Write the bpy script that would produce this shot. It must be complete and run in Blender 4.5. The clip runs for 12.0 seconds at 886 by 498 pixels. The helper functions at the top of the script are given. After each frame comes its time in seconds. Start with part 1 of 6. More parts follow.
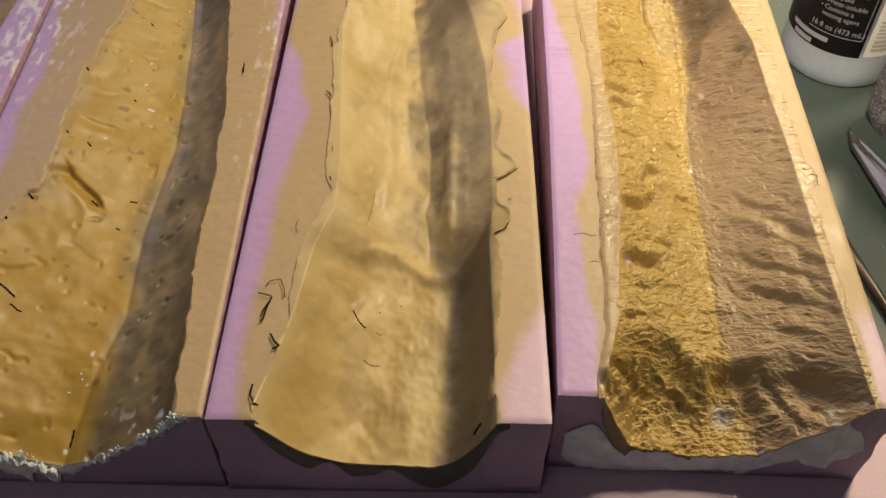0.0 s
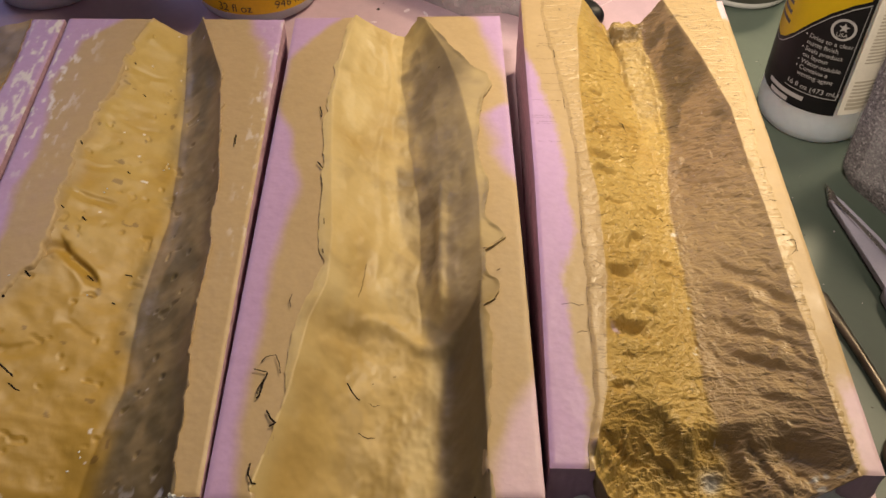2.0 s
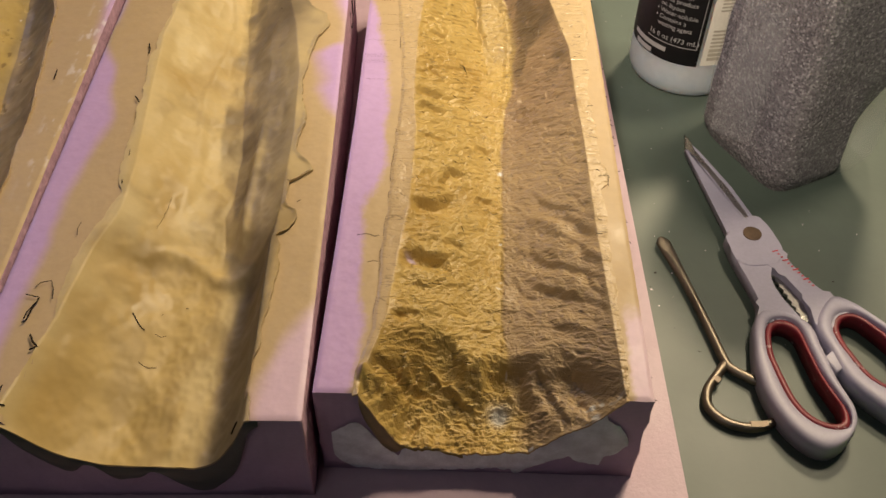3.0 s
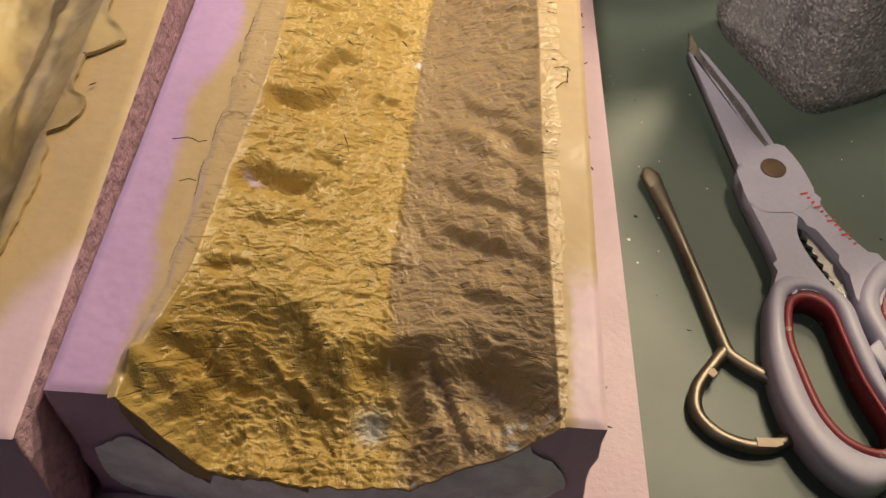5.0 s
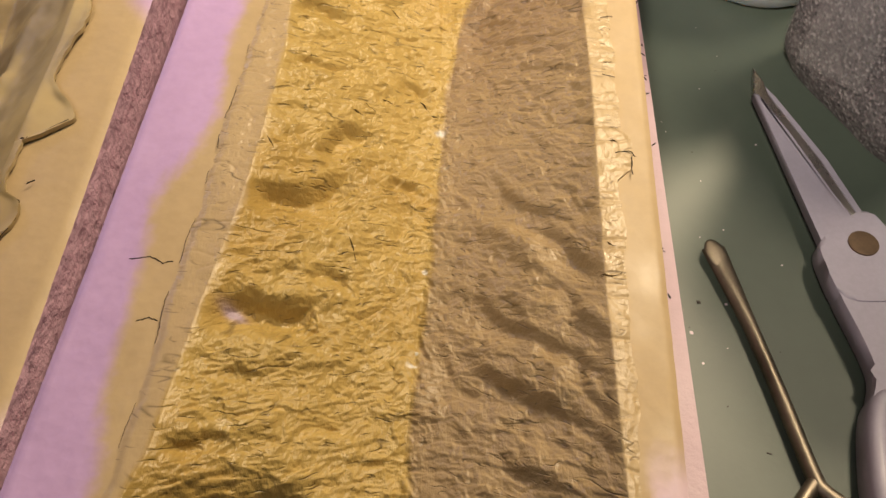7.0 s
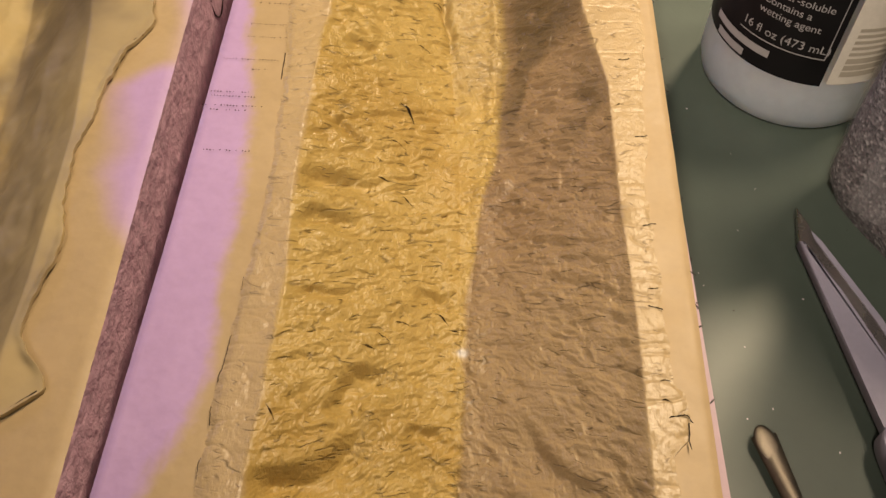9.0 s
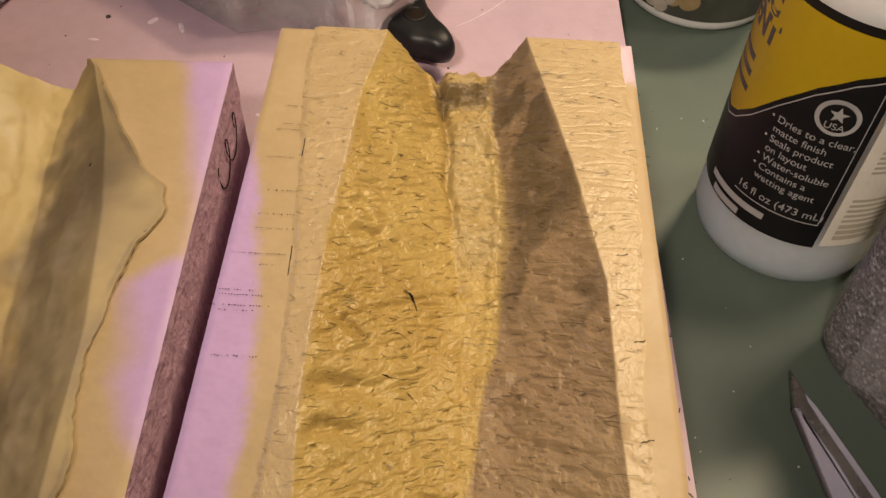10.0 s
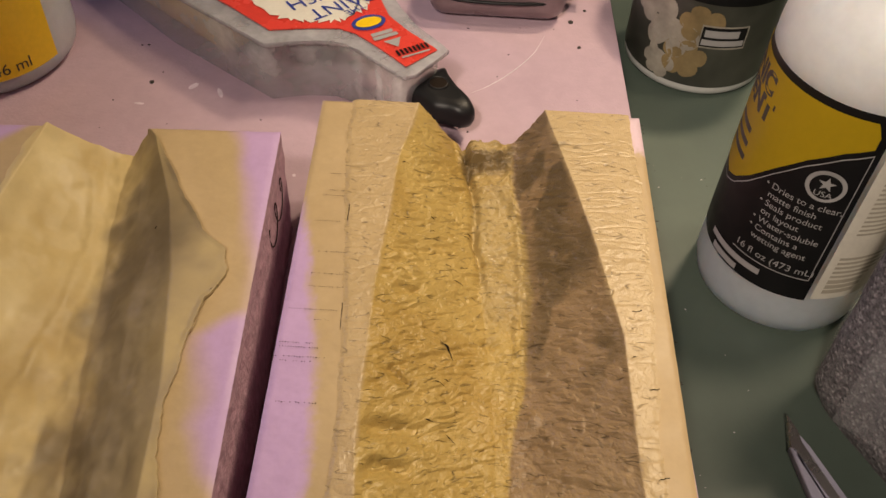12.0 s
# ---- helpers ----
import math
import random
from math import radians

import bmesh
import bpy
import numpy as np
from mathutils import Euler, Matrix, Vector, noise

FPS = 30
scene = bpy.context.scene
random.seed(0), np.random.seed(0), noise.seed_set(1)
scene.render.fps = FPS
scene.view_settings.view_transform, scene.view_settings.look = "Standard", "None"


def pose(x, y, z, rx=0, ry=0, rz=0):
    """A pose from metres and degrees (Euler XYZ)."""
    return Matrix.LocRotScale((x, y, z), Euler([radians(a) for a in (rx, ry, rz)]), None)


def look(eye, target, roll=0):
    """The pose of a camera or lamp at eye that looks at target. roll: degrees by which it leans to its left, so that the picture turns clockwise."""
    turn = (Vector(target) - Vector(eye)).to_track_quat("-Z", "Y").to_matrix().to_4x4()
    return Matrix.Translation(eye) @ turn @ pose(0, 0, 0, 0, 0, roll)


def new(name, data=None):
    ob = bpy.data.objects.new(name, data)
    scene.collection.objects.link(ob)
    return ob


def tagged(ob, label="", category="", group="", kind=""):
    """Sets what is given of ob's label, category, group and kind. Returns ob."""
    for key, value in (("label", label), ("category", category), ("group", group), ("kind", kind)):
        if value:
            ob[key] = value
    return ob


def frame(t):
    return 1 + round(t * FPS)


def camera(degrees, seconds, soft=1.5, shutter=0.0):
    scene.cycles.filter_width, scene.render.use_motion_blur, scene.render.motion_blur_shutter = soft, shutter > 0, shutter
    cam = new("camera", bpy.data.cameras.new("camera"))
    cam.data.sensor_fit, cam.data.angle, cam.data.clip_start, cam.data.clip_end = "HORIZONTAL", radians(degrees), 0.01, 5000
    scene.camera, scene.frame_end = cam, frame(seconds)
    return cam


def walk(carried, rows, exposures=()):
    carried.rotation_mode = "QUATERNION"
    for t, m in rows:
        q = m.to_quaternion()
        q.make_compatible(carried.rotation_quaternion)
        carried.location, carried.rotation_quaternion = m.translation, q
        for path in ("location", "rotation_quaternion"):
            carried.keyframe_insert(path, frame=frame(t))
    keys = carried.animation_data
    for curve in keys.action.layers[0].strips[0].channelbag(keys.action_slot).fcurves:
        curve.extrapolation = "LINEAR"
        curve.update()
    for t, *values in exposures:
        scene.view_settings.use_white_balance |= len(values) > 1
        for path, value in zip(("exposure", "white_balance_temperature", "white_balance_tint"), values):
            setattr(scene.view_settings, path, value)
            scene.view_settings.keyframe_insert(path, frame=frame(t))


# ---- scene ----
cam = camera(52.0, 12.0)
PATH = [
    (0, (-0.0344, -0.1846, 0.3722), (-0.0466, 0.0794, 0.0720), 0.09),
    (0.5, (-0.0266, -0.1940, 0.3801), (-0.0378, 0.0711, 0.0807), -0.37),
    (1, (-0.0307, -0.1817, 0.3907), (-0.0388, 0.0866, 0.0941), -0.08),
    (1.5, (-0.0398, -0.1643, 0.4063), (-0.0454, 0.1095, 0.1148), 0.31),
    (2, (-0.0374, -0.1773, 0.3913), (-0.0432, 0.0968, 0.1000), 0.26),
    (2.5, (-0.0062, -0.1924, 0.3829), (-0.0108, 0.0818, 0.0917), 0.48),
    (3, (0.0489, -0.1897, 0.3655), (0.0467, 0.0831, 0.0730), 1.24),
    (3.2, (0.0662, -0.1759, 0.3530), (0.0653, 0.0951, 0.0588), 1.59),
    (4.8, (0.0847, -0.0950, 0.2664), (0.0831, 0.1594, -0.0422), 3.53),
    (5, (0.0878, -0.0983, 0.2646), (0.0869, 0.1527, -0.0468), 3.88),
    (5.5, (0.0893, -0.1025, 0.2651), (0.0886, 0.1445, -0.0495), 4.04),
    (6, (0.0853, -0.0896, 0.2548), (0.0839, 0.1531, -0.0631), 4.02),
    (6.5, (0.0838, -0.0646, 0.2537), (0.0820, 0.1781, -0.0643), 3.86),
    (6.7, (0.0811, -0.0507, 0.2499), (0.0784, 0.1921, -0.0679), 3.60),
    (8.3, (0.0776, 0.0100, 0.2354), (0.0704, 0.2465, -0.0872), 1.70),
    (8.5, (0.0762, 0.0168, 0.2453), (0.0707, 0.2528, -0.0776), 1.88),
    (9, (0.0709, 0.0333, 0.2567), (0.0654, 0.2732, -0.0633), 1.80),
    (9.5, (0.0677, 0.0494, 0.2713), (0.0636, 0.2939, -0.0453), 2.32),
    (10, (0.0663, 0.0643, 0.2876), (0.0624, 0.3181, -0.0216), 2.60),
    (10.5, (0.0563, 0.0730, 0.2923), (0.0522, 0.3311, -0.0133), 2.71),
    (11, (0.0491, 0.0757, 0.2970), (0.0472, 0.3360, -0.0067), 3.30),
    (11.5, (0.0455, 0.0750, 0.3037), (0.0452, 0.3372, 0.0017), 3.72),
    (12, (0.0511, 0.0488, 0.3164), (0.0516, 0.3143, 0.0173), 3.49),
]
EXPOSURES = [(0.0, 0.02, 6350, 6), (1.0, -0.08, 6450, 8), (2.0, -0.12, 6700, 10), (3.0, -0.12, 6550, 9), (6.5, -0.06, 6500, 9), (8.5, -0.32, 6750, 13), (12.0, -0.70, 6550, 12)]
walk(cam, [(t, look(eye, target, roll)) for t, eye, target, roll in PATH], EXPOSURES)

# ---- world, lamps ----
world = bpy.data.worlds.new("room_air")
scene.world = world
world.use_nodes = True
world.node_tree.nodes["Background"].inputs[0].default_value = (0.9, 0.86, 1.0, 1)
world.node_tree.nodes["Background"].inputs[1].default_value = 0.012


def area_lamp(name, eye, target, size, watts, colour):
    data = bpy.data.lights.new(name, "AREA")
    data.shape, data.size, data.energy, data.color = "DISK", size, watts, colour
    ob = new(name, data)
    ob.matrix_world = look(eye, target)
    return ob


def spot_lamp(name, eye, target, angle, radius, watts, colour):
    data = bpy.data.lights.new(name, "SPOT")
    data.spot_size, data.spot_blend, data.shadow_soft_size, data.energy, data.color = math.radians(angle), 1.0, radius, watts, colour
    ob = new(name, data)
    ob.matrix_world = look(eye, target)
    return ob


spot_lamp("desk_lamp_bulb", (0.42, 0.74, 0.88), (0.19, 0.14, 0.05), 76, 0.05, 38, (1.0, 0.80, 0.54))
spot_lamp("second_desk_lamp_bulb", (0.44, 0.46, 1.10), (0.06, 0.10, 0.05), 66, 0.07, 28, (1.0, 0.81, 0.59))
# added soft front fill that lifts the shadows; no such window is known
area_lamp("front_fill_added", (-0.45, -0.95, 1.45), (0.15, 0.2, 0.05), 0.8, 1.9, (0.93, 0.92, 1.0))
# added narrow spot that brightens the near sides of the bottles; no lamp seen
spot_lamp("bottle_fill_spot", (-0.20, -0.50, 1.05), (0.22, 0.48, 0.06), 31, 0.05, 82, (1.0, 0.86, 0.70))
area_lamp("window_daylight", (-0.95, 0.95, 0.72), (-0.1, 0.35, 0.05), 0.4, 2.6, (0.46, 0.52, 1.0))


# ---- materials ----
def nodes_of(name):
    m = bpy.data.materials.new(name)
    m.use_nodes = True
    nt = m.node_tree
    return m, nt, nt.nodes["Principled BSDF"]


def link(nt, a, b):
    nt.links.new(a, b)


def noise_node(nt, scale, detail=4, rough=0.6, stretch=None, coords=None):
    tex = nt.nodes.new("ShaderNodeTexNoise")
    tex.inputs["Scale"].default_value, tex.inputs["Detail"].default_value, tex.inputs["Roughness"].default_value = scale, detail, rough
    if coords is None:
        coords = nt.nodes.new("ShaderNodeTexCoord").outputs["Object"]
    if stretch:
        mp = nt.nodes.new("ShaderNodeMapping")
        mp.inputs["Scale"].default_value = stretch
        link(nt, coords, mp.inputs["Vector"])
        coords = mp.outputs["Vector"]
    link(nt, coords, tex.inputs["Vector"])
    return tex


def ramp(nt, src, stops):
    r = nt.nodes.new("ShaderNodeValToRGB")
    el = r.color_ramp.elements
    while len(el) < len(stops):
        el.new(0.5)
    for e, (p, c) in zip(el, stops):
        e.position = p
        e.color = (*c, 1) if len(c) == 3 else c
    link(nt, src, r.inputs[0])
    return r


def mixed(nt, a, b, fac, mode="MIX"):
    n = nt.nodes.new("ShaderNodeMix")
    n.data_type, n.blend_type = "RGBA", mode
    for sock, val in ((n.inputs[6], a), (n.inputs[7], b), (n.inputs[0], fac)):
        if isinstance(val, (tuple, float, int)):
            sock.default_value = (*val, 1) if isinstance(val, tuple) else val
        else:
            link(nt, val, sock)
    return n.outputs[2]


def bump(nt, bsdf, src, strength, dist, under=None, mask=None):
    b = nt.nodes.new("ShaderNodeBump")
    b.inputs["Strength"].default_value, b.inputs["Distance"].default_value = strength, dist
    if mask is not None:
        share = nt.nodes.new("ShaderNodeMath")
        share.operation = "MULTIPLY"
        share.inputs[1].default_value = strength
        link(nt, mask, share.inputs[0])
        link(nt, share.outputs[0], b.inputs["Strength"])
    link(nt, src, b.inputs["Height"])
    if under is not None:
        link(nt, under, b.inputs["Normal"])
    link(nt, b.outputs[0], bsdf.inputs["Normal"])
    return b.outputs[0]


def surface(name, colour, rough=0.5, metal=0.0, vary=0.12, scale=40, relief=0.0, relief_scale=300, spec=0.5, coat=0.0, stain=None):
    """A plain surface with two scales of variation, wear and fine relief."""
    m, nt, b = nodes_of(name)
    lo = tuple(c * (1 - vary) for c in colour)
    hi = tuple(min(1, c * (1 + vary)) for c in colour)
    big = noise_node(nt, scale, 3)
    col = ramp(nt, big.outputs["Fac"], [(0.3, lo), (0.7, hi)]).outputs[0]
    fine = noise_node(nt, scale * 9, 3)
    col = mixed(nt, col, ramp(nt, fine.outputs["Fac"], [(0.35, (0.94,) * 3), (0.65, (1.0,) * 3)]).outputs[0], 1.0, "MULTIPLY")
    if stain:
        sp = noise_node(nt, stain[1], 5, 0.7)
        mask = ramp(nt, sp.outputs["Fac"], [(stain[2], (0, 0, 0)), (stain[2] + 0.08, (1, 1, 1))])
        col = mixed(nt, col, stain[0], mask.outputs[0])
    link(nt, col, b.inputs["Base Color"])
    rr = ramp(nt, big.outputs["Fac"], [(0.3, (rough * 0.85,) * 3), (0.7, (min(1, rough * 1.15),) * 3)])
    link(nt, rr.outputs[0], b.inputs["Roughness"])
    b.inputs["Metallic"].default_value = metal
    b.inputs["Specular IOR Level"].default_value = spec
    b.inputs["Coat Weight"].default_value = coat
    if relief:
        bump(nt, b, noise_node(nt, relief_scale, 4).outputs["Fac"], 0.6, relief)
    return m


def painted(name, rough, grain_scale, grain, crack=0.0, pits=0.0, stretch=None, spec=0.5, fine=0.0, speckle=0.08):
    """Colour from the mesh's own paint layer, with fine speckle, crackle and pits."""
    m, nt, b = nodes_of(name)
    at = nt.nodes.new("ShaderNodeAttribute")
    at.attribute_name = "paint"
    sp = noise_node(nt, 260, 4, 0.65)
    col = mixed(nt, at.outputs["Color"], ramp(nt, sp.outputs["Fac"], [(0.32, (1 - speckle,) * 3), (0.62, (1 + speckle * 0.25,) * 3)]).outputs[0], 1.0, "MULTIPLY")
    md = noise_node(nt, 60, 3)
    col = mixed(nt, col, ramp(nt, md.outputs["Fac"], [(0.35, (1 - speckle * 0.5,) * 3), (0.65, (1 + speckle * 0.25,) * 3)]).outputs[0], 1.0, "MULTIPLY")
    tc = nt.nodes.new("ShaderNodeTexCoord").outputs["Object"]
    sep, level, com = nt.nodes.new("ShaderNodeSeparateXYZ"), nt.nodes.new("ShaderNodeMath"), nt.nodes.new("ShaderNodeCombineXYZ")
    level.operation = "MULTIPLY_ADD"
    link(nt, tc, sep.inputs[0])
    link(nt, sep.outputs[2], level.inputs[0])
    level.inputs[1].default_value = 0.8
    link(nt, sep.outputs[1], level.inputs[2])
    link(nt, sep.outputs[0], com.inputs[0])
    link(nt, level.outputs[0], com.inputs[1])
    flatco = com.outputs[0]
    height = noise_node(nt, grain_scale, 2, 0.4, stretch, flatco).outputs["Fac"]
    if crack:
        folds = noise_node(nt, 150, 4, 0.55, (0.75, 1.3, 1.0), flatco)
        folds.noise_type = "RIDGED_MULTIFRACTAL"
        folds.inputs["Distortion"].default_value = 0.25
        pillow, lines = folds.outputs["Fac"], None
        for sc, wide, thin, lim in ((200, (0.5, 1.5, 1.0), 0.035, 0.56), (380, (0.55, 1.4, 1.0), 0.045, 0.58)):
            n1 = noise_node(nt, sc, 0.6, 0.5, wide, flatco)
            gap = nt.nodes.new("ShaderNodeMath")
            gap.operation = "SUBTRACT"
            link(nt, n1.outputs["Fac"], gap.inputs[0])
            gap.inputs[1].default_value = 0.5
            ab = nt.nodes.new("ShaderNodeMath")
            ab.operation = "ABSOLUTE"
            link(nt, gap.outputs[0], ab.inputs[0])
            line = ramp(nt, ab.outputs[0], [(0.0, (1, 1, 1)), (thin, (0, 0, 0))])
            where = ramp(nt, noise_node(nt, sc * 0.9, 1, 0.5, (0.8, 1.2, 1.0), flatco).outputs["Fac"], [(lim, (0, 0, 0)), (lim + 0.10, (1, 1, 1))])
            one = mixed(nt, line.outputs[0], where.outputs[0], 1.0, "MULTIPLY")
            lines = one if lines is None else mixed(nt, lines, one, 1.0, "LIGHTEN")
        both = lines
        fac = nt.nodes.new("ShaderNodeMath")
        fac.operation = "MULTIPLY"
        link(nt, both, fac.inputs[0])
        fac.inputs[1].default_value = crack * 0.85
        lines_up = nt.nodes.new("ShaderNodeMath")
        lines_up.operation = "SUBTRACT"
        lines_up.inputs[0].default_value = 1.0
        link(nt, both, lines_up.inputs[1])
        # crack lines also get a dark colour for the shade inside them
        col = mixed(nt, col, (0.07, 0.048, 0.022), fac.outputs[0])
    link(nt, col, b.inputs["Base Color"])
    rr = ramp(nt, md.outputs["Fac"], [(0.3, (rough * 0.75,) * 3), (0.7, (min(1, rough * 1.2),) * 3)])
    link(nt, rr.outputs[0], b.inputs["Roughness"])
    b.inputs["Specular IOR Level"].default_value = spec
    mask = None
    if crack:
        mask_at = nt.nodes.new("ShaderNodeAttribute")
        mask_at.attribute_name = "relief"
        mask = mask_at.outputs["Fac"]
    n = bump(nt, b, height, 0.8, grain, None, mask)
    if crack:
        inv = nt.nodes.new("ShaderNodeMath")
        inv.operation = "SUBTRACT"
        inv.inputs[0].default_value = 1.0
        link(nt, pillow, inv.inputs[1])
        n = bump(nt, b, inv.outputs[0], 0.8, 0.00075 * crack, n, mask)
        n = bump(nt, b, lines_up.outputs[0], 0.8, 0.0004, n, mask)
    if fine:
        n = bump(nt, b, noise_node(nt, grain_scale * 2.4, 2, 0.5, (1.7, 0.7, 1.0), flatco).outputs["Fac"], 0.8, fine, n, mask)
    if pits:
        vo = nt.nodes.new("ShaderNodeTexVoronoi")
        vo.inputs["Scale"].default_value = 420
        co = nt.nodes.new("ShaderNodeTexCoord")
        link(nt, co.outputs["Object"], vo.inputs["Vector"])
        bump(nt, b, vo.outputs["Distance"], 0.9, pits, n)
    return m


def glassy(name, colour, alpha, rough=0.08):
    """Thin clear plastic: mostly see-through with a glossy face."""
    m, nt, b = nodes_of(name)
    b.inputs["Base Color"].default_value = (*colour, 1)
    b.inputs["Roughness"].default_value = rough
    wr = noise_node(nt, 45, 4)
    al = ramp(nt, wr.outputs["Fac"], [(0.35, (alpha * 0.6,) * 3), (0.7, (min(1, alpha * 1.5),) * 3)])
    link(nt, al.outputs[0], b.inputs["Alpha"])
    bump(nt, b, wr.outputs["Fac"], 0.5, 0.002)
    return m


FOAM = painted("pink_foam_with_tan_paint", 0.54, 300, 0.0001, pits=0.00006, speckle=0.05)
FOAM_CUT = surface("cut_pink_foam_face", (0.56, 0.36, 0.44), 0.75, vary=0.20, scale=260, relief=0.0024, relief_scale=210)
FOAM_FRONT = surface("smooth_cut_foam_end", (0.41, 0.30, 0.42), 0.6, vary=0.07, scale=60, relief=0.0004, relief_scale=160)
SHEET = surface("pink_foam_sheet", (0.52, 0.375, 0.44), 0.46, vary=0.06, scale=18, relief=0.0004, relief_scale=520)
SKIN_ROUGH = painted("crinkled_plaster_skin", 0.37, 520, 0.00040, crack=0.7, stretch=(0.9, 1.2, 1), fine=0.00035, speckle=0.08)
SKIN_SMOOTH = painted("smooth_latex_skin", 0.58, 110, 0.0004, speckle=0.04)
SKIN_CLAY = painted("mustard_clay_skin", 0.52, 130, 0.00022, fine=0.00006, speckle=0.05)
PLASTER = surface("dried_grey_plaster", (0.66, 0.70, 0.74), 0.7, vary=0.2, scale=120, relief=0.0005, relief_scale=500)
DARK_PAINT = surface("dried_dark_green_paint", (0.07, 0.075, 0.06), 0.45, vary=0.2, scale=80, relief=0.0002)
BLACK_GAP = surface("dark_torn_crack", (0.018, 0.013, 0.010), 0.9, vary=0.2, spec=0.05)
TABLE = surface("sage_green_painted_table", (0.078, 0.104, 0.084), 0.46, vary=0.11, scale=9, spec=0.55, relief=0.00012, relief_scale=260, stain=((0.085, 0.115, 0.092), 14, 0.66))
LIME = surface("lime_green_mat", (0.28, 0.52, 0.06), 0.5, vary=0.08, scale=30, relief=0.0001)
WHITE_PLASTIC = surface("white_bottle_plastic", (0.86, 0.85, 0.84), 0.34, vary=0.03, scale=15)
milky = WHITE_PLASTIC.node_tree.nodes["Principled BSDF"]
milky.inputs["Subsurface Weight"].default_value, milky.inputs["Subsurface Scale"].default_value = 1.0, 0.12
milky.inputs["Subsurface Radius"].default_value = (1.0, 0.8, 0.65)
LABEL_BLACK = surface("black_label_film", (0.008, 0.0075, 0.008), 0.45, vary=0.2, scale=60, spec=0.18)
LABEL_YELLOW = surface("golden_yellow_label_film", (0.84, 0.56, 0.016), 0.4, vary=0.03, scale=40)
def glowing_film(mat, colour, share):
    """A thin film that lets through part of the light behind it."""
    nt = mat.node_tree
    thin, mix = nt.nodes.new("ShaderNodeBsdfTranslucent"), nt.nodes.new("ShaderNodeMixShader")
    thin.inputs[0].default_value, mix.inputs[0].default_value = (*colour, 1), share
    link(nt, nt.nodes["Principled BSDF"].outputs[0], mix.inputs[1])
    link(nt, thin.outputs[0], mix.inputs[2])
    link(nt, mix.outputs[0], nt.nodes["Material Output"].inputs[0])


glowing_film(LABEL_YELLOW, (0.90, 0.62, 0.03), 0.5)
LABEL_YELLOW_B = surface("bright_yellow_label_film", (0.85, 0.55, 0.01), 0.35, vary=0.03, scale=40)
LABEL_CREAM = surface("cream_label_film", (0.72, 0.68, 0.58), 0.45, vary=0.05, scale=60)
PRINT_WHITE = surface("white_print", (0.36, 0.35, 0.345), 0.5, vary=0.05)
PRINT_BROWN = surface("brown_print", (0.05, 0.035, 0.02), 0.5, vary=0.1)
PRINT_GREY = surface("grey_brown_print", (0.42, 0.38, 0.30), 0.5, vary=0.1)
JAR_DARK = surface("dark_printed_jar_wrap", (0.055, 0.056, 0.045), 0.35, vary=0.5, scale=25)
JAR_PETAL = surface("pale_printed_petals", (0.33, 0.30, 0.25), 0.35, vary=0.3, scale=60)
JAR_LEAF = surface("dull_gold_printed_petals", (0.26, 0.19, 0.09), 0.35, vary=0.3, scale=60)
JAR_WHITE = surface("white_jar_plastic", (0.62, 0.62, 0.6), 0.35, vary=0.05)
STEEL = surface("brushed_steel", (0.55, 0.53, 0.5), 0.28, 1.0, vary=0.12, scale=60, relief=0.00008, relief_scale=700)
NICKEL = surface("worn_nickel_plated_wire", (0.22, 0.19, 0.15), 0.46, 1.0, vary=0.25, scale=90, relief=0.0001, relief_scale=600)
CHIP = surface("dried_cream_paint", (0.55, 0.44, 0.32), 0.7, 0.0, vary=0.15, scale=200)
HANDLE_WHITE = surface("white_handle_plastic", (0.42, 0.40, 0.50), 0.46, vary=0.04, scale=60, relief=0.00006, relief_scale=400)
HANDLE_RED = surface("scuffed_red_soft_grip", (0.20, 0.018, 0.028), 0.46, vary=0.2, scale=70, stain=((0.6, 0.5, 0.5), 110, 0.63))
RED_PRINT = surface("red_print", (0.55, 0.03, 0.03), 0.5, vary=0.1)
CARD_RED = surface("red_package_card", (0.72, 0.06, 0.04), 0.28, vary=0.1, scale=60, coat=0.4)
BLUE_PRINT = surface("dark_blue_print", (0.03, 0.05, 0.28), 0.4, vary=0.1)
BLACK_PLASTIC = surface("black_handle_plastic", (0.012, 0.012, 0.013), 0.42, spec=0.3, vary=0.2, scale=60)
CLEAR = glassy("clear_package_plastic", (0.75, 0.76, 0.76), 0.33)
CLEAR_EDGE = glassy("cloudy_package_rim", (0.46, 0.45, 0.47), 0.6, 0.18)
CLEAR_BAG = glassy("clear_bag_film", (0.55, 0.55, 0.56), 0.12, 0.10)
CASE_DARK = surface("dark_mauve_case", (0.20, 0.135, 0.145), 0.3, vary=0.2, scale=40, coat=0.3)
BRISTLE = surface("tan_bristles", (0.4, 0.3, 0.17), 0.6, vary=0.2)
SPECK = surface("dark_crumb", (0.03, 0.025, 0.02), 0.8, vary=0.3)
WALL_PAINT = surface("warm_grey_wall_paint", (0.55, 0.53, 0.51), 0.8, vary=0.04, scale=3)
FLOOR_WOOD = surface("brown_floor", (0.22, 0.14, 0.08), 0.5, vary=0.2, scale=6)

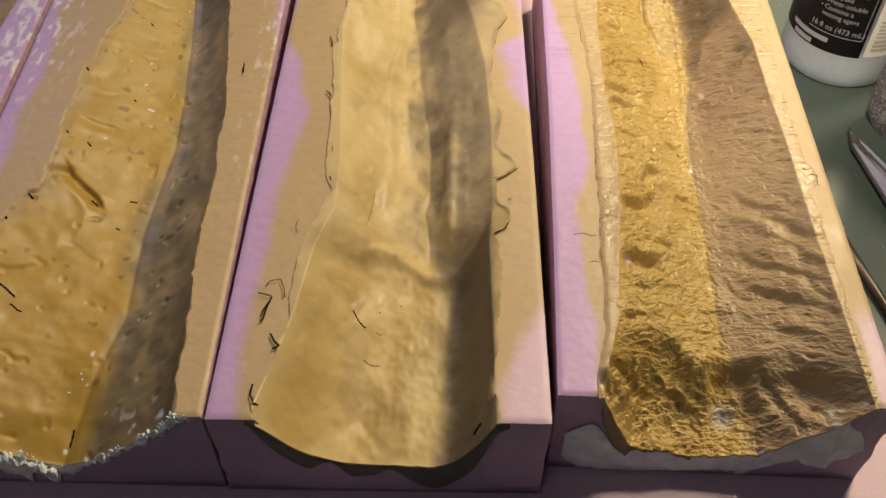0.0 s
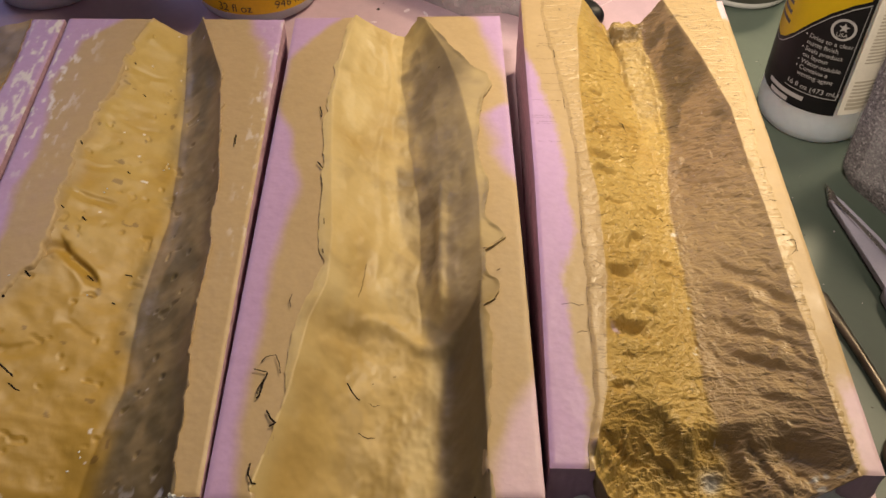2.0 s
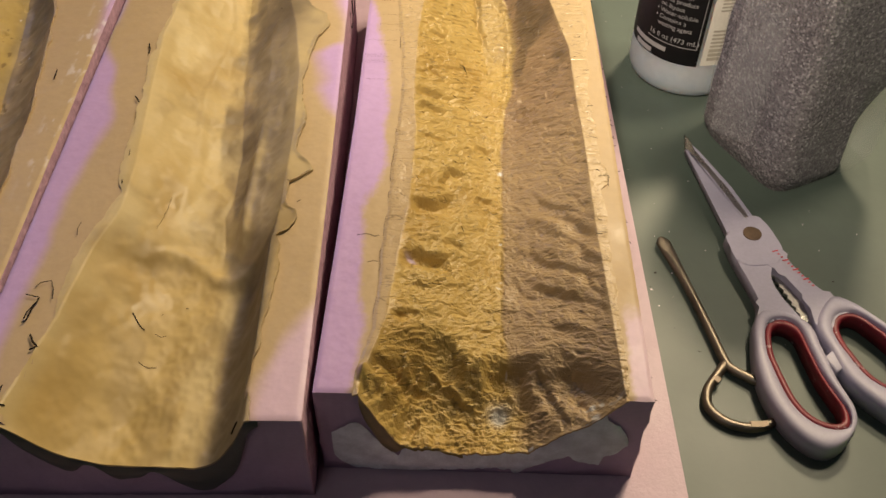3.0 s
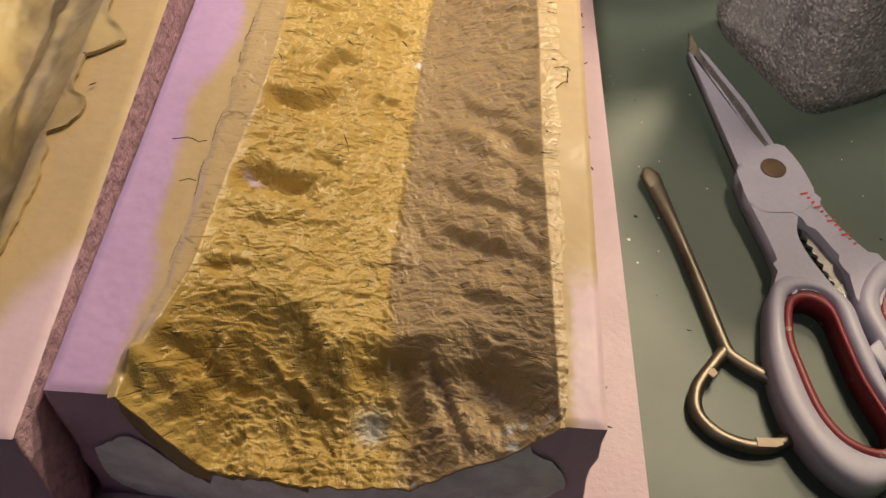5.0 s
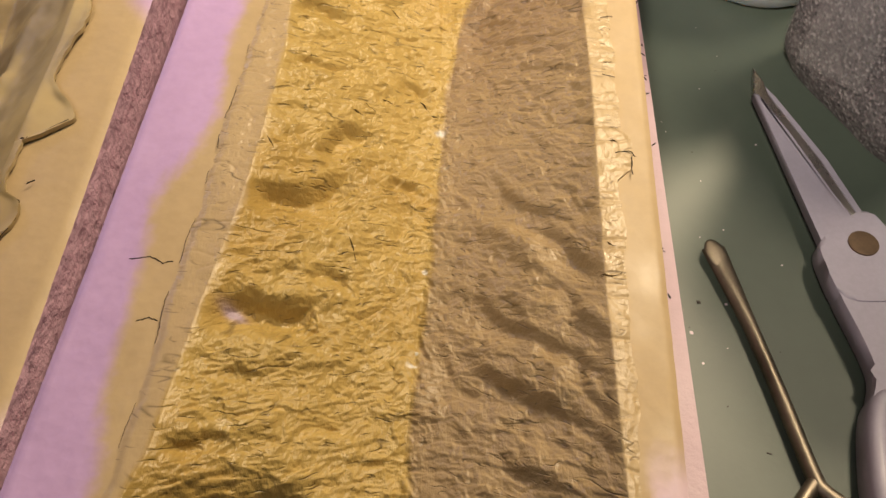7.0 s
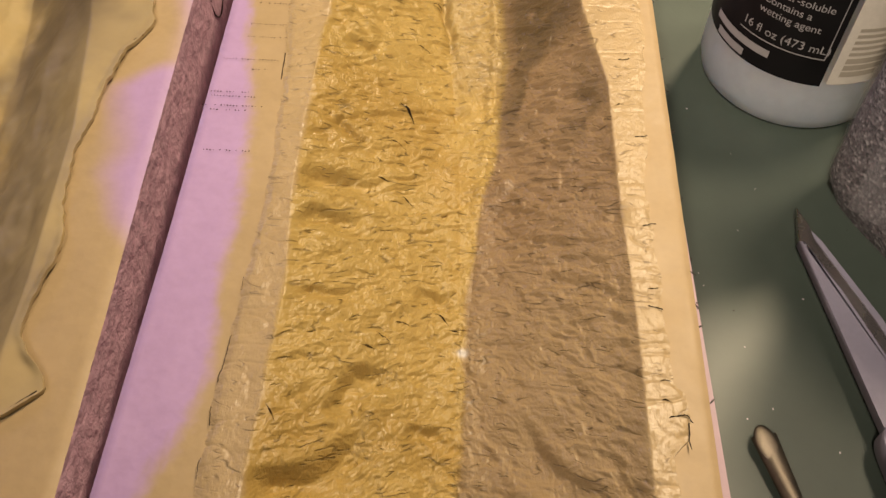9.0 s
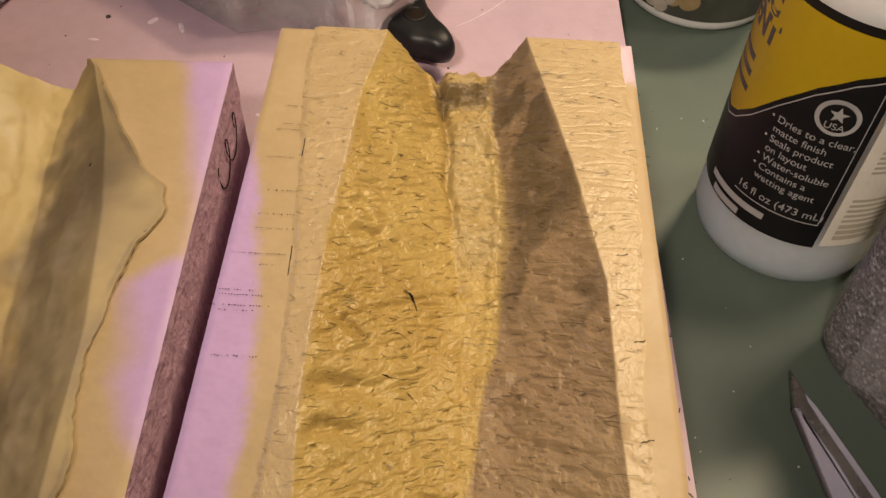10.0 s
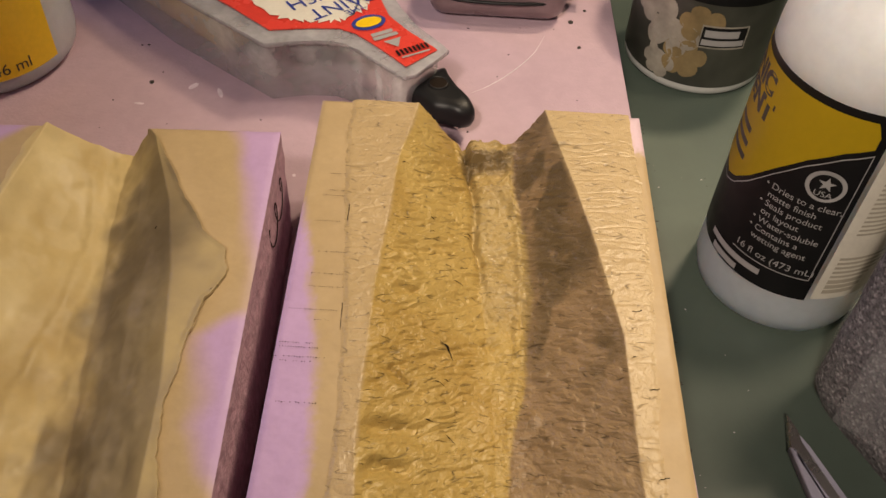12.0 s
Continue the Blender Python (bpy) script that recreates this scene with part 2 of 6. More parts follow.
m_ballast, nt_b, b_b = nodes_of("grey_granite_ballast")
vo_b = nt_b.nodes.new("ShaderNodeTexVoronoi")
vo_b.inputs["Scale"].default_value = 900
co_b = nt_b.nodes.new("ShaderNodeTexCoord")
link(nt_b, co_b.outputs["Object"], vo_b.inputs["Vector"])
gr = ramp(nt_b, vo_b.outputs["Color"], [(0.1, (0.034, 0.029, 0.032)), (0.45, (0.115, 0.102, 0.108)), (0.7, (0.19, 0.172, 0.178)), (0.9, (0.40, 0.375, 0.375))])
link(nt_b, gr.outputs[0], b_b.inputs["Base Color"])
b_b.inputs["Roughness"].default_value = 0.75
b_b.inputs["Coat Weight"].default_value = 0.12
bump(nt_b, b_b, vo_b.outputs["Distance"], 0.7, 0.0009)
BALLAST = m_ballast


# ---- mesh helpers ----
def vnoise(x, y, seed=0):
    xi, yi = np.floor(x), np.floor(y)
    fx, fy = x - xi, y - yi
    fx, fy = fx * fx * (3 - 2 * fx), fy * fy * (3 - 2 * fy)

    def rnd(a, b):
        q = np.sin(a * 127.1 + b * 311.7 + seed * 74.7) * 43758.5453
        return q - np.floor(q)

    top = rnd(xi, yi) * (1 - fx) + rnd(xi + 1, yi) * fx
    low = rnd(xi, yi + 1) * (1 - fx) + rnd(xi + 1, yi + 1) * fx
    return (top * (1 - fy) + low * fy) * 2 - 1


def fbm(x, y, octaves=4, seed=0, gain=0.5):
    total, amp = 0.0, 1.0
    for k in range(octaves):
        total = total + amp * vnoise(x * 2**k + 13.1 * k, y * 2**k - 7.7 * k, seed + k)
        amp *= gain
    return total


def ridge(x, y, octaves=3, seed=0):
    total, amp = 0.0, 1.0
    for k in range(octaves):
        total = total + amp * (1 - np.abs(vnoise(x * 2**k + 3.3 * k, y * 2**k + 9.1 * k, seed + k)))
        amp *= 0.5
    return total - 1.0


def smooth(a, b, x):
    t = np.clip((x - a) / (b - a), 0, 1)
    return t * t * (3 - 2 * t)


def along(v, *pairs):
    return np.interp(v, [p[0] for p in pairs], [p[1] for p in pairs])


def blob(s, v, cs, cv, rs, rv, turn=0.0):
    c, n = math.cos(turn), math.sin(turn)
    a, b = (s - cs) * 0.127, (v - cv) * 0.332
    a, b = a * c + b * n, -a * n + b * c
    return np.exp(-((a / rs) ** 2) - (b / rv) ** 2)


def dent(s, v, cs, cv, ra, rb, turn):
    c, n = math.cos(turn), math.sin(turn)
    a, b = (s - cs) * 0.127, (v - cv) * 0.332
    a, b = a * c + b * n, -a * n + b * c
    b = b + 0.25 * rb * np.sin(a / ra * 3.1 + cs * 60)
    return np.exp(-((a / ra) ** 4)) * (np.where(b > 0, np.exp(-((b / (0.28 * rb)) ** 2)), np.exp(-((b / rb) ** 2))) - 0.25 * np.exp(-(((b + 1.7 * rb) / (0.6 * rb)) ** 2)))


def blend(a, b, k):
    k = np.clip(k, 0, 1)[..., None]
    return np.asarray(a) * (1 - k) + np.asarray(b) * k


def finish(mesh, mats, smooth_faces=True):
    for m in mats if isinstance(mats, (list, tuple)) else [mats]:
        mesh.materials.append(m)
    if smooth_faces:
        mesh.polygons.foreach_set("use_smooth", [len(f.vertices) < 9 for f in mesh.polygons])
    mesh.update()
    return mesh


def part(name, data, material, parent=None, label="", smooth_faces=True):
    """Links a bmesh or mesh as one object under a thing or part."""
    if isinstance(data, bmesh.types.BMesh):
        mesh = bpy.data.meshes.new(name)
        data.to_mesh(mesh)
        data.free()
    else:
        mesh = data
    finish(mesh, material, smooth_faces)
    ob = new(name, mesh)
    ob.parent = parent
    if label:
        ob["label"] = label
    return ob


def thing(name, place, label, category, group="", kind="", rz=0.0):
    ob = new(name)
    ob.matrix_world = pose(*place, 0, 0, rz)
    ob.empty_display_size = 0.02
    return tagged(ob, label, category, group, kind)


def grid_mesh(name, P, paint=None, skirt=None):
    """A sheet from a grid of points (rows x columns x 3); skirt: how far its rim is turned down."""
    R, C = P.shape[:2]
    verts = P.reshape(-1, 3)
    idx = np.arange(R * C).reshape(R, C)
    faces = np.stack([idx[:-1, :-1], idx[:-1, 1:], idx[1:, 1:], idx[1:, :-1]], -1).reshape(-1, 4)
    if skirt is not None:
        loop = np.concatenate([idx[0, :], idx[1:, -1], idx[-1, -2::-1], idx[-2:0:-1, 0]])
        rim, low = verts[loop].copy(), verts[loop].copy()
        low[:, 2] -= skirt
        base, m = len(verts), len(loop)
        verts = np.concatenate([verts, rim, low])
        k = np.arange(m)
        nx = (k + 1) % m
        faces = np.concatenate([faces, np.stack([base + nx, base + k, base + m + k, base + m + nx], -1)])
        if paint is not None:
            edge = paint.reshape(-1, 3)[loop]
            paint = np.concatenate([paint.reshape(-1, 3), edge, edge])
    mesh = bpy.data.meshes.new(name)
    mesh.from_pydata(verts.tolist(), [], faces.tolist())
    if paint is not None:
        put_paint(mesh, paint.reshape(-1, 3))
    return mesh


def put_paint(mesh, rgb):
    at = mesh.color_attributes.new("paint", "FLOAT_COLOR", "POINT")
    rgba = np.ones((len(rgb), 4))
    rgba[:, :3] = np.clip(rgb, 0, 1)
    at.data.foreach_set("color", rgba.ravel())


def slab(x0, x1, y0, y1, z0, z1, bevel=0.0, segments=2):
    bm = bmesh.new()
    bmesh.ops.create_cube(bm, size=1)
    for v in bm.verts:
        v.co = Vector((x0 + (v.co.x + 0.5) * (x1 - x0), y0 + (v.co.y + 0.5) * (y1 - y0), z0 + (v.co.z + 0.5) * (z1 - z0)))
    if bevel:
        bmesh.ops.bevel(bm, geom=bm.edges[:], offset=bevel, segments=segments, affect="EDGES", profile=0.6)
    return bm


def plate(outline, z0, z1, bevel=0.0, segments=2):
    """An outline in the plan, raised from z0 to z1, with rounded top edges."""
    bm = bmesh.new()
    low = [bm.verts.new((x, y, z0)) for x, y in outline]
    top = [bm.verts.new((x, y, z1)) for x, y in outline]
    n = len(outline)
    bm.faces.new(low[::-1])
    cap = bm.faces.new(top)
    for i in range(n):
        bm.faces.new((low[i], low[(i + 1) % n], top[(i + 1) % n], top[i]))
    if bevel:
        bmesh.ops.bevel(bm, geom=list(cap.edges), offset=bevel, segments=segments, affect="EDGES", profile=0.6)
    bmesh.ops.recalc_face_normals(bm, faces=bm.faces[:])
    return bm


def rounded(points, steps=6):
    """A closed Catmull-Rom line through points."""
    out, n = [], len(points)
    P = [np.array(p, float) for p in points]
    for i in range(n):
        a, b, c, d = P[i - 1], P[i], P[(i + 1) % n], P[(i + 2) % n]
        for k in range(steps):
            t = k / steps
            out.append(tuple(0.5 * (2 * b + (c - a) * t + (2 * a - 5 * b + 4 * c - d) * t * t + (3 * b - a - 3 * c + d) * t**3)))
    return out


def open_line(points, steps=8):
    out = []
    P = [np.array(p, float) for p in points]
    P = [2 * P[0] - P[1], *P, 2 * P[-1] - P[-2]]
    for i in range(1, len(P) - 2):
        a, b, c, d = P[i - 1 : i + 3]
        for k in range(steps):
            t = k / steps
            out.append(0.5 * (2 * b + (c - a) * t + (2 * a - 5 * b + 4 * c - d) * t * t + (3 * b - a - 3 * c + d) * t**3))
    out.append(P[-2])
    return [tuple(p) for p in out]


def tube(path, radius, sides=10, closed=False, flat=None):
    """A wire along a path; flat(i, n) gives its width and height as shares of the radius."""
    P = np.array(path, float)
    n = len(P)
    bm = bmesh.new()
    rings = []
    for i in range(n):
        a = P[(i - 1) % n] if closed or i > 0 else P[i]
        b = P[(i + 1) % n] if closed or i < n - 1 else P[i]
        d = (b - a) / (np.linalg.norm(b - a) + 1e-9)
        side = np.cross(d, (0, 0, 1))
        side /= np.linalg.norm(side) + 1e-9
        up = np.cross(side, d)
        w, h = flat(i, n) if flat else (1, 1)
        rings.append([bm.verts.new(P[i] + radius * (w * math.cos(t) * side + h * math.sin(t) * up)) for t in np.arange(sides) * 2 * math.pi / sides])
    for i in range(n if closed else n - 1):
        r0, r1 = rings[i], rings[(i + 1) % n]
        for k in range(sides):
            bm.faces.new((r0[k], r0[(k + 1) % sides], r1[(k + 1) % sides], r1[k]))
    if not closed:
        bm.faces.new(rings[0][::-1])
        bm.faces.new(rings[-1])
    bmesh.ops.recalc_face_normals(bm, faces=bm.faces[:])
    return bm


def lathe(profile, segments=72):
    bm = bmesh.new()
    rings = []
    for r, z in profile:
        rings.append([bm.verts.new((r * math.cos(t), r * math.sin(t), z)) for t in np.arange(segments) * 2 * math.pi / segments])
    for a, b in zip(rings, rings[1:]):
        for k in range(segments):
            bm.faces.new((a[k], a[(k + 1) % segments], b[(k + 1) % segments], b[k]))
    bm.faces.new(rings[0][::-1])
    bm.faces.new(rings[-1])
    bmesh.ops.recalc_face_normals(bm, faces=bm.faces[:])
    return bm


def wrap(r, a0, a1, low, high, columns=60, rows=6):
    """A film on a cylinder of radius r between two angles (degrees); low and high are heights or functions of the angle."""
    A = np.linspace(a0, a1, columns)
    lo = np.array([low(a) if callable(low) else low for a in A])
    hi = np.array([high(a) if callable(high) else high for a in A])
    t = np.linspace(0, 1, rows)[:, None]
    Z = lo * (1 - t) + hi * t
    th = np.radians(A)[None, :] + 0 * Z
    P = np.stack([r * np.cos(th), r * np.sin(th), Z], -1)
    return grid_mesh("film", P)


def letters(text, size, align="LEFT", bold=0.0):
    """Flat mesh of a line of text in the built-in font, x along the line."""
    curve = bpy.data.curves.new("line_of_text", "FONT")
    curve.body, curve.size, curve.align_x, curve.offset = text, size, align, bold
    ob = bpy.data.objects.new("line_of_text", curve)
    mesh = bpy.data.meshes.new_from_object(ob)
    bpy.data.objects.remove(ob)
    return mesh


def on_cylinder(mesh, r, angle, z, slope=0.0):
    """Bends a flat mesh round an upright cylinder, starting at an angle (degrees) and height."""
    for v in mesh.vertices:
        x, y = v.co.x, v.co.y + slope * v.co.x
        t = math.radians(angle) + x / r
        v.co = (r * math.cos(t), r * math.sin(t), z + y)
    return mesh


def bars(widths, height, pitch):
    """Unreadable lines of print: plain bars, one under another."""
    bm = bmesh.new()
    for i, (x0, x1) in enumerate(widths):
        n = max(2, int((x1 - x0) / 0.0015))
        y = -i * pitch
        top = [bm.verts.new((x0 + (x1 - x0) * k / n, y + height, 0)) for k in range(n + 1)]
        low = [bm.verts.new((x0 + (x1 - x0) * k / n, y, 0)) for k in range(n + 1)]
        for k in range(n):
            bm.faces.new((low[k], low[k + 1], top[k + 1], top[k]))
    mesh = bpy.data.meshes.new("bars")
    bm.to_mesh(mesh)
    bm.free()
    return mesh

# ---- room and table ----
def room():
    # assumed room out of view; the north wall stands close for the table sheen
    for name, bx, mat in (
        ("floor", slab(-2.2, 2.2, -2.2, 2.2, -0.80, -0.74), FLOOR_WOOD),
        ("ceiling", slab(-2.2, 2.2, -2.2, 2.2, 2.4, 2.46), WALL_PAINT),
        ("wall_north", slab(-2.2, 2.2, 1.5, 1.6, -0.74, 2.4), WALL_PAINT),
        ("wall_south", slab(-2.2, 2.2, -2.3, -2.2, -0.74, 2.4), WALL_PAINT),
        ("wall_east", slab(2.2, 2.3, -2.2, 2.2, -0.74, 2.4), WALL_PAINT),
        ("wall_west", slab(-2.3, -2.2, -2.2, 2.2, -0.74, 2.4), WALL_PAINT),
    ):
        tagged(part(name, bx, mat, smooth_faces=False), "plain painted " + name.split("_")[0] + " of the assumed workroom", name.split("_")[0], kind="structure")


room()
TOP, BED = 0.083, 0.027

table = thing("work_table", (0.0, 0.2, -0.74), "sage green painted work table with a satin top", "table")
part("tabletop", slab(-0.85, 0.75, -0.55, 0.75, 0.705, 0.74, 0.004), TABLE, table, smooth_faces=False)
for lx in (-0.78, 0.68):
    for ly in (-0.48, 0.68):
        part("leg", slab(lx - 0.03, lx + 0.03, ly - 0.03, ly + 0.03, 0.0, 0.704, 0.004), TABLE, table, smooth_faces=False)

mat_ob = thing("green_mat", (0.40, -0.14, 0.0), "lime green flat mat on the table beside the scissors", "mat")
part("mat_sheet", plate([(-0.172, -0.15), (0.2, -0.15), (0.2, 0.148), (-0.172, 0.146)], 0.0003, 0.0022, 0.0006), LIME, mat_ob, smooth_faces=False)

sheet = thing("foam_base_sheet", (0.0, 0.3, 0.0), "large pale pink insulation foam sheet lying on the table", "foam sheet")
part("sheet_body", plate([(-0.46, -0.36), (0.151, -0.36), (0.1495, -0.298), (0.1385, 0.20), (0.1345, 0.40), (-0.46, 0.40)], 0.0004, BED, 0.0012), SHEET, sheet, smooth_faces=False)

# ---- carved foam blocks ----
PINK, TAN, WHITE = (0.49, 0.325, 0.555), (0.46, 0.335, 0.18), (0.74, 0.70, 0.70)
OCHRE, GOLD, SHADE_TAUPE = (0.48, 0.335, 0.105), (0.54, 0.40, 0.18), (0.375, 0.265, 0.135)


def place_on(corners, s, v):
    A, B, C, D = (np.array(c) for c in corners)
    s, v = s[..., None], v[..., None]
    return A * (1 - s) * (1 - v) + B * s * (1 - v) + C * s * v + D * (1 - s) * v


def foam_block(label, corners, depth, paint, cols=110, rows=270, rough_side=0.0004, swell=None):
    """A block of foam with a carved channel; depth(s, v) is how far the carving goes down, paint(s, v) its colours."""
    mid = place_on(corners, np.array(0.5), np.array(0.5))
    root = thing("foam_block", (mid[0], mid[1], BED), label, "foam block", "carved foam blocks")
    s, v = np.meshgrid(np.linspace(0, 1, cols), np.linspace(0, 1, rows))
    XY = place_on(corners, s, v) - mid
    if swell:
        XY[..., 0] += swell(s, v)
    edge = np.minimum(np.minimum(s, 1 - s) * 0.127, np.minimum(v, 1 - v) * 0.32)
    Z = TOP - BED - np.maximum(depth(s, v), 0) - 0.0007 * (1 - smooth(0, 0.0016, edge)) + 0.0001 * fbm(s * 30, v * 80, 3, 3)
    P = np.concatenate([XY, Z[..., None]], -1)
    idx = np.arange(rows * cols).reshape(rows, cols)
    verts = P.reshape(-1, 3)
    faces = np.stack([idx[:-1, :-1], idx[:-1, 1:], idx[1:, 1:], idx[1:, :-1]], -1).reshape(-1, 4)
    loop = np.concatenate([idx[0, :], idx[1:, -1], idx[-1, -2::-1], idx[-2:0:-1, 0]])
    rim = verts[loop]
    n, base = len(loop), len(verts)
    verts = np.concatenate([verts, rim])
    k = np.arange(n)
    prev = base + k
    base += n
    nx = (k + 1) % n
    side_faces, levels = [], 8
    out = rim[:, :2] / np.maximum(np.abs(rim[:, :2]).max(0), 1e-6)
    for j in range(1, levels + 1):
        f = j / levels
        ring = rim.copy()
        ring[:, 2] = rim[:, 2] * (1 - f) + 0.0003 * f
        wob = rough_side * fbm(k * 0.13, np.full(n, j * 1.3), 3, 11) * (1 if j < levels else 0.4)
        ring[:, :2] += out * wob[:, None]
        verts = np.concatenate([verts, ring])
        cur = base + (j - 1) * n + k
        side_faces.append(np.stack([prev[nx], prev[k], cur[k], cur[nx]], -1))
        prev = cur
    side = np.concatenate(side_faces)
    mesh = bpy.data.meshes.new("body")
    mesh.from_pydata(verts.tolist(), [], faces.tolist() + side.tolist() + [prev.tolist()[::-1]])
    rgb = np.tile(np.array(PINK), (len(verts), 1))
    rgb[: rows * cols] = paint(s, v).reshape(-1, 3)
    put_paint(mesh, rgb)
    mesh.materials.append(FOAM)
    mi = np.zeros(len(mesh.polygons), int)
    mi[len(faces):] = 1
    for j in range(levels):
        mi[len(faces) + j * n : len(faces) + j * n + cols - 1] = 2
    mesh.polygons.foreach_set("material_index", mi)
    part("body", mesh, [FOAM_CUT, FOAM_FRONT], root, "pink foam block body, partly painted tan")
    return root, mid


def under(lift, left, right, gap=0.0013):
    """The carving under a lining."""
    def depth(s, v):
        inside = smooth(0.004, 0.016, s - left(v)) * smooth(0.004, 0.016, right(v) - s)
        return inside * (TOP - BED - lift(s, v) + gap)
    return depth


def skin(root, mid, corners, left, right, lift, paint, material, label, cols, rows, v0=-0.004, v1=1.0, thick=0.0012):
    """The lining of a channel: between left(v) and right(v), at lift(s, v) above the bed."""
    q, v = np.meshgrid(np.linspace(0, 1, cols), np.linspace(v0, v1, rows))
    s = left(v) * (1 - q) + right(v) * q
    XY = place_on(corners, s, v) - mid
    P = np.concatenate([XY, lift(s, v, q)[..., None]], -1)
    return part("channel_lining", grid_mesh("channel_lining", P, paint(s, v, q), thick), material, root, label)


def smear(root, mid, corners, lip, reach, material, label, s0, s1, out=0.0018, cols=90, seed=1, name="smear"):
    """A ragged patch dried on the front face under the lip."""
    s = np.linspace(s0, s1, cols)
    z1 = lip(s)
    z0 = np.maximum(z1 - reach(s), 0.002)
    t = np.linspace(0, 1, 7)[:, None]
    Z = z1 * (1 - t) + z0 * t
    XY = place_on(corners, s, np.zeros_like(s)) - mid
    Y = XY[:, 1] - out * (0.35 + 0.65 * np.sin(np.pi * np.clip(t * 0.9 + 0.05, 0, 1))) - 0.0003
    P = np.stack([XY[:, 0] + 0 * Z, Y + 0 * Z, Z], -1)
    return part(name, grid_mesh(name, P[:, :, :]), material, root, label)


def torn_cracks(root, mid, corners, spots, lift, name="crack", wide=0.00035, mat=None):
    """Dark curled cracks and wrinkle shade in a skin: thin tapered slivers lying just proud of it."""
    for cs, cv, length, turn, bend in spots:
        bm = bmesh.new()
        upper, lower = [], []
        for i in range(13):
            t = i / 12
            a = (t - 0.5) * length
            off = bend * length * (1 - (2 * t - 1) ** 2)
            w = wide * (math.sin(math.pi * t) + 0.12) * (1 + 0.4 * math.sin(9 * t + cs * 40))
            c, n = math.cos(turn), math.sin(turn)
            p = place_on(corners, np.array(cs), np.array(cv)) - mid
            for row, sgn in ((upper, 1), (lower, -1)):
                x, y = a * c - (off + sgn * w) * n, a * n + (off + sgn * w) * c
                ss, vv = cs + x / 0.126, cv + y / 0.325
                row.append(bm.verts.new((p[0] + x, p[1] + y, float(lift(np.array([ss]), np.array([vv]))[0]) + 0.0005)))
        for i in range(12):
            bm.faces.new((lower[i], lower[i + 1], upper[i + 1], upper[i]))
        part(name, bm, mat or BLACK_GAP, root)


def hairline(root, mid, corners, points, height, name="hairline_crack", radius=0.00012):
    """A thin dark crack along points (s, v) on a surface of height(s, v)."""
    path = []
    for (s0, v0), (s1, v1) in zip(points, points[1:]):
        for k in range(6):
            f = k / 6
            s_k, v_k = s0 + (s1 - s0) * f + random.uniform(-0.0010, 0.0010), v0 + (v1 - v0) * f + random.uniform(-0.0005, 0.0005)
            p = place_on(corners, np.array(s_k), np.array(v_k)) - mid
            path.append((p[0], p[1], float(height(np.array([s_k]), np.array([v_k]))[0])))
    part(name, tube(path, radius, 5, flat=lambda i, n: (0.5 + 0.9 * abs(math.sin(i * 1.7)), 0.6)), BLACK_GAP, root)


def chan(s, l, m, r, pl=1.0, pr=0.85):
    t = np.where(s < m, np.clip((s - l) / (m - l), 0, 1) ** pl, np.clip((r - s) / (r - m), 0, 1) ** pr)
    return t - 0.07 * np.exp(-(((1 - t) / 0.12) ** 2))


# block with the crinkled lining, its right slope coloured partly as shade
C3 = ((0.0, 0.0), (0.127, 0.0), (0.1268, 0.3325), (0.0, 0.332))


def edges3(v):
    li = along(v, (0, 0.135), (0.02, 0.14), (0.11, 0.200), (0.21, 0.218), (0.3, 0.243), (0.39, 0.25), (0.45, 0.255), (0.53, 0.233), (0.61, 0.229), (0.76, 0.238), (0.83, 0.249), (0.9, 0.26), (1, 0.305))
    ri = along(v, (0, 0.915), (0.12, 0.905), (0.25, 0.892), (0.36, 0.889), (0.435, 0.887), (0.55, 0.876), (0.67, 0.872), (0.78, 0.826), (0.87, 0.779), (1, 0.70))
    ml = along(v, (0, 0.56), (0.2, 0.572), (0.46, 0.575), (0.6, 0.565), (0.72, 0.54), (0.81, 0.516), (0.86, 0.492), (0.92, 0.488), (1, 0.44))
    mr = along(v, (0, 0.56), (0.2, 0.572), (0.46, 0.59), (0.6, 0.61), (0.72, 0.635), (0.81, 0.645), (0.9, 0.625), (1, 0.59))
    return li, ml, mr, ri


# the brink of the front bowl
def brink3(s):
    return along(s, (0.14, 0.032), (0.17, 0.052), (0.2, 0.070), (0.27, 0.094), (0.345, 0.118), (0.41, 0.120), (0.45, 0.104), (0.54, 0.110), (0.64, 0.104), (0.79, 0.086), (0.9, 0.050)) + 0.005 * fbm(s * 14, s * 0, 3, 17)


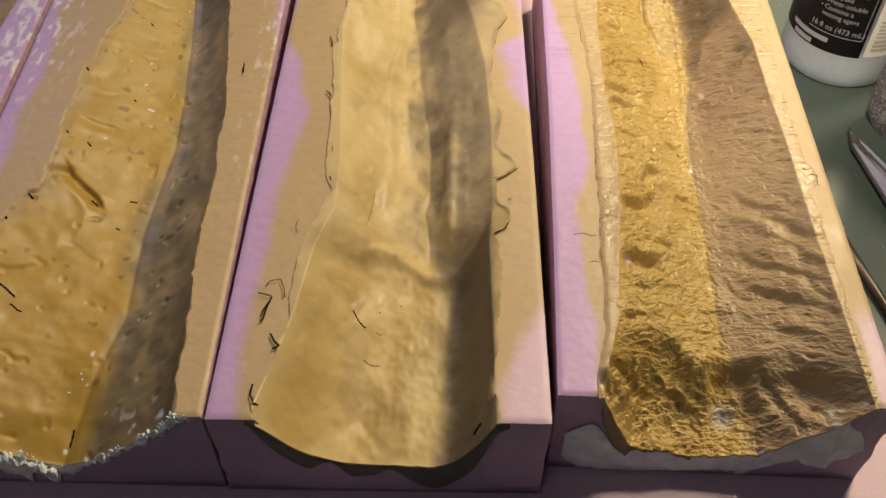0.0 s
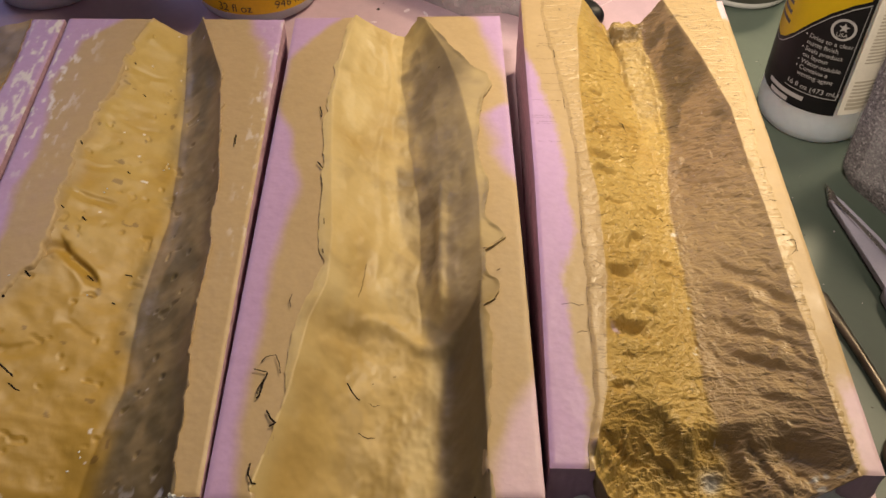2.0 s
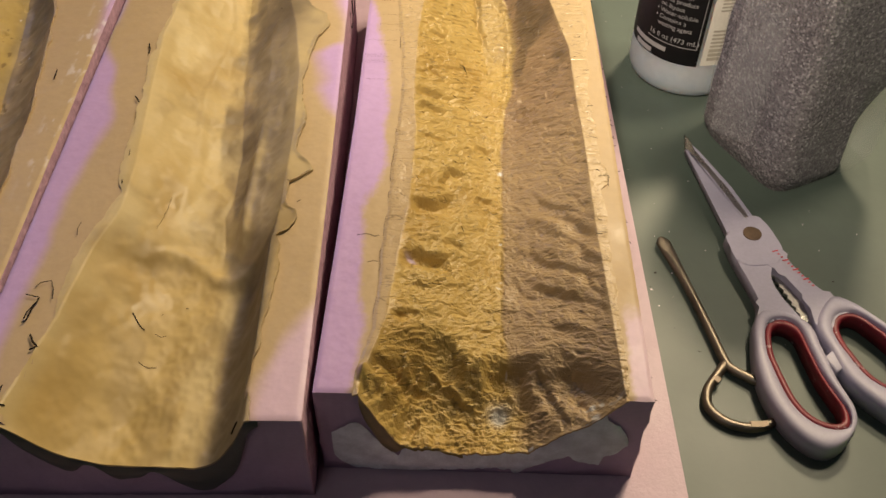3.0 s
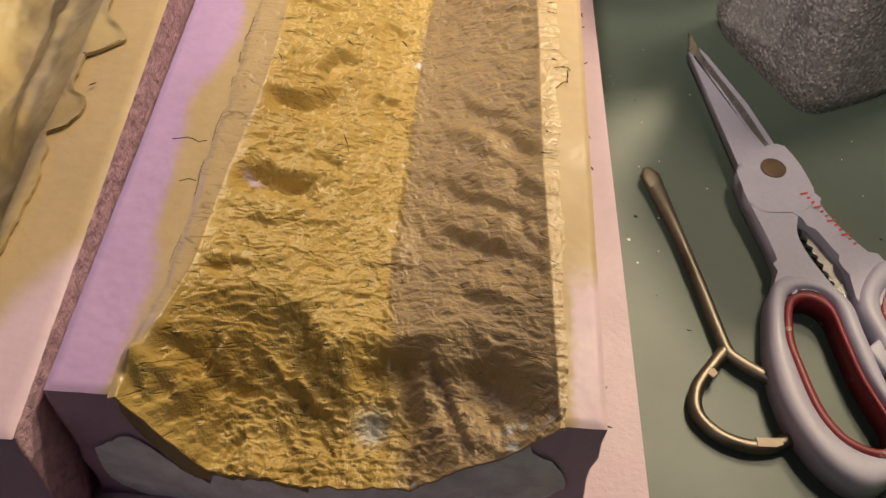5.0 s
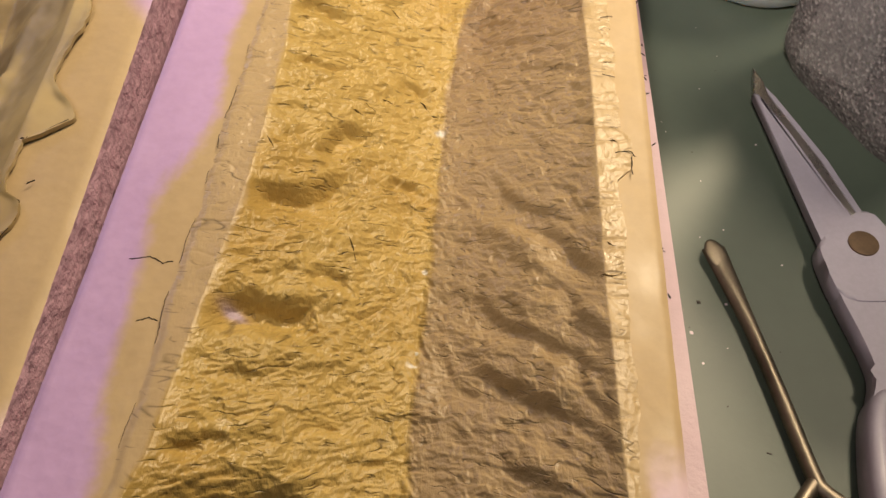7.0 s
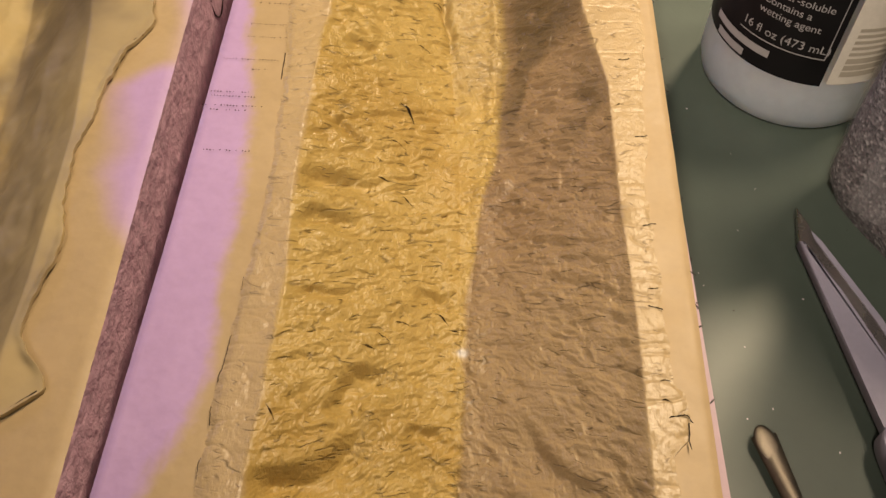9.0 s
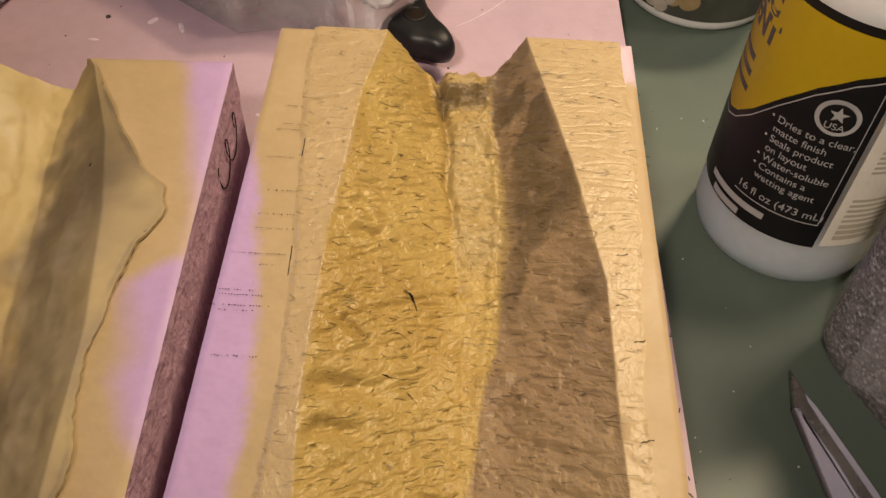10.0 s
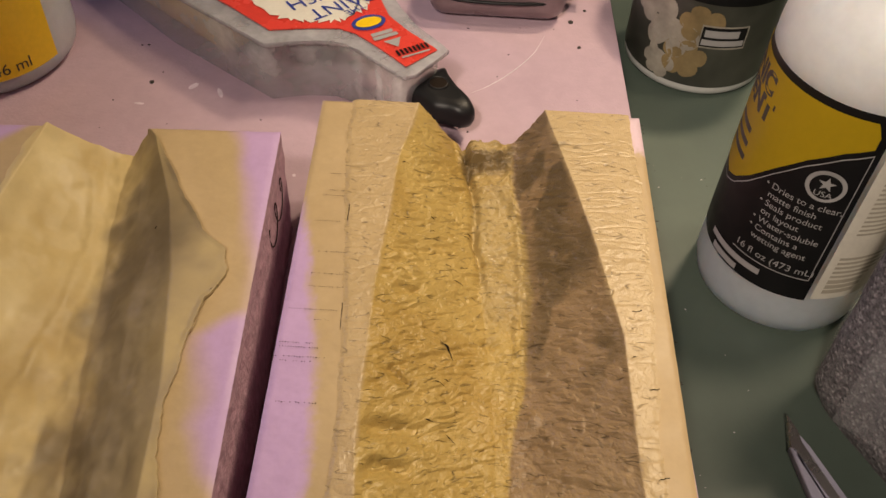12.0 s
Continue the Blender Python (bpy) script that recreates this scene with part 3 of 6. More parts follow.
def depth3(s, v):
    li, ml, mr, ri = edges3(v)
    big = along(v, (0, 0.0385), (0.05, 0.0372), (0.085, 0.0340), (0.11, 0.0292), (0.2, 0.0275), (0.35, 0.0280), (0.5, 0.0292), (0.75, 0.0282), (0.9, 0.0255), (0.96, 0.0245), (1, 0.0235))
    wide = (1 - smooth(0.0, 0.12, v + 0.02 * np.sin(s * 14))) * 0.8
    t = np.where(s < ml, np.clip((s - li) / (ml - li), 0, 1), np.clip((ri - s) / (ri - mr), 0, 1) ** 0.85)
    t = np.where((s > ml) & (s < mr), 1.0, t)
    t = t - 0.07 * np.exp(-(((1 - t) / 0.12) ** 2)) * (1 - smooth(0.6, 0.75, v))
    bowl = np.clip(np.where(s < ml, (s - li) / 0.12, (ri - s) / 0.26), 0, 1) ** 0.75
    t = t * (1 - wide) + np.maximum(t, bowl * 0.97) * wide
    d = big * t
    d += 0.0048 * smooth(0.0, 0.5, wide) * np.clip(t, 0, 1) * np.clip((0.8 - s) / 0.3, 0, 1)
    # a steep drop under the brink, then a floor that lies flatter out to the lip
    hollow = along(s, (0.14, 0.6), (0.22, 0.6), (0.26, 0.25), (0.33, 0.3), (0.37, 0.6), (0.42, 0.6), (0.46, 0.2), (0.51, 0.3), (0.55, 0.9), (0.63, 0.9), (0.67, 0.15), (0.74, 0.3), (0.79, 1.1), (0.92, 1.0))
    d += 0.0034 * hollow * (1 - smooth(-0.026, 0.002, v - brink3(s))) * smooth(0.0, 0.07, s - li) * smooth(0.0, 0.07, ri - s) * smooth(-0.004, 0.052, v)
    # the crumbly plug that closes the bed at the back end
    d -= 0.0052 * smooth(0.958, 0.978, v + 0.006 * fbm(s * 30, v * 20, 2, 18)) * smooth(-0.03, 0.02, s - ml) * (1 - smooth(-0.03, 0.05, s - mr))
    return d


def cut(s, v, s0, v0, s1, v1, w):
    """A hollow between two places: a steep far wall and a slow rise to the near rim."""
    dx, dy = (s1 - s0) * 0.127, (v1 - v0) * 0.332
    return dent(s, v, (s0 + s1) / 2, (v0 + v1) / 2, 0.56 * math.hypot(dx, dy), w, math.atan2(dy, dx))


def bead(s, v, s0, v0, s1, v1, w):
    """A rounded ridge between two places."""
    dx, dy = (s1 - s0) * 0.127, (v1 - v0) * 0.332
    turn, half = math.atan2(dy, dx), 0.55 * math.hypot(dx, dy)
    c, n = math.cos(turn), math.sin(turn)
    a, b = (s - (s0 + s1) / 2) * 0.127, (v - (v0 + v1) / 2) * 0.332
    a, b = a * c + b * n, -a * n + b * c
    b = b + 0.3 * w * np.sin(a * 700 + s0 * 50)
    return np.exp(-((a / half) ** 4)) * np.exp(-((b / w) ** 2))


def crumple(x, y, seed):
    """Sharp little creases in all directions, like crushed foil."""
    wx, wy = x + 0.0022 * fbm(x * 170, y * 170, 2, seed + 7), y + 0.0022 * fbm(x * 170, y * 170, 2, seed + 8)
    total = 0.0
    for k, (f, amp) in enumerate(((170, 0.85), (330, 0.62), (620, 0.42), (1150, 0.24))):
        total = total + amp * (0.5 - np.abs(vnoise(wx * f + 0.35 * wy * f, wy * f * 1.2, seed + k)) - 0.6 * np.abs(vnoise(wx * f * 0.8 + 9.0, wy * f * 1.1 - 0.5 * wx * f, seed + k + 3)) + 0.3)
    return total


# hollows on the ochre slope, folds on the taupe slope: two ends, width, depth
HOLLOWS = ((0.257, 0.303, 0.409, 0.358, 0.0070, 0.0060), (0.232, 0.208, 0.375, 0.240, 0.0062, 0.0062), (0.351, 0.380, 0.427, 0.418, 0.0046, 0.0042), (0.225, 0.555, 0.375, 0.586, 0.0050, 0.0044), (0.252, 0.517, 0.352, 0.540, 0.0042, 0.0034), (0.277, 0.452, 0.390, 0.478, 0.0030, 0.0022), (0.480, 0.489, 0.545, 0.503, 0.0040, 0.0026), (0.489, 0.375, 0.540, 0.383, 0.0030, 0.0022), (0.373, 0.262, 0.430, 0.273, 0.0034, 0.0022), (0.225, 0.118, 0.290, 0.130, 0.0028, 0.0022), (0.290, 0.728, 0.350, 0.742, 0.0028, 0.0026), (0.270, 0.632, 0.360, 0.622, 0.0026, 0.0020), (0.236, 0.166, 0.330, 0.178, 0.0026, 0.0014))
FOLDS = ((0.700, 0.374, 0.826, 0.314, 0.0043, 0.0030), (0.777, 0.318, 0.893, 0.262, 0.0043, 0.0029), (0.822, 0.346, 0.898, 0.309, 0.0026, 0.0011), (0.812, 0.258, 0.902, 0.200, 0.0044, 0.0026), (0.690, 0.262, 0.875, 0.182, 0.0044, 0.0032), (0.845, 0.190, 0.905, 0.145, 0.0039, 0.0024), (0.680, 0.218, 0.905, 0.124, 0.0048, 0.0033), (0.605, 0.228, 0.690, 0.186, 0.0041, 0.0017), (0.724, 0.512, 0.862, 0.462, 0.0031, 0.0015), (0.840, 0.450, 0.900, 0.434, 0.0029, 0.0015), (0.720, 0.150, 0.840, 0.100, 0.0043, 0.0017))


def lift3(s, v, q=None):
    li, ml, mr, ri = edges3(v)
    z = TOP - BED + 0.0009 - depth3(s, np.clip(v, 0, 1))
    inside = smooth(-0.01, 0.04, s - li) * smooth(-0.01, 0.03, ri - s)
    x, y = s * 0.127, v * 0.332 + 0.8 * z
    right = smooth(0.0, 0.06, s - mr)
    far = smooth(0.40, 0.60, v)
    calm = 1.0 - 0.45 * right * (1 - 0.5 * far)
    crease = crumple(x, y, 31)
    # crisp little pleats across the slope: sharp steps along wavy lines, broken into short pieces
    warp = 0.35 * fbm(x * 80, y * 80, 2, 22)
    pleat = 0.0
    for f, amp, seed in ((85, 0.00030, 35), (160, 0.00030, 39), (300, 0.00022, 43)):
        n1 = vnoise(x * f + warp, y * f * 3.6 + 1.3 * warp - x * f * 0.55, seed)
        gate = smooth(-0.15, 0.35, vnoise(x * f * 0.9, y * f * 1.1, seed + 1))
        pleat = pleat + amp * np.tanh(n1 / 0.07) * gate
    z = z + inside * (0.0007 * fbm(x * 70, y * 80, 3, 21) + (0.00105 - 0.00060 * far) * calm * crease + 0.00010 * fbm(x * 600, y * 600, 2, 33) + (0.65 + 0.75 * far) * pleat * (1 - 0.25 * right * (1 - far)))
    # the flat margins: quiet beside the bare foam, cracked across beside the outer edge
    quiet = np.where(s < 0.5, along(v, (0, 0.06), (0.18, 0.12), (0.28, 0.5), (0.45, 0.6), (0.8, 0.6), (1, 0.4)), along(v, (0, 1.0), (0.5, 0.6), (0.8, 0.25), (1, 0.18)))
    across = np.clip(1 - np.abs(vnoise(x * 60 + warp, y * 300 + warp, 42)), 0, 1) ** 7
    z = z + (1 - inside) * quiet * (0.00028 * crumple(1.8 * x, 0.6 * v, 37) - 0.0006 * across)
    within = smooth(-0.005, 0.035, s - li) * smooth(-0.005, 0.02, ri - s)
    for s0, v0, s1, v1, w, deep in HOLLOWS:
        z = z - deep * within * cut(s, v, s0, v0, s1, v1, w)
    for s0, v0, s1, v1, w, deep in FOLDS:
        z = z - 0.72 * deep * within * cut(s, v, s0, v0, s1, v1, 1.15 * w)
    for s0, v0, s1, v1, w, up in ((0.70, 0.335, 0.80, 0.285, 0.0034, 0.0016), (0.71, 0.238, 0.89, 0.158, 0.0036, 0.0018), (0.72, 0.275, 0.89, 0.215, 0.0036, 0.0016), (0.26, 0.286, 0.41, 0.335, 0.0030, 0.0012), (0.24, 0.190, 0.37, 0.218, 0.0030, 0.0010)):
        z = z + up * bead(s, v, s0, v0, s1, v1, w)
    z = z - 0.003 * blob(s, v, 0.545, 0.711, 0.0028, 0.0022) + 0.0026 * blob(s, v, 0.66, 0.613, 0.0022, 0.003) - 0.0018 * blob(s, v, 0.645, 0.588, 0.0034, 0.002) - 0.0016 * blob(s, v, 0.87, 0.532, 0.002, 0.003)
    for cs, cv in ((0.285, 0.765), (0.33, 0.757), (0.325, 0.777), (0.30, 0.745)):
        z = z + 0.0018 * blob(s, v, cs, cv, 0.0022, 0.0017)
    # fine folds between the big ones
    on_right = smooth(0.06, 0.16, s - mr) * smooth(0.0, 0.03, ri - s) * (1 - smooth(0.42, 0.62, v)) * smooth(0.05, 0.12, v)
    z = z + on_right * 0.00026 * np.sin(y * 400 + x * 430 + 2.2 * fbm(x * 40, y * 40, 2, 45)) * (0.55 + 0.45 * fbm(x * 60, y * 60, 2, 46))
    far_right = smooth(0.02, 0.09, s - mr) * smooth(0.0, 0.03, ri - s) * smooth(0.42, 0.62, v)
    z = z + far_right * 0.00016 * np.sin(y * 640 + x * 500 + 2.5 * fbm(x * 50, y * 50, 2, 47))
    # lumps, ribs and gullies in the front bowl
    y = v * 0.332
    front = (1 - smooth(-0.03, 0.01, v - brink3(s))) * smooth(0, 0.03, s - li)
    z = z + front * (0.0010 * fbm(x * 95, y * 100, 3, 51) + 0.0008 * crumple(x, y, 55) + 0.00012 * np.sin(y * 2600 + 3 * fbm(x * 90, y * 90, 2, 52)) * smooth(0.40, 0.30, np.abs(s - 0.38) + 4 * v))
    for s0, v0, s1, v1, w, deep in (
        (0.168, 0.043, 0.240, 0.066, 0.0050, 0.0056), (0.162, 0.006, 0.232, 0.055, 0.0022, 0.0040), (0.192, 0.006, 0.290, 0.076, 0.0024, 0.0042), (0.250, 0.020, 0.330, 0.078, 0.0020, 0.0018),
        (0.280, 0.054, 0.375, 0.070, 0.0018, 0.0018), (0.400, 0.064, 0.470, 0.048, 0.0022, 0.0012), (0.355, 0.112, 0.420, 0.094, 0.0058, 0.0026), (0.530, 0.092, 0.640, 0.088, 0.0062, 0.0030),
        (0.680, 0.088, 0.762, 0.014, 0.0026, 0.0022), (0.745, 0.076, 0.900, 0.020, 0.0090, 0.0036), (0.800, 0.040, 0.830, 0.016, 0.0022, 0.0016), (0.275, 0.008, 0.305, 0.028, 0.0014, 0.0022), (0.46, 0.040, 0.49, 0.020, 0.0020, 0.0014),
    ):
        z = z - deep * cut(s, v, s0, v0, s1, v1, w)
    for s0, v0, s1, v1, w, up in (
        (0.143, 0.012, 0.220, 0.054, 0.0036, 0.0056), (0.164, 0.003, 0.290, 0.086, 0.0020, 0.0034), (0.178, 0.008, 0.312, 0.092, 0.0018, 0.0030), (0.215, 0.010, 0.345, 0.100, 0.0020, 0.0026),
        (0.330, 0.082, 0.480, 0.052, 0.0013, 0.0026), (0.660, 0.112, 0.730, 0.060, 0.0050, 0.0020), (0.725, 0.062, 0.792, 0.008, 0.0046, 0.0022), (0.652, 0.070, 0.751, 0.012, 0.0034, 0.0014),
        (0.450, 0.093, 0.520, 0.085, 0.0058, 0.0052), (0.28, 0.095, 0.345, 0.112, 0.0030, 0.0014), (0.52, 0.050, 0.56, 0.016, 0.0030, 0.0012), (0.42, 0.036, 0.46, 0.010, 0.0034, 0.0012),
    ):
        z = z + up * bead(s, v, s0, v0, s1, v1, w)
    z = z - 0.0042 * blob(s, v, 0.150, 0.012, 0.0026, 0.0024)
    # a rocky bed with a bright rib, and a crevice under the ochre slope, at the back
    back = smooth(0.62, 0.74, v)
    bed = back * smooth(-0.015, 0.01, s - ml) * (1 - smooth(-0.01, 0.02, s - mr))
    z = z + bed * (0.0012 * fbm(x * 130 + y * 35, y * 60 + x * 20, 3, 57) + 0.0007 * ridge(x * 260 + y * 120, y * 110, 2, 59))
    z = z + back * 0.0022 * np.exp(-(((s - mr + 0.004 + 0.006 * fbm(v * 30, v * 0, 2, 60)) / 0.013) ** 2)) * (0.7 + 0.4 * fbm(v * 60, v * 0, 2, 62))
    z = z + smooth(0.40, 0.48, v) * (1 - smooth(0.70, 0.78, v)) * 0.0007 * np.exp(-(((s - mr + 0.006 + 0.010 * fbm(v * 26, v * 0, 3, 67)) / 0.014) ** 2)) * (0.8 + 0.8 * fbm(v * 50, s * 20, 3, 68))
    z = z - 0.0046 * np.exp(-(((s - ml - 0.008 - 0.008 * fbm(v * 40, v * 0, 2, 58)) / 0.012) ** 2)) * smooth(0.76, 0.84, v) * (0.65 + 0.6 * np.clip(fbm(v * 45, v * 0 + 3, 2, 64), 0, 1))
    z = z + 0.00030 * np.exp(-(((s - li - 0.004 * fbm(v * 60, v * 0, 3, 65)) / 0.012) ** 2)) * smooth(0.15, 0.25, v) * (0.6 + 0.6 * fbm(v * 90, v * 0, 3, 66))
    plug = smooth(0.955, 0.97, v) * smooth(-0.03, 0.02, s - ml) * (1 - smooth(-0.03, 0.05, s - mr))
    z = z + plug * (0.0016 * fbm(x * 170, y * 190, 3, 69) + 0.0010 * crumple(x, y, 70))
    if q is not None:
        z = z - 0.0007 * np.exp(-((q / 0.012) ** 2)) - 0.0003 * np.exp(-(((1 - q) / 0.012) ** 2))
    return z


def skin_edge(base, seed, amount):
    return lambda v: base(v) + amount * (fbm(v * 38, v * 0 + seed, 4, seed) + 0.22 * vnoise(v * 150, v * 0 + seed, seed + 3))


left3 = skin_edge(lambda v: along(v, (0, 0.115), (0.03, 0.12), (0.10, 0.155), (0.25, 0.165), (0.38, 0.17), (0.53, 0.185), (0.65, 0.165), (0.755, 0.142), (0.826, 0.121), (0.925, 0.098), (1, 0.094)), 61, 0.005)
right3 = skin_edge(lambda v: along(v, (0, 0.925), (0.125, 0.932), (0.25, 0.929), (0.34, 0.93), (0.352, 0.955), (0.385, 0.955), (0.39, 0.94), (0.55, 0.931), (0.67, 0.954), (0.82, 0.972), (1, 0.962)), 63, 0.006)


def paint_skin3(s, v, q):
    li, ml, mr, ri = edges3(v)
    x, y = s * 0.127, v * 0.332
    n = fbm(x * 60, y * 60, 4, 71)
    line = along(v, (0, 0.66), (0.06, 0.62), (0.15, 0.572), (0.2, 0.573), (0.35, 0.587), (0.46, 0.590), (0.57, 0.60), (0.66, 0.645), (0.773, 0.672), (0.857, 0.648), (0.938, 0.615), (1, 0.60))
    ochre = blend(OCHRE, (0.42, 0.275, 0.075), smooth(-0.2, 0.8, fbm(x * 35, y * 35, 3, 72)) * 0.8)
    # right slope darker than the ochre: its shade is partly put into the colour
    taupe = blend(SHADE_TAUPE, (0.31, 0.210, 0.112), smooth(0.42, 0.6, v))
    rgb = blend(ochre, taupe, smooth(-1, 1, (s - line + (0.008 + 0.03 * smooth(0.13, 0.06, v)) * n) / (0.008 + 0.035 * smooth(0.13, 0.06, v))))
    mid_strip = smooth(0.70, 0.78, v) * smooth(-0.008, 0.008, s - ml) * (1 - smooth(-0.01, 0.01, s - line))
    rgb = blend(rgb, (0.41, 0.30, 0.125), mid_strip * (0.7 + 0.3 * n))
    margin = blend(TAN, GOLD, np.where(s < 0.5, along(v, (0, 0.0), (0.5, 0.0), (0.7, 0.2), (1, 0.1)), 0.2))
    strip = 1 - smooth(-0.006, 0.006, s - li + 0.006 * n) * smooth(-0.006, 0.006, ri - s + 0.006 * n)
    rgb = blend(rgb, margin, strip)
    # dark patches on the back right slope: cast shadow painted in
    shadow_patches = blob(s, v, 0.685, 0.925, 0.011, 0.020) + blob(s, v, 0.715, 0.80, 0.006, 0.026) + 0.7 * blob(s, v, 0.79, 0.79, 0.006, 0.012) + 0.6 * blob(s, v, 0.83, 0.66, 0.006, 0.014) + 0.5 * blob(s, v, 0.68, 0.70, 0.006, 0.012) + 0.5 * blob(s, v, 0.72, 0.885, 0.006, 0.008)
    rgb = blend(rgb, (0.13, 0.092, 0.048), np.clip(shadow_patches * 1.3, 0, 1) * 0.9 * smooth(-0.5, 0.1, fbm(x * 130, y * 90, 3, 76)) * (1 - strip) * smooth(-0.005, 0.02, s - mr))
    rgb = blend(rgb, (0.47, 0.45, 0.40), blob(s, v, 0.565, 0.048, 0.004, 0.004) * 1.3 + smooth(0.2, 0.7, fbm(x * 150, y * 150, 3, 74)) * blob(s, v, 0.85, 0.009, 0.0075, 0.0065) * 1.8)
    # front face of the plug darkened, its shade put into the colour
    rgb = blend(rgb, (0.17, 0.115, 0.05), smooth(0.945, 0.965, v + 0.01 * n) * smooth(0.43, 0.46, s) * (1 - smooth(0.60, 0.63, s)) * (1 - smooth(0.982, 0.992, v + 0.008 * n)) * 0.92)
    rgb = blend(rgb, (0.45, 0.35, 0.42), blob(s, v, 0.262, 0.218, 0.0020, 0.0013) * 1.5)
    specks = smooth(0.93, 1.1, fbm(x * 260, y * 260, 2, 75)) * smooth(0.03, 0.0, np.abs(s - line)) * (v < 0.55) + 1.5 * blob(s, v, 0.582, 0.452, 0.0012, 0.0010)
    return blend(rgb, (0.8, 0.77, 0.7), specks)


def paint_block3(s, v):
    x, y = s * 0.127, v * 0.332
    n = fbm(x * 130, y * 60, 4, 81) + 0.5 * vnoise(x * 900, y * 700, 82)
    edge = along(v, (0, 0.115), (0.05, 0.13), (0.15, 0.106), (0.284, 0.088), (0.38, 0.145), (0.47, 0.125), (0.556, 0.135), (0.65, 0.1), (0.73, 0.06), (0.79, 0.02), (0.85, -0.02), (1, -0.02))
    k = smooth(-0.022, 0.022, s - edge + 0.012 * n)
    k = k * (1 - smooth(0.935, 0.955, s + 0.01 * n) * (1 - smooth(0.10, 0.15, v + 0.01 * n)))
    k = k * (1 - smooth(0.955, 0.965, s + 0.006 * n) * smooth(0.925, 0.94, v + 0.01 * n))
    bare = blend(PINK, (0.64, 0.48, 0.54), smooth(0.5, 0.9, s))
    return blend(bare, TAN, k)


b3, mid3 = foam_block("pink foam block with a crinkled ochre carved channel, right slope darkened to taupe", C3, under(lift3, left3, right3), paint_block3, 150, 380, swell=lambda s, v: smooth(0.08, 0.0, s) * along(v, (0, 0), (0.25, 0.0010), (0.5, 0.0015), (0.8, 0.0006), (1, 0)))
lining3 = skin(b3, mid3, C3, left3, right3, lift3, paint_skin3, SKIN_ROUGH, "crinkled ochre plaster lining, right slope partly shaded to taupe in its colour", 400, 1300)


def relief3(mesh, cols, rows, v0=-0.004):
    """How crinkled the lining's fine surface is: fully in the channel, hardly on the flat margin."""
    q, v = np.meshgrid(np.linspace(0, 1, cols), np.linspace(v0, 1.0, rows))
    s = left3(v) * (1 - q) + right3(v) * q
    li, ml, mr, ri = edges3(v)
    k = np.clip(smooth(-0.015, 0.02, s - li) + along(v, (0, 0.1), (0.18, 0.15), (0.3, 0.5), (1, 0.6)) * (s < li), 0, 1)
    k = np.where(s > mr, k * along(v, (0, 0.75), (0.4, 0.8), (0.6, 1.0)), k)
    k = np.where(s > ri, 0.5 * k, k).ravel()
    at = mesh.attributes.new("relief", "FLOAT", "POINT")
    at.data.foreach_set("value", np.concatenate([k, np.full(len(mesh.vertices) - len(k), 0.3)]))


relief3(lining3.data, 400, 1300)


def lip3(s):
    return lift3(s, np.zeros_like(s)) - 0.0002


def crust_top(s):
    edge = along(s, (0.04, 0.029), (0.08, 0.034), (0.12, 0.0375), (0.156, 0.0323), (0.188, 0.0235), (0.245, 0.0130), (0.29, 0.03), (0.85, 0.06), (0.875, 0.044), (0.92, 0.0390), (0.945, 0.033), (0.957, 0.028))
    return np.minimum(lip3(s), edge + 0.0008 * fbm(s * 60, s * 0, 3, 92))


def crust_low(s):
    return along(s, (0.04, 0.013), (0.07, 0.007), (0.108, 0.0032), (0.18, 0.0018), (0.293, 0.0016), (0.42, 0.0034), (0.556, 0.0053), (0.606, 0.0045), (0.618, 0.0012), (0.626, 0.0008), (0.643, 0.0046), (0.727, 0.0127), (0.784, 0.0165), (0.80, 0.0140), (0.822, 0.0118), (0.884, 0.0105), (0.893, 0.0170), (0.925, 0.0190), (0.957, 0.0250)) + 0.0007 * fbm(s * 70, s * 0, 3, 94)


smear(b3, mid3, C3, crust_top, lambda s: crust_top(s) - crust_low(s), PLASTER, "bluish grey dried plaster smear", 0.042, 0.956, 0.0014, 220, name="plaster_smear")
smear(b3, mid3, C3, lip3, lambda s: 0.0022 + 0.0012 * fbm(s * 22, s * 0, 3, 93) + 0.0125 * np.exp(-(((s - 0.185) / 0.06) ** 4)), surface("dried_ochre_drip", (0.20, 0.14, 0.05), 0.5, vary=0.2, scale=120, relief=0.0004), "", 0.135, 0.45, 0.0016, 60, name="ochre_drip")
torn_cracks(b3, mid3, C3, [(0.43, 0.678, 0.0075, -0.9, 0.15)], lambda s, v: np.where(s < 0.16, TOP - BED - 0.0003, lift3(s, v) - 0.0003))

for points in (((0.075, 0.243), (0.11, 0.246), (0.135, 0.2415), (0.155, 0.244)), ((0.12, 0.196), (0.14, 0.199), (0.158, 0.197)), ((0.160, 0.66), (0.157, 0.70)), ((0.138, 0.80), (0.136, 0.83))):
    hairline(b3, mid3, C3, points, lambda s, v: np.where(s < left3(v), TOP - BED + 0.0001, lift3(s, v)))
for points in (((0.925, 0.366), (0.955, 0.368), (0.965, 0.362)), ((0.955, 0.345), (0.956, 0.366)), ((0.90, 0.70), (0.93, 0.702)), ((0.92, 0.61), (0.95, 0.612)), ((0.915, 0.52), (0.945, 0.523)), ((0.91, 0.45), (0.94, 0.447))):
    hairline(b3, mid3, C3, points, lambda s, v: np.maximum(TOP - BED + 0.0001, lift3(s, v) + 0.0001))

v_k = 0.11
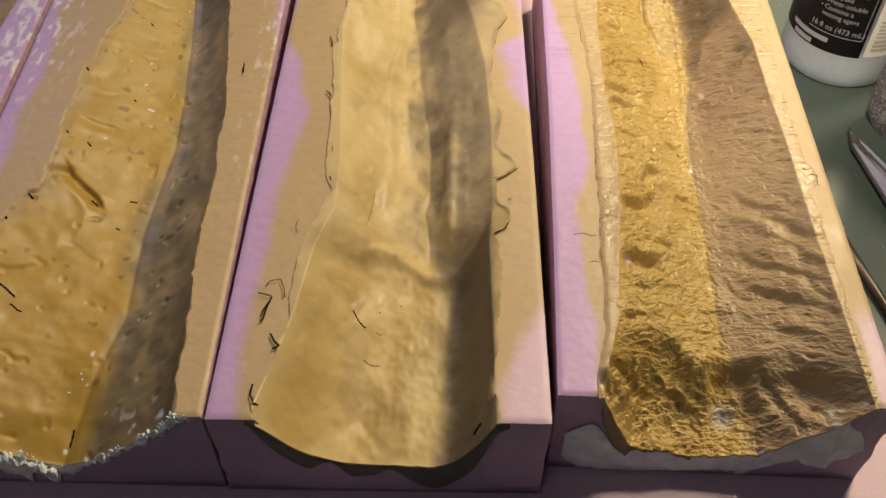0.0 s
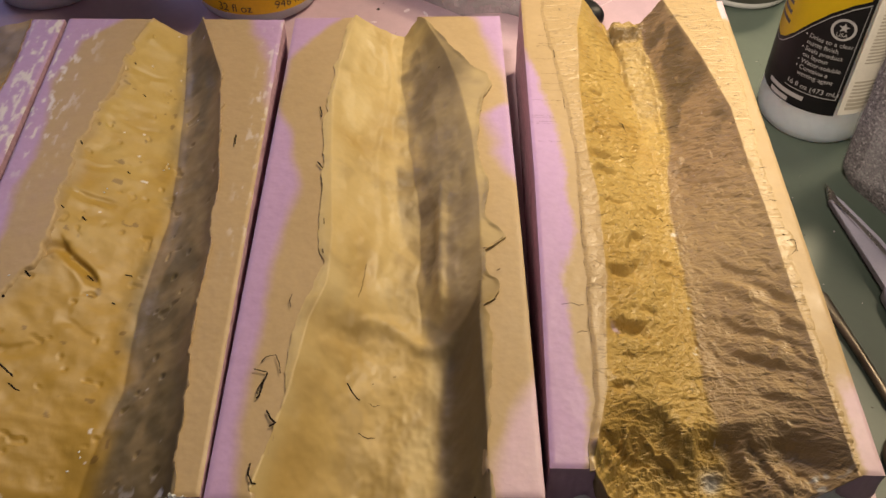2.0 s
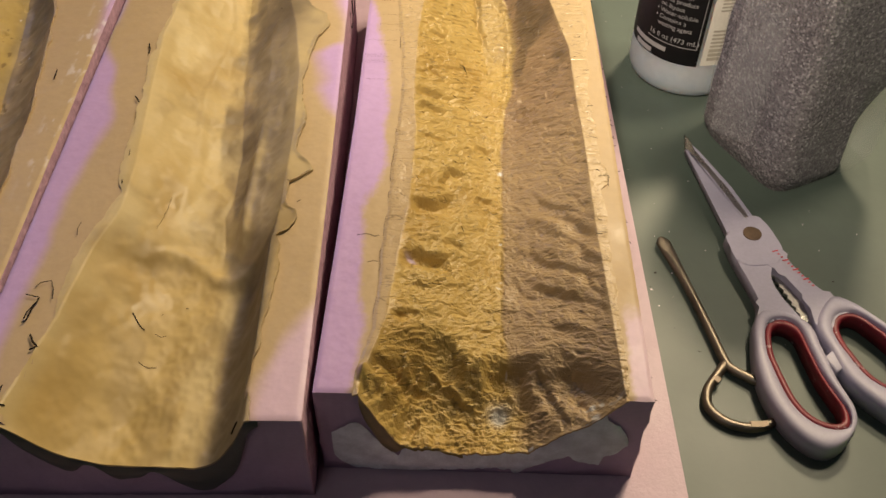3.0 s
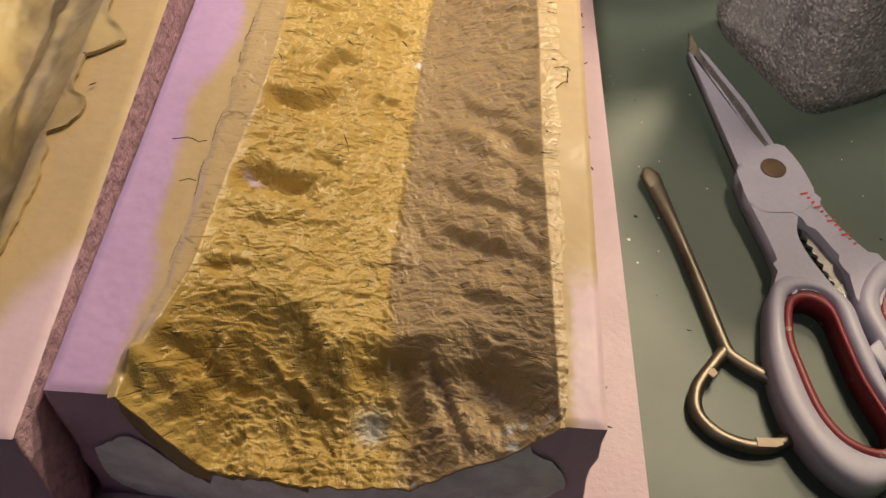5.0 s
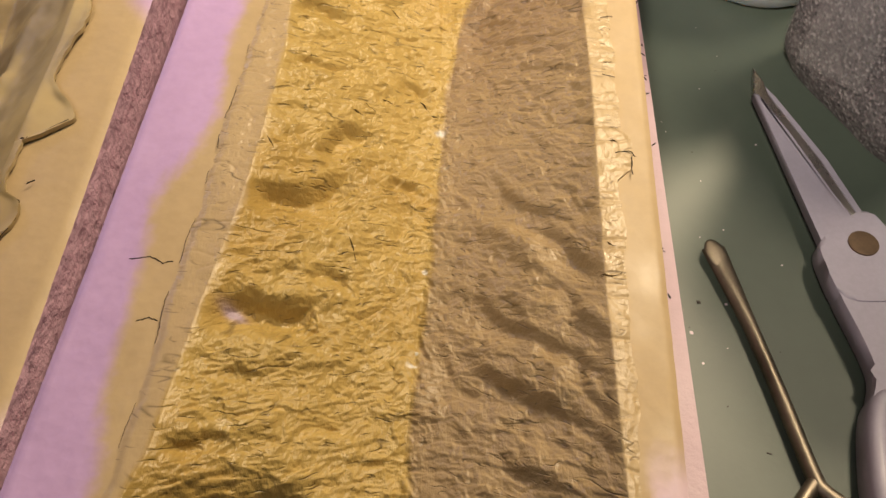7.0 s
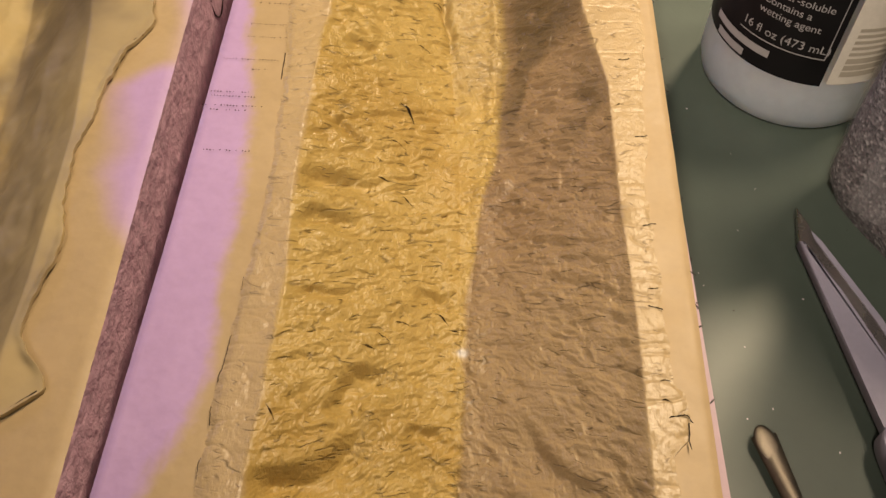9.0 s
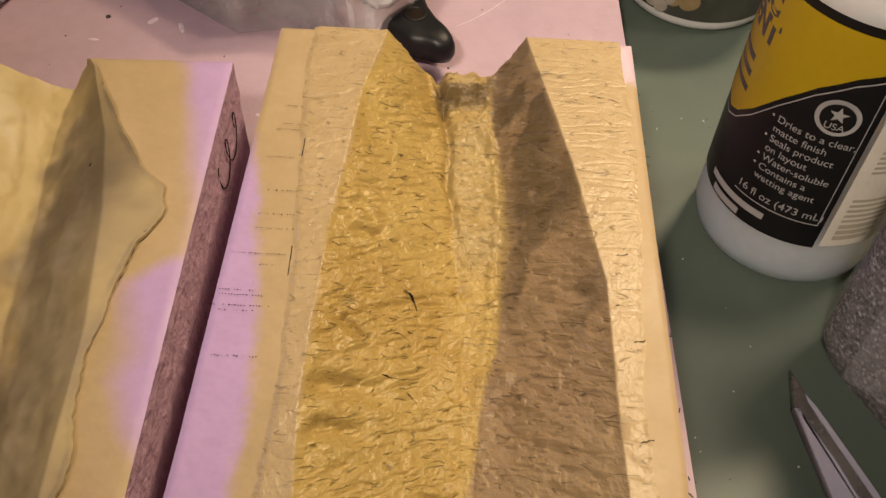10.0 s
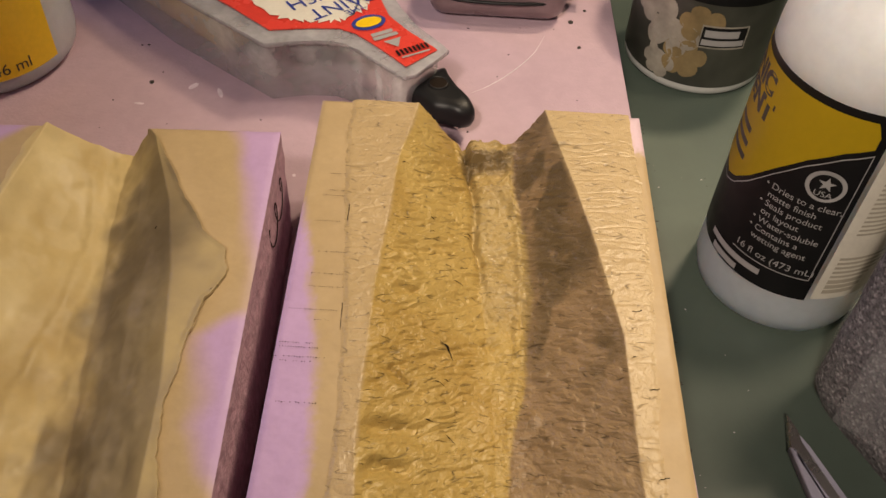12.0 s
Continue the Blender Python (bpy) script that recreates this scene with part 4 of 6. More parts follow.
while v_k < 0.46:
    step = random.uniform(0.012, 0.045)
    spots = [(float(left3(np.array(v_k + step * f))) + 0.002, v_k + step * f) for f in (0, 0.33, 0.66, 1)]
    hairline(b3, mid3, C3, spots, lambda s, v: np.maximum(TOP - BED + 0.0001, lift3(s, v) + 0.0001), radius=random.uniform(0.00004, 0.00009))
    v_k += step + random.uniform(0.004, 0.05)

# dark slivers for small cracks and for the shade under wrinkles
small = [(0.395, 0.590, 0.004, 0.1, 0.1), (0.25, 0.594, 0.004, 0.5, 0.2), (0.45, 0.582, 0.004, -0.5, 0.05), (0.415, 0.632, 0.006, 0.2, 0.2), (0.43, 0.441, 0.0035, -0.4, 0.1), (0.462, 0.460, 0.0035, 0.2, 0.1), (0.407, 0.428, 0.004, 0.1, 0.1), (0.537, 0.478, 0.005, -0.6, 0.1), (0.566, 0.470, 0.004, 0.1, 0.0), (0.265, 0.357, 0.0045, -1.0, 0.05), (0.437, 0.296, 0.0065, -1.2, 0.05)]
for k in range(12):
    small.append((random.uniform(0.27, 0.50), random.uniform(0.62, 0.92), random.uniform(0.002, 0.0045), random.uniform(0.1, 0.75), random.uniform(-0.2, 0.2)))
for k in range(9):
    small.append((random.uniform(0.89, 0.93), random.uniform(0.25, 0.93), random.uniform(0.002, 0.0050), random.uniform(-0.5, 0.3), random.uniform(-0.2, 0.2)))
torn_cracks(b3, mid3, C3, small, lambda s, v: lift3(s, v) - 0.00042, "crease", 0.00015, surface("brown_crease_shade", (0.05, 0.030, 0.011), 0.9, vary=0.3, spec=0.05))

# pin-prick rows along the bare margin
pins = bmesh.new()
for row_v, s_lo, s_hi in ((0.757, 0.068, 0.19), (0.728, 0.066, 0.151), (0.711, 0.066, 0.157), (0.682, 0.026, 0.153), (0.670, 0.082, 0.139), (0.642, 0.019, 0.104), (0.637, 0.021, 0.119), (0.626, 0.008, 0.135), (0.621, 0.028, 0.107), (0.577, 0.037, 0.141), (0.800, 0.05, 0.12), (0.838, 0.06, 0.12), (0.846, 0.055, 0.115), (0.872, 0.07, 0.115)):
    for s_i in np.arange(s_lo, s_hi, 0.0066):
        if random.random() < 0.18:
            continue
        p = place_on(C3, np.array(s_i), np.array(row_v + random.uniform(-0.0003, 0.0003))) - mid3
        bmesh.ops.create_circle(pins, cap_ends=True, segments=6, radius=random.uniform(0.00012, 0.00026), matrix=Matrix.Translation((p[0], p[1], TOP - BED + 0.0004)))
part("perforation", pins, BLACK_GAP, b3, "rows of dark pin pricks")

# block with the smooth lining, airbrushed and darkened with painted shade
C2 = ((-0.1293, -0.0165), (-0.0054, -0.0125), (-0.0134, 0.3116), (-0.1388, 0.3056))


def edges2(v):
    l = along(v, (0, 0.13), (0.05, 0.16), (0.15, 0.215), (0.26, 0.25), (0.33, 0.30), (0.42, 0.30), (0.6, 0.26), (0.75, 0.235), (0.85, 0.25), (1, 0.30))
    m = along(v, (0, 0.54), (0.15, 0.60), (0.27, 0.64), (0.34, 0.64), (0.5, 0.62), (0.7, 0.56), (0.85, 0.545), (1, 0.54))
    m = m + 0.02 * fbm(v * 9, v * 0 + 2.0, 3, 99) * smooth(0.3, 0.4, v)
    r = along(v, (0, 0.86), (0.1, 0.855), (0.27, 0.845), (0.34, 0.86), (0.5, 0.86), (0.65, 0.84), (0.78, 0.79), (0.88, 0.73), (1, 0.615))
    return l, m, r


def depth2(s, v):
    l, m, r = edges2(v)
    front = 1 - smooth(0.24, 0.34, v + 0.015 * np.sin(s * 12))
    big = along(v, (0, 0.0325), (0.12, 0.0300), (0.25, 0.0275), (0.36, 0.0255), (0.6, 0.0245), (0.85, 0.0225), (1, 0.0175))
    t = chan(s, l, m, r, 0.95, 0.9)
    t = 1 - (np.sqrt((1 - t) ** 2 + 0.08) - 0.283) / 0.756
    f = np.clip((r - s) / (r - m), 0, 1)
    stepped = np.where(f > 0.68, 0.45 + 0.55 * (f - 0.68) / 0.32, 0.45 * (f / 0.68) ** 0.8)
    wall = np.where(f > 0.5, 0.25 + 0.75 * (f - 0.5) / 0.5, 0.25 * f / 0.5)
    k = smooth(0.28, 0.36, v) * (1 - smooth(0.55, 0.68, v))
    k2 = smooth(0.55, 0.68, v)
    k, k2 = 0.45 * k, 0.35 * k2
    t = np.where(s > m, t * (1 - k - k2) + (stepped * k + wall * k2) * np.clip(t, 0, 1) ** 0.3, t)
    bowl = np.clip(np.where(s < m, (s - l) / (m - l) * 1.25, (r - s) / (r - m) * 1.6), 0, 1)
    bowl = np.sin(bowl * math.pi / 2) ** 0.9
    return big * (t * (1 - front) + bowl * front)


def lift2(s, v, q=None):
    l, m, r = edges2(v)
    x, y = s * 0.125, v * 0.322
    vc = np.clip(v, 0, 1)
    z = TOP - BED + 0.0011 - depth2(s, vc)
    inside = smooth(0, 0.06, s - l) * smooth(0, 0.06, r - s)
    z = z + inside * (0.0015 * fbm(x * 60, y * 50, 4, 101) + 0.0005 * ridge(x * 110, y * 60, 2, 103) * smooth(0.25, 0.4, v))
    # a lip where the front bowl meets the upper course, and soft pleats
    z = z + 0.0016 * np.exp(-(((v - 0.285 - 0.02 * np.sin(s * 16)) / 0.012) ** 2)) * smooth(0.33, 0.45, s) * smooth(0.05, 0.12, r - s)
    z = z + smooth(0.34, 0.42, v) * 0.0011 * np.exp(-(((s - 0.46 - 0.02 * np.sin(v * 17)) / 0.02) ** 2))
    z = z + smooth(0.30, 0.36, v) * (1 - smooth(0.5, 0.62, v)) * 0.0022 * np.exp(-(((s - 0.71) / 0.02) ** 2))
    for cs, cv, a in ((0.45, 0.19, 0.009), (0.5, 0.11, 0.012), (0.33, 0.09, 0.008)):
        z = z + 0.0009 * blob(s, v, cs, cv, a, a * 0.8)
    if q is not None:
        rim = np.exp(-((np.minimum(q, 1 - q) / 0.018) ** 2))
        z = z + rim * np.where(q > 0.5, 0.0004 + 0.0011 * np.clip(fbm(v * 30, q * 2, 3, 107), 0, 1), -0.0004 + 0.0006 * np.clip(fbm(v * 30, q * 2, 3, 107) - 0.2, 0, 1))
    return z


left2 = skin_edge(lambda v: along(v, (0, 0.15), (0.02, 0.135), (0.06, 0.158), (0.145, 0.2), (0.257, 0.195), (0.33, 0.255), (0.362, 0.275), (0.45, 0.24), (0.57, 0.228), (0.74, 0.205), (0.836, 0.228), (0.98, 0.268), (1, 0.29)), 111, 0.008)
right2 = skin_edge(lambda v: along(v, (0, 0.872), (0.04, 0.852), (0.115, 0.87), (0.22, 0.888), (0.283, 0.868), (0.291, 0.904), (0.313, 0.922), (0.329, 0.915), (0.336, 0.89), (0.36, 0.876), (0.386, 0.870), (0.392, 0.900), (0.411, 0.952), (0.428, 0.93), (0.45, 0.885), (0.53, 0.9), (0.61, 0.862), (0.66, 0.868), (0.744, 0.9), (0.782, 0.944), (0.81, 0.915), (0.835, 0.84), (0.86, 0.81), (0.894, 0.762), (0.957, 0.678), (1, 0.606)), 113, 0.007)


def paint_skin2(s, v, q):
    l, m, r = edges2(v)
    x, y = s * 0.125, v * 0.322
    n = fbm(x * 45, y * 45, 4, 121)
    rgb = blend((0.50, 0.36, 0.135), (0.55, 0.42, 0.19), smooth(0.25, 0.5, v + 0.1 * n))
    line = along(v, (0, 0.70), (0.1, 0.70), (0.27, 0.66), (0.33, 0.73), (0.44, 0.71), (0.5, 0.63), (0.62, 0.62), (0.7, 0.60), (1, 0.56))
    # right wall greyed: airbrush paint, with shade put into the colour
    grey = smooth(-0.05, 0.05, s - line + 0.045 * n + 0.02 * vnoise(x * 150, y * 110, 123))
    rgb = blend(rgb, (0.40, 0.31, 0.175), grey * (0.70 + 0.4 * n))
    wall_shade = grey * (1 - smooth(0.0, 0.10, s - line - 0.13 + 0.10 * smooth(0.6, 1.0, v))) * smooth(0.38, 0.56, v)
    rgb = blend(rgb, (0.20, 0.155, 0.085), wall_shade * (0.40 + 0.4 * n))
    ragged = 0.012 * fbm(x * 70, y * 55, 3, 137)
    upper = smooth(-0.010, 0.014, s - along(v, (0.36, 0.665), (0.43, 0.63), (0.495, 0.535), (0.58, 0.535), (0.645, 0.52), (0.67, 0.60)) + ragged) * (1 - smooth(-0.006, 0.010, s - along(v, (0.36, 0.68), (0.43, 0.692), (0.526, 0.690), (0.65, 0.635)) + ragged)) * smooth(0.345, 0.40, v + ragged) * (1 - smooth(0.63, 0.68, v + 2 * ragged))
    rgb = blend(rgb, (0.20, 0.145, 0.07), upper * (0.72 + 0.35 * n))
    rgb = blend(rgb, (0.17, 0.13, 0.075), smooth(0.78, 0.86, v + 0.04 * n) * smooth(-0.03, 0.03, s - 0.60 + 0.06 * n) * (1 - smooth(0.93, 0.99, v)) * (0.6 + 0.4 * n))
    # right of the bowl darkened by its cast shadow as well as airbrush
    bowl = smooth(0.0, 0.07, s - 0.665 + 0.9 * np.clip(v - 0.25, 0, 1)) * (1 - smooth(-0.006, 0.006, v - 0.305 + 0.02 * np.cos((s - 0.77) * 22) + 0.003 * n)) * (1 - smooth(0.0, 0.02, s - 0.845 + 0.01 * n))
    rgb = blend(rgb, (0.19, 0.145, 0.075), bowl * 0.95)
    haze = smooth(0.0, 0.9, fbm(x * 28, y * 28, 3, 127)) * smooth(0.9, 0.6, np.abs(q - 0.45) * 2)
    rgb = blend(rgb, (0.38, 0.25, 0.075), haze * 0.7 * (1 - grey))
    spots = smooth(0.15, 0.8, fbm(x * 60 + 4, y * 42, 4, 129))
    rgb = blend(rgb, (0.27, 0.19, 0.075), spots * (0.35 + 0.3 * smooth(0.22, 0.3, v) * (1 - smooth(0.36, 0.5, v))))
    rgb = blend(rgb, (0.66, 0.53, 0.27), smooth(0.2, 0.9, fbm(x * 50, y * 26, 3, 133)) * 0.55 * (1 - grey))
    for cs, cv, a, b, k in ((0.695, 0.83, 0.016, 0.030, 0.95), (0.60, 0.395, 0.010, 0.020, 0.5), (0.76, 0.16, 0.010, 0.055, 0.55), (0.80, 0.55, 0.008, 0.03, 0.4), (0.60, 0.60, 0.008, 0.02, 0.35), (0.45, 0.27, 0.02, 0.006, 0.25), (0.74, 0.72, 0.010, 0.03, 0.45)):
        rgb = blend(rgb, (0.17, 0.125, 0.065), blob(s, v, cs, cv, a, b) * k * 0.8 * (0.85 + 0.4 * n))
    for cs, cv, a, b in ((0.24, 0.06, 0.010, 0.02), (0.33, 0.24, 0.012, 0.012), (0.43, 0.40, 0.006, 0.02), (0.35, 0.66, 0.008, 0.01)):
        rgb = blend(rgb, (0.40, 0.26, 0.07), blob(s, v, cs, cv, a, b) * 0.6)
    pale = np.exp(-((np.minimum(q, 1 - q) / 0.05) ** 2)) * (q < 0.5)
    rgb = blend(rgb, (0.58, 0.46, 0.24), pale * 0.6)
    return rgb


def paint_block2(s, v):
    x, y = s * 0.125, v * 0.322
    n = fbm(x * 45, y * 30, 3, 131)
    lav = along(v, (0, 0.10), (0.1, 0.06), (0.2, 0.065), (0.3, 0.075), (0.4, 0.085), (0.53, 0.13), (0.62, 0.10), (0.68, 0.05), (0.74, 0.0), (0.86, 0.0), (0.93, 0.1), (1, 0.25))
    inner = along(v, (0, 0.0), (0.25, 0.0), (0.36, -0.01), (0.55, -0.01), (1, -0.01))
    k = smooth(-0.028, 0.028, s - lav + 0.018 * n)
    k = np.maximum(k, smooth(0.0, -0.02, s - inner))
    rp = along(v, (0, 0.86), (0.08, 0.88), (0.15, 0.96), (0.2, 1.05), (0.52, 1.05), (0.555, 0.97), (0.60, 0.905), (0.70, 0.91), (0.735, 1.01), (0.8, 0.99), (0.9, 0.94), (1, 0.86))
    k = k * (1 - smooth(-0.03, 0.05, s - rp + 0.025 * n))
    bare = blend(PINK, (0.62, 0.45, 0.54), smooth(0.5, 0.9, s) * (1 - smooth(0.35, 0.5, v)))
    return blend(bare, TAN, k)


b2, mid2 = foam_block("pink foam block with a smooth airbrushed tan channel, right wall darkened as shade", C2, under(lift2, left2, right2), paint_block2, rough_side=0.0005, swell=lambda s, v: smooth(0.92, 1.0, s) * along(v, (0, 0.0030), (0.42, 0.0022), (0.78, 0.0008), (1, 0)))
skin(b2, mid2, C2, left2, right2, lift2, paint_skin2, SKIN_SMOOTH, "smooth tan latex lining, right side greyed by airbrush and painted shade", 150, 380)


def lip2(s):
    return lift2(s, np.zeros_like(s)) - 0.0004


smear(b2, mid2, C2, lip2, lambda s: 0.0012 + 0.002 * np.clip(fbm(s * 12, s * 0, 3, 141), 0, 1) + 0.016 * np.exp(-(((s - 0.72) / 0.15) ** 4)) + 0.012 * np.exp(-(((s - 0.23) / 0.09) ** 4)) + 0.008 * np.exp(-(((s - 0.45) / 0.07) ** 4)), DARK_PAINT, "dark green dried paint runs", 0.12, 0.90, 0.0018, 80, name="paint_run")
def top2(s, v):
    return np.maximum(lift2(s, v), TOP - BED + 0.0004 - depth2(s, v)) + 0.0002


# dark lines for torn cracks, some for the shade under lifted edges
for points, wide in (
    (((0.185, 0.719), (0.196, 0.705), (0.200, 0.688)), 0.0005), (((0.206, 0.578), (0.220, 0.572), (0.233, 0.562)), 0.0006), (((0.262, 0.452), (0.266, 0.438)), 0.00025),
    (((0.270, 0.39), (0.274, 0.380)), 0.0003), (((0.181, 0.305), (0.176, 0.292), (0.185, 0.279)), 0.0002), (((0.383, 0.200), (0.40, 0.190), (0.414, 0.183), (0.432, 0.178)), 0.00042),
    (((0.462, 0.177), (0.48, 0.175), (0.50, 0.179)), 0.00016), (((0.43, 0.134), (0.447, 0.130), (0.462, 0.129), (0.491, 0.132)), 0.00022), (((0.110, 0.189), (0.122, 0.198), (0.156, 0.201), (0.172, 0.187), (0.182, 0.169)), 0.0003),
    (((0.090, 0.179), (0.115, 0.176), (0.138, 0.174)), 0.0004), (((0.138, 0.174), (0.127, 0.156), (0.123, 0.138), (0.110, 0.134)), 0.00055), (((0.130, 0.165), (0.115, 0.150), (0.113, 0.138)), 0.0004),
    (((0.152, 0.117), (0.170, 0.104), (0.187, 0.099), (0.165, 0.092)), 0.0006), (((0.128, 0.044), (0.125, 0.029), (0.142, 0.018), (0.152, 0.02)), 0.00045), (((0.869, 0.388), (0.89, 0.390), (0.911, 0.397), (0.951, 0.412)), 0.0004),
    (((0.893, 0.334), (0.916, 0.329), (0.921, 0.313), (0.904, 0.292), (0.867, 0.285)), 0.0002), (((0.905, 0.753), (0.92, 0.76), (0.933, 0.773)), 0.0004), (((0.426, 0.398), (0.418, 0.354), (0.404, 0.324)), 0.00014),
    (((0.469, 0.207), (0.475, 0.2085)), 0.0002), (((0.541, 0.223), (0.55, 0.2245)), 0.0002), (((0.70, 0.85), (0.704, 0.853)), 0.0003), (((0.915, 0.345), (0.93, 0.349)), 0.0003), (((0.796, 0.012), (0.808, 0.016), (0.82, 0.018)), 0.0008),
):
    hairline(b2, mid2, C2, points, top2, "torn_crack", 0.6 * wide)

loop_line = []
for k in range(46):
    f = k / 45
    yy = 0.270 + 0.030 * f
    loop_line.append((-0.0054 - 0.0080 * yy / 0.3241 - mid2[0] + 0.0004, yy - 0.004 * math.sin(f * 14) - mid2[1], 0.038 + 0.007 * math.cos(f * 14)))
part("marker_scribble", tube(loop_line, 0.00022, 6), BLACK_GAP, b2, "dark looped marker line on the cut side")

# block with the mustard clay lining
C1 = ((-0.254, -0.018), (-0.1308, -0.0156), (-0.1455, 0.3035), (-0.2768, 0.3009))


def edges1(v):
    l = along(v, (0, 0.02), (0.2, 0.06), (0.3, 0.15), (0.38, 0.24), (0.5, 0.245), (0.64, 0.25), (0.8, 0.31), (0.9, 0.335), (1, 0.40))
    m = along(v, (0, 0.52), (0.2, 0.64), (0.35, 0.62), (0.52, 0.655), (0.66, 0.63), (0.85, 0.585), (1, 0.54))
    r = along(v, (0, 0.965), (0.14, 0.945), (0.24, 0.915), (0.4, 0.912), (0.53, 0.89), (0.65, 0.845), (0.82, 0.785), (1, 0.63))
    k = along(v, (0, 0.9456), (1, 0.985))
    return l * k, m * k, r * k


def depth1(s, v):
    l, m, r = edges1(v)
    big = along(v, (0, 0.044), (0.05, 0.037), (0.14, 0.030), (0.4, 0.027), (0.8, 0.022), (1, 0.015))
    return big * chan(s, l, m, r, 0.85, 0.75)


def lift1(s, v, q=None):
    l, m, r = edges1(v)
    x, y = s * 0.122, v * 0.32
    z = TOP - BED + 0.001 - depth1(s, np.clip(v, 0, 1))
    inside = smooth(0, 0.05, s - l) * smooth(0, 0.05, r - s)
    z = z + inside * (0.0009 * fbm(x * 60, y * 60, 3, 151) + 0.00016 * ridge(x * 160, y * 190, 3, 153))
    z = z - 0.0030 * cut(s, v, 0.225, 0.392, 0.310, 0.424, 0.0036) - 0.0034 * cut(s, v, 0.300, 0.428, 0.430, 0.376, 0.0040)
    for cs, cv, ra, rb, turn, deep in ((0.25, 0.24, 0.010, 0.004, 0.3, 0.0016), (0.36, 0.53, 0.012, 0.004, -0.1, 0.0022), (0.48, 0.72, 0.008, 0.003, 0.1, 0.0014), (0.34, 0.60, 0.008, 0.003, 0.3, 0.0014), (0.20, 0.13, 0.010, 0.004, 0.0, 0.0014), (0.42, 0.29, 0.008, 0.003, -0.4, 0.0012), (0.44, 0.86, 0.008, 0.003, 0.2, 0.0012)):
        z = z - 0.5 * deep * dent(s, v, cs, cv, ra, rb, turn)
    z = z - 0.0008 * (smooth(0.9, 1.05, fbm(x * 170, y * 170, 2, 157)))
    edge_out = 1 - smooth(0.0, 0.05, s - l)
    z = z - 0.0008 * edge_out
    return z


left1 = skin_edge(lambda v: along(v, (0, 0.01), (0.2, 0.04), (0.303, 0.165), (0.386, 0.255), (0.5, 0.245), (0.643, 0.25), (0.807, 0.315), (0.907, 0.335), (1, 0.385)), 161, 0.012)
right1 = skin_edge(lambda v: along(v, (0, 0.968), (0.141, 0.948), (0.243, 0.918), (0.405, 0.916), (0.466, 0.898), (0.53, 0.893), (0.687, 0.842), (0.825, 0.79), (1, 0.64)) * along(v, (0, 0.9456), (1, 0.985)), 163, 0.008)


def paint_skin1(s, v, q):
    x, y = s * 0.122, v * 0.32
    n = fbm(x * 55, y * 55, 4, 171)
    rgb = blend((0.40, 0.25, 0.042), (0.47, 0.33, 0.095), smooth(0.35, 0.8, v + 0.15 * n))
    # charcoal stripe: grey paint, with shade of the averted slope coloured in
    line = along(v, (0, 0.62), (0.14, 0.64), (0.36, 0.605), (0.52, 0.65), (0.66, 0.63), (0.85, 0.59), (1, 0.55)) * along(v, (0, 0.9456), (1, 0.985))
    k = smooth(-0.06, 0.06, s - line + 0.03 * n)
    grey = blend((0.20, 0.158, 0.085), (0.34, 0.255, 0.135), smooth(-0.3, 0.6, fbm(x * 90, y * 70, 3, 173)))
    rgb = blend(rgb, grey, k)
    rgb = blend(rgb, TAN, k * smooth(0.075, 0.0, edges1(v)[2] - s + 0.03 * n) * smooth(0.05, 0.25, v))
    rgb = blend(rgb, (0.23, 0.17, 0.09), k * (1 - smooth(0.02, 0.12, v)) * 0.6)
    white = smooth(0.75, 1.0, fbm(x * 200, y * 200, 3, 175)) * (1 - smooth(0.0, 0.07, v)) + smooth(1.2, 1.3, fbm(x * 230, y * 230, 2, 177))
    rgb = blend(rgb, (0.40, 0.29, 0.15), (1 - smooth(0.0, 0.10, q + 0.03 * n)) * 0.9)
    crumbs = smooth(0.95, 1.05, fbm(x * 190, y * 190, 2, 179)) * (s < line)
    rgb = blend(rgb, (0.16, 0.09, 0.02), crumbs * 0.7)
    return blend(rgb, WHITE, white)


def paint_block1(s, v):
    x, y = s * 0.122, v * 0.32
    n = fbm(x * 60, y * 35, 4, 181)
    k = smooth(-0.02, 0.03, s - along(v, (0, 0.02), (0.4, 0.08), (0.6, 0.09), (0.8, 0.06), (0.92, 0.1), (1, 0.25)) + 0.02 * n)
    k = k * (1 - smooth(-0.03, 0.06, s - along(v, (0, 1.1), (0.6, 1.1), (0.75, 0.98), (0.85, 0.93), (1, 0.84)) + 0.03 * n))
    rgb = blend(PINK, TAN, k)
    streak = smooth(0.25, 0.9, fbm(x * 420, y * 130, 4, 183)) * (smooth(0.25, 0.05, s) * smooth(0.45, 0.7, v) + smooth(0.9, 0.96, s) * smooth(0.3, 0.5, v) * 0.6)
    return blend(rgb, WHITE, streak)


b1, mid1 = foam_block("pink foam block with a mustard clay channel and dark stripe", C1, under(lift1, left1, right1), paint_block1, 180, 440)
skin(b1, mid1, C1, left1, right1, lift1, paint_skin1, SKIN_CLAY, "mustard clay lining, right side greyed by paint and painted shade", 150, 380)


def lip1(s):
    return lift1(s, np.zeros_like(s)) + 0.0006


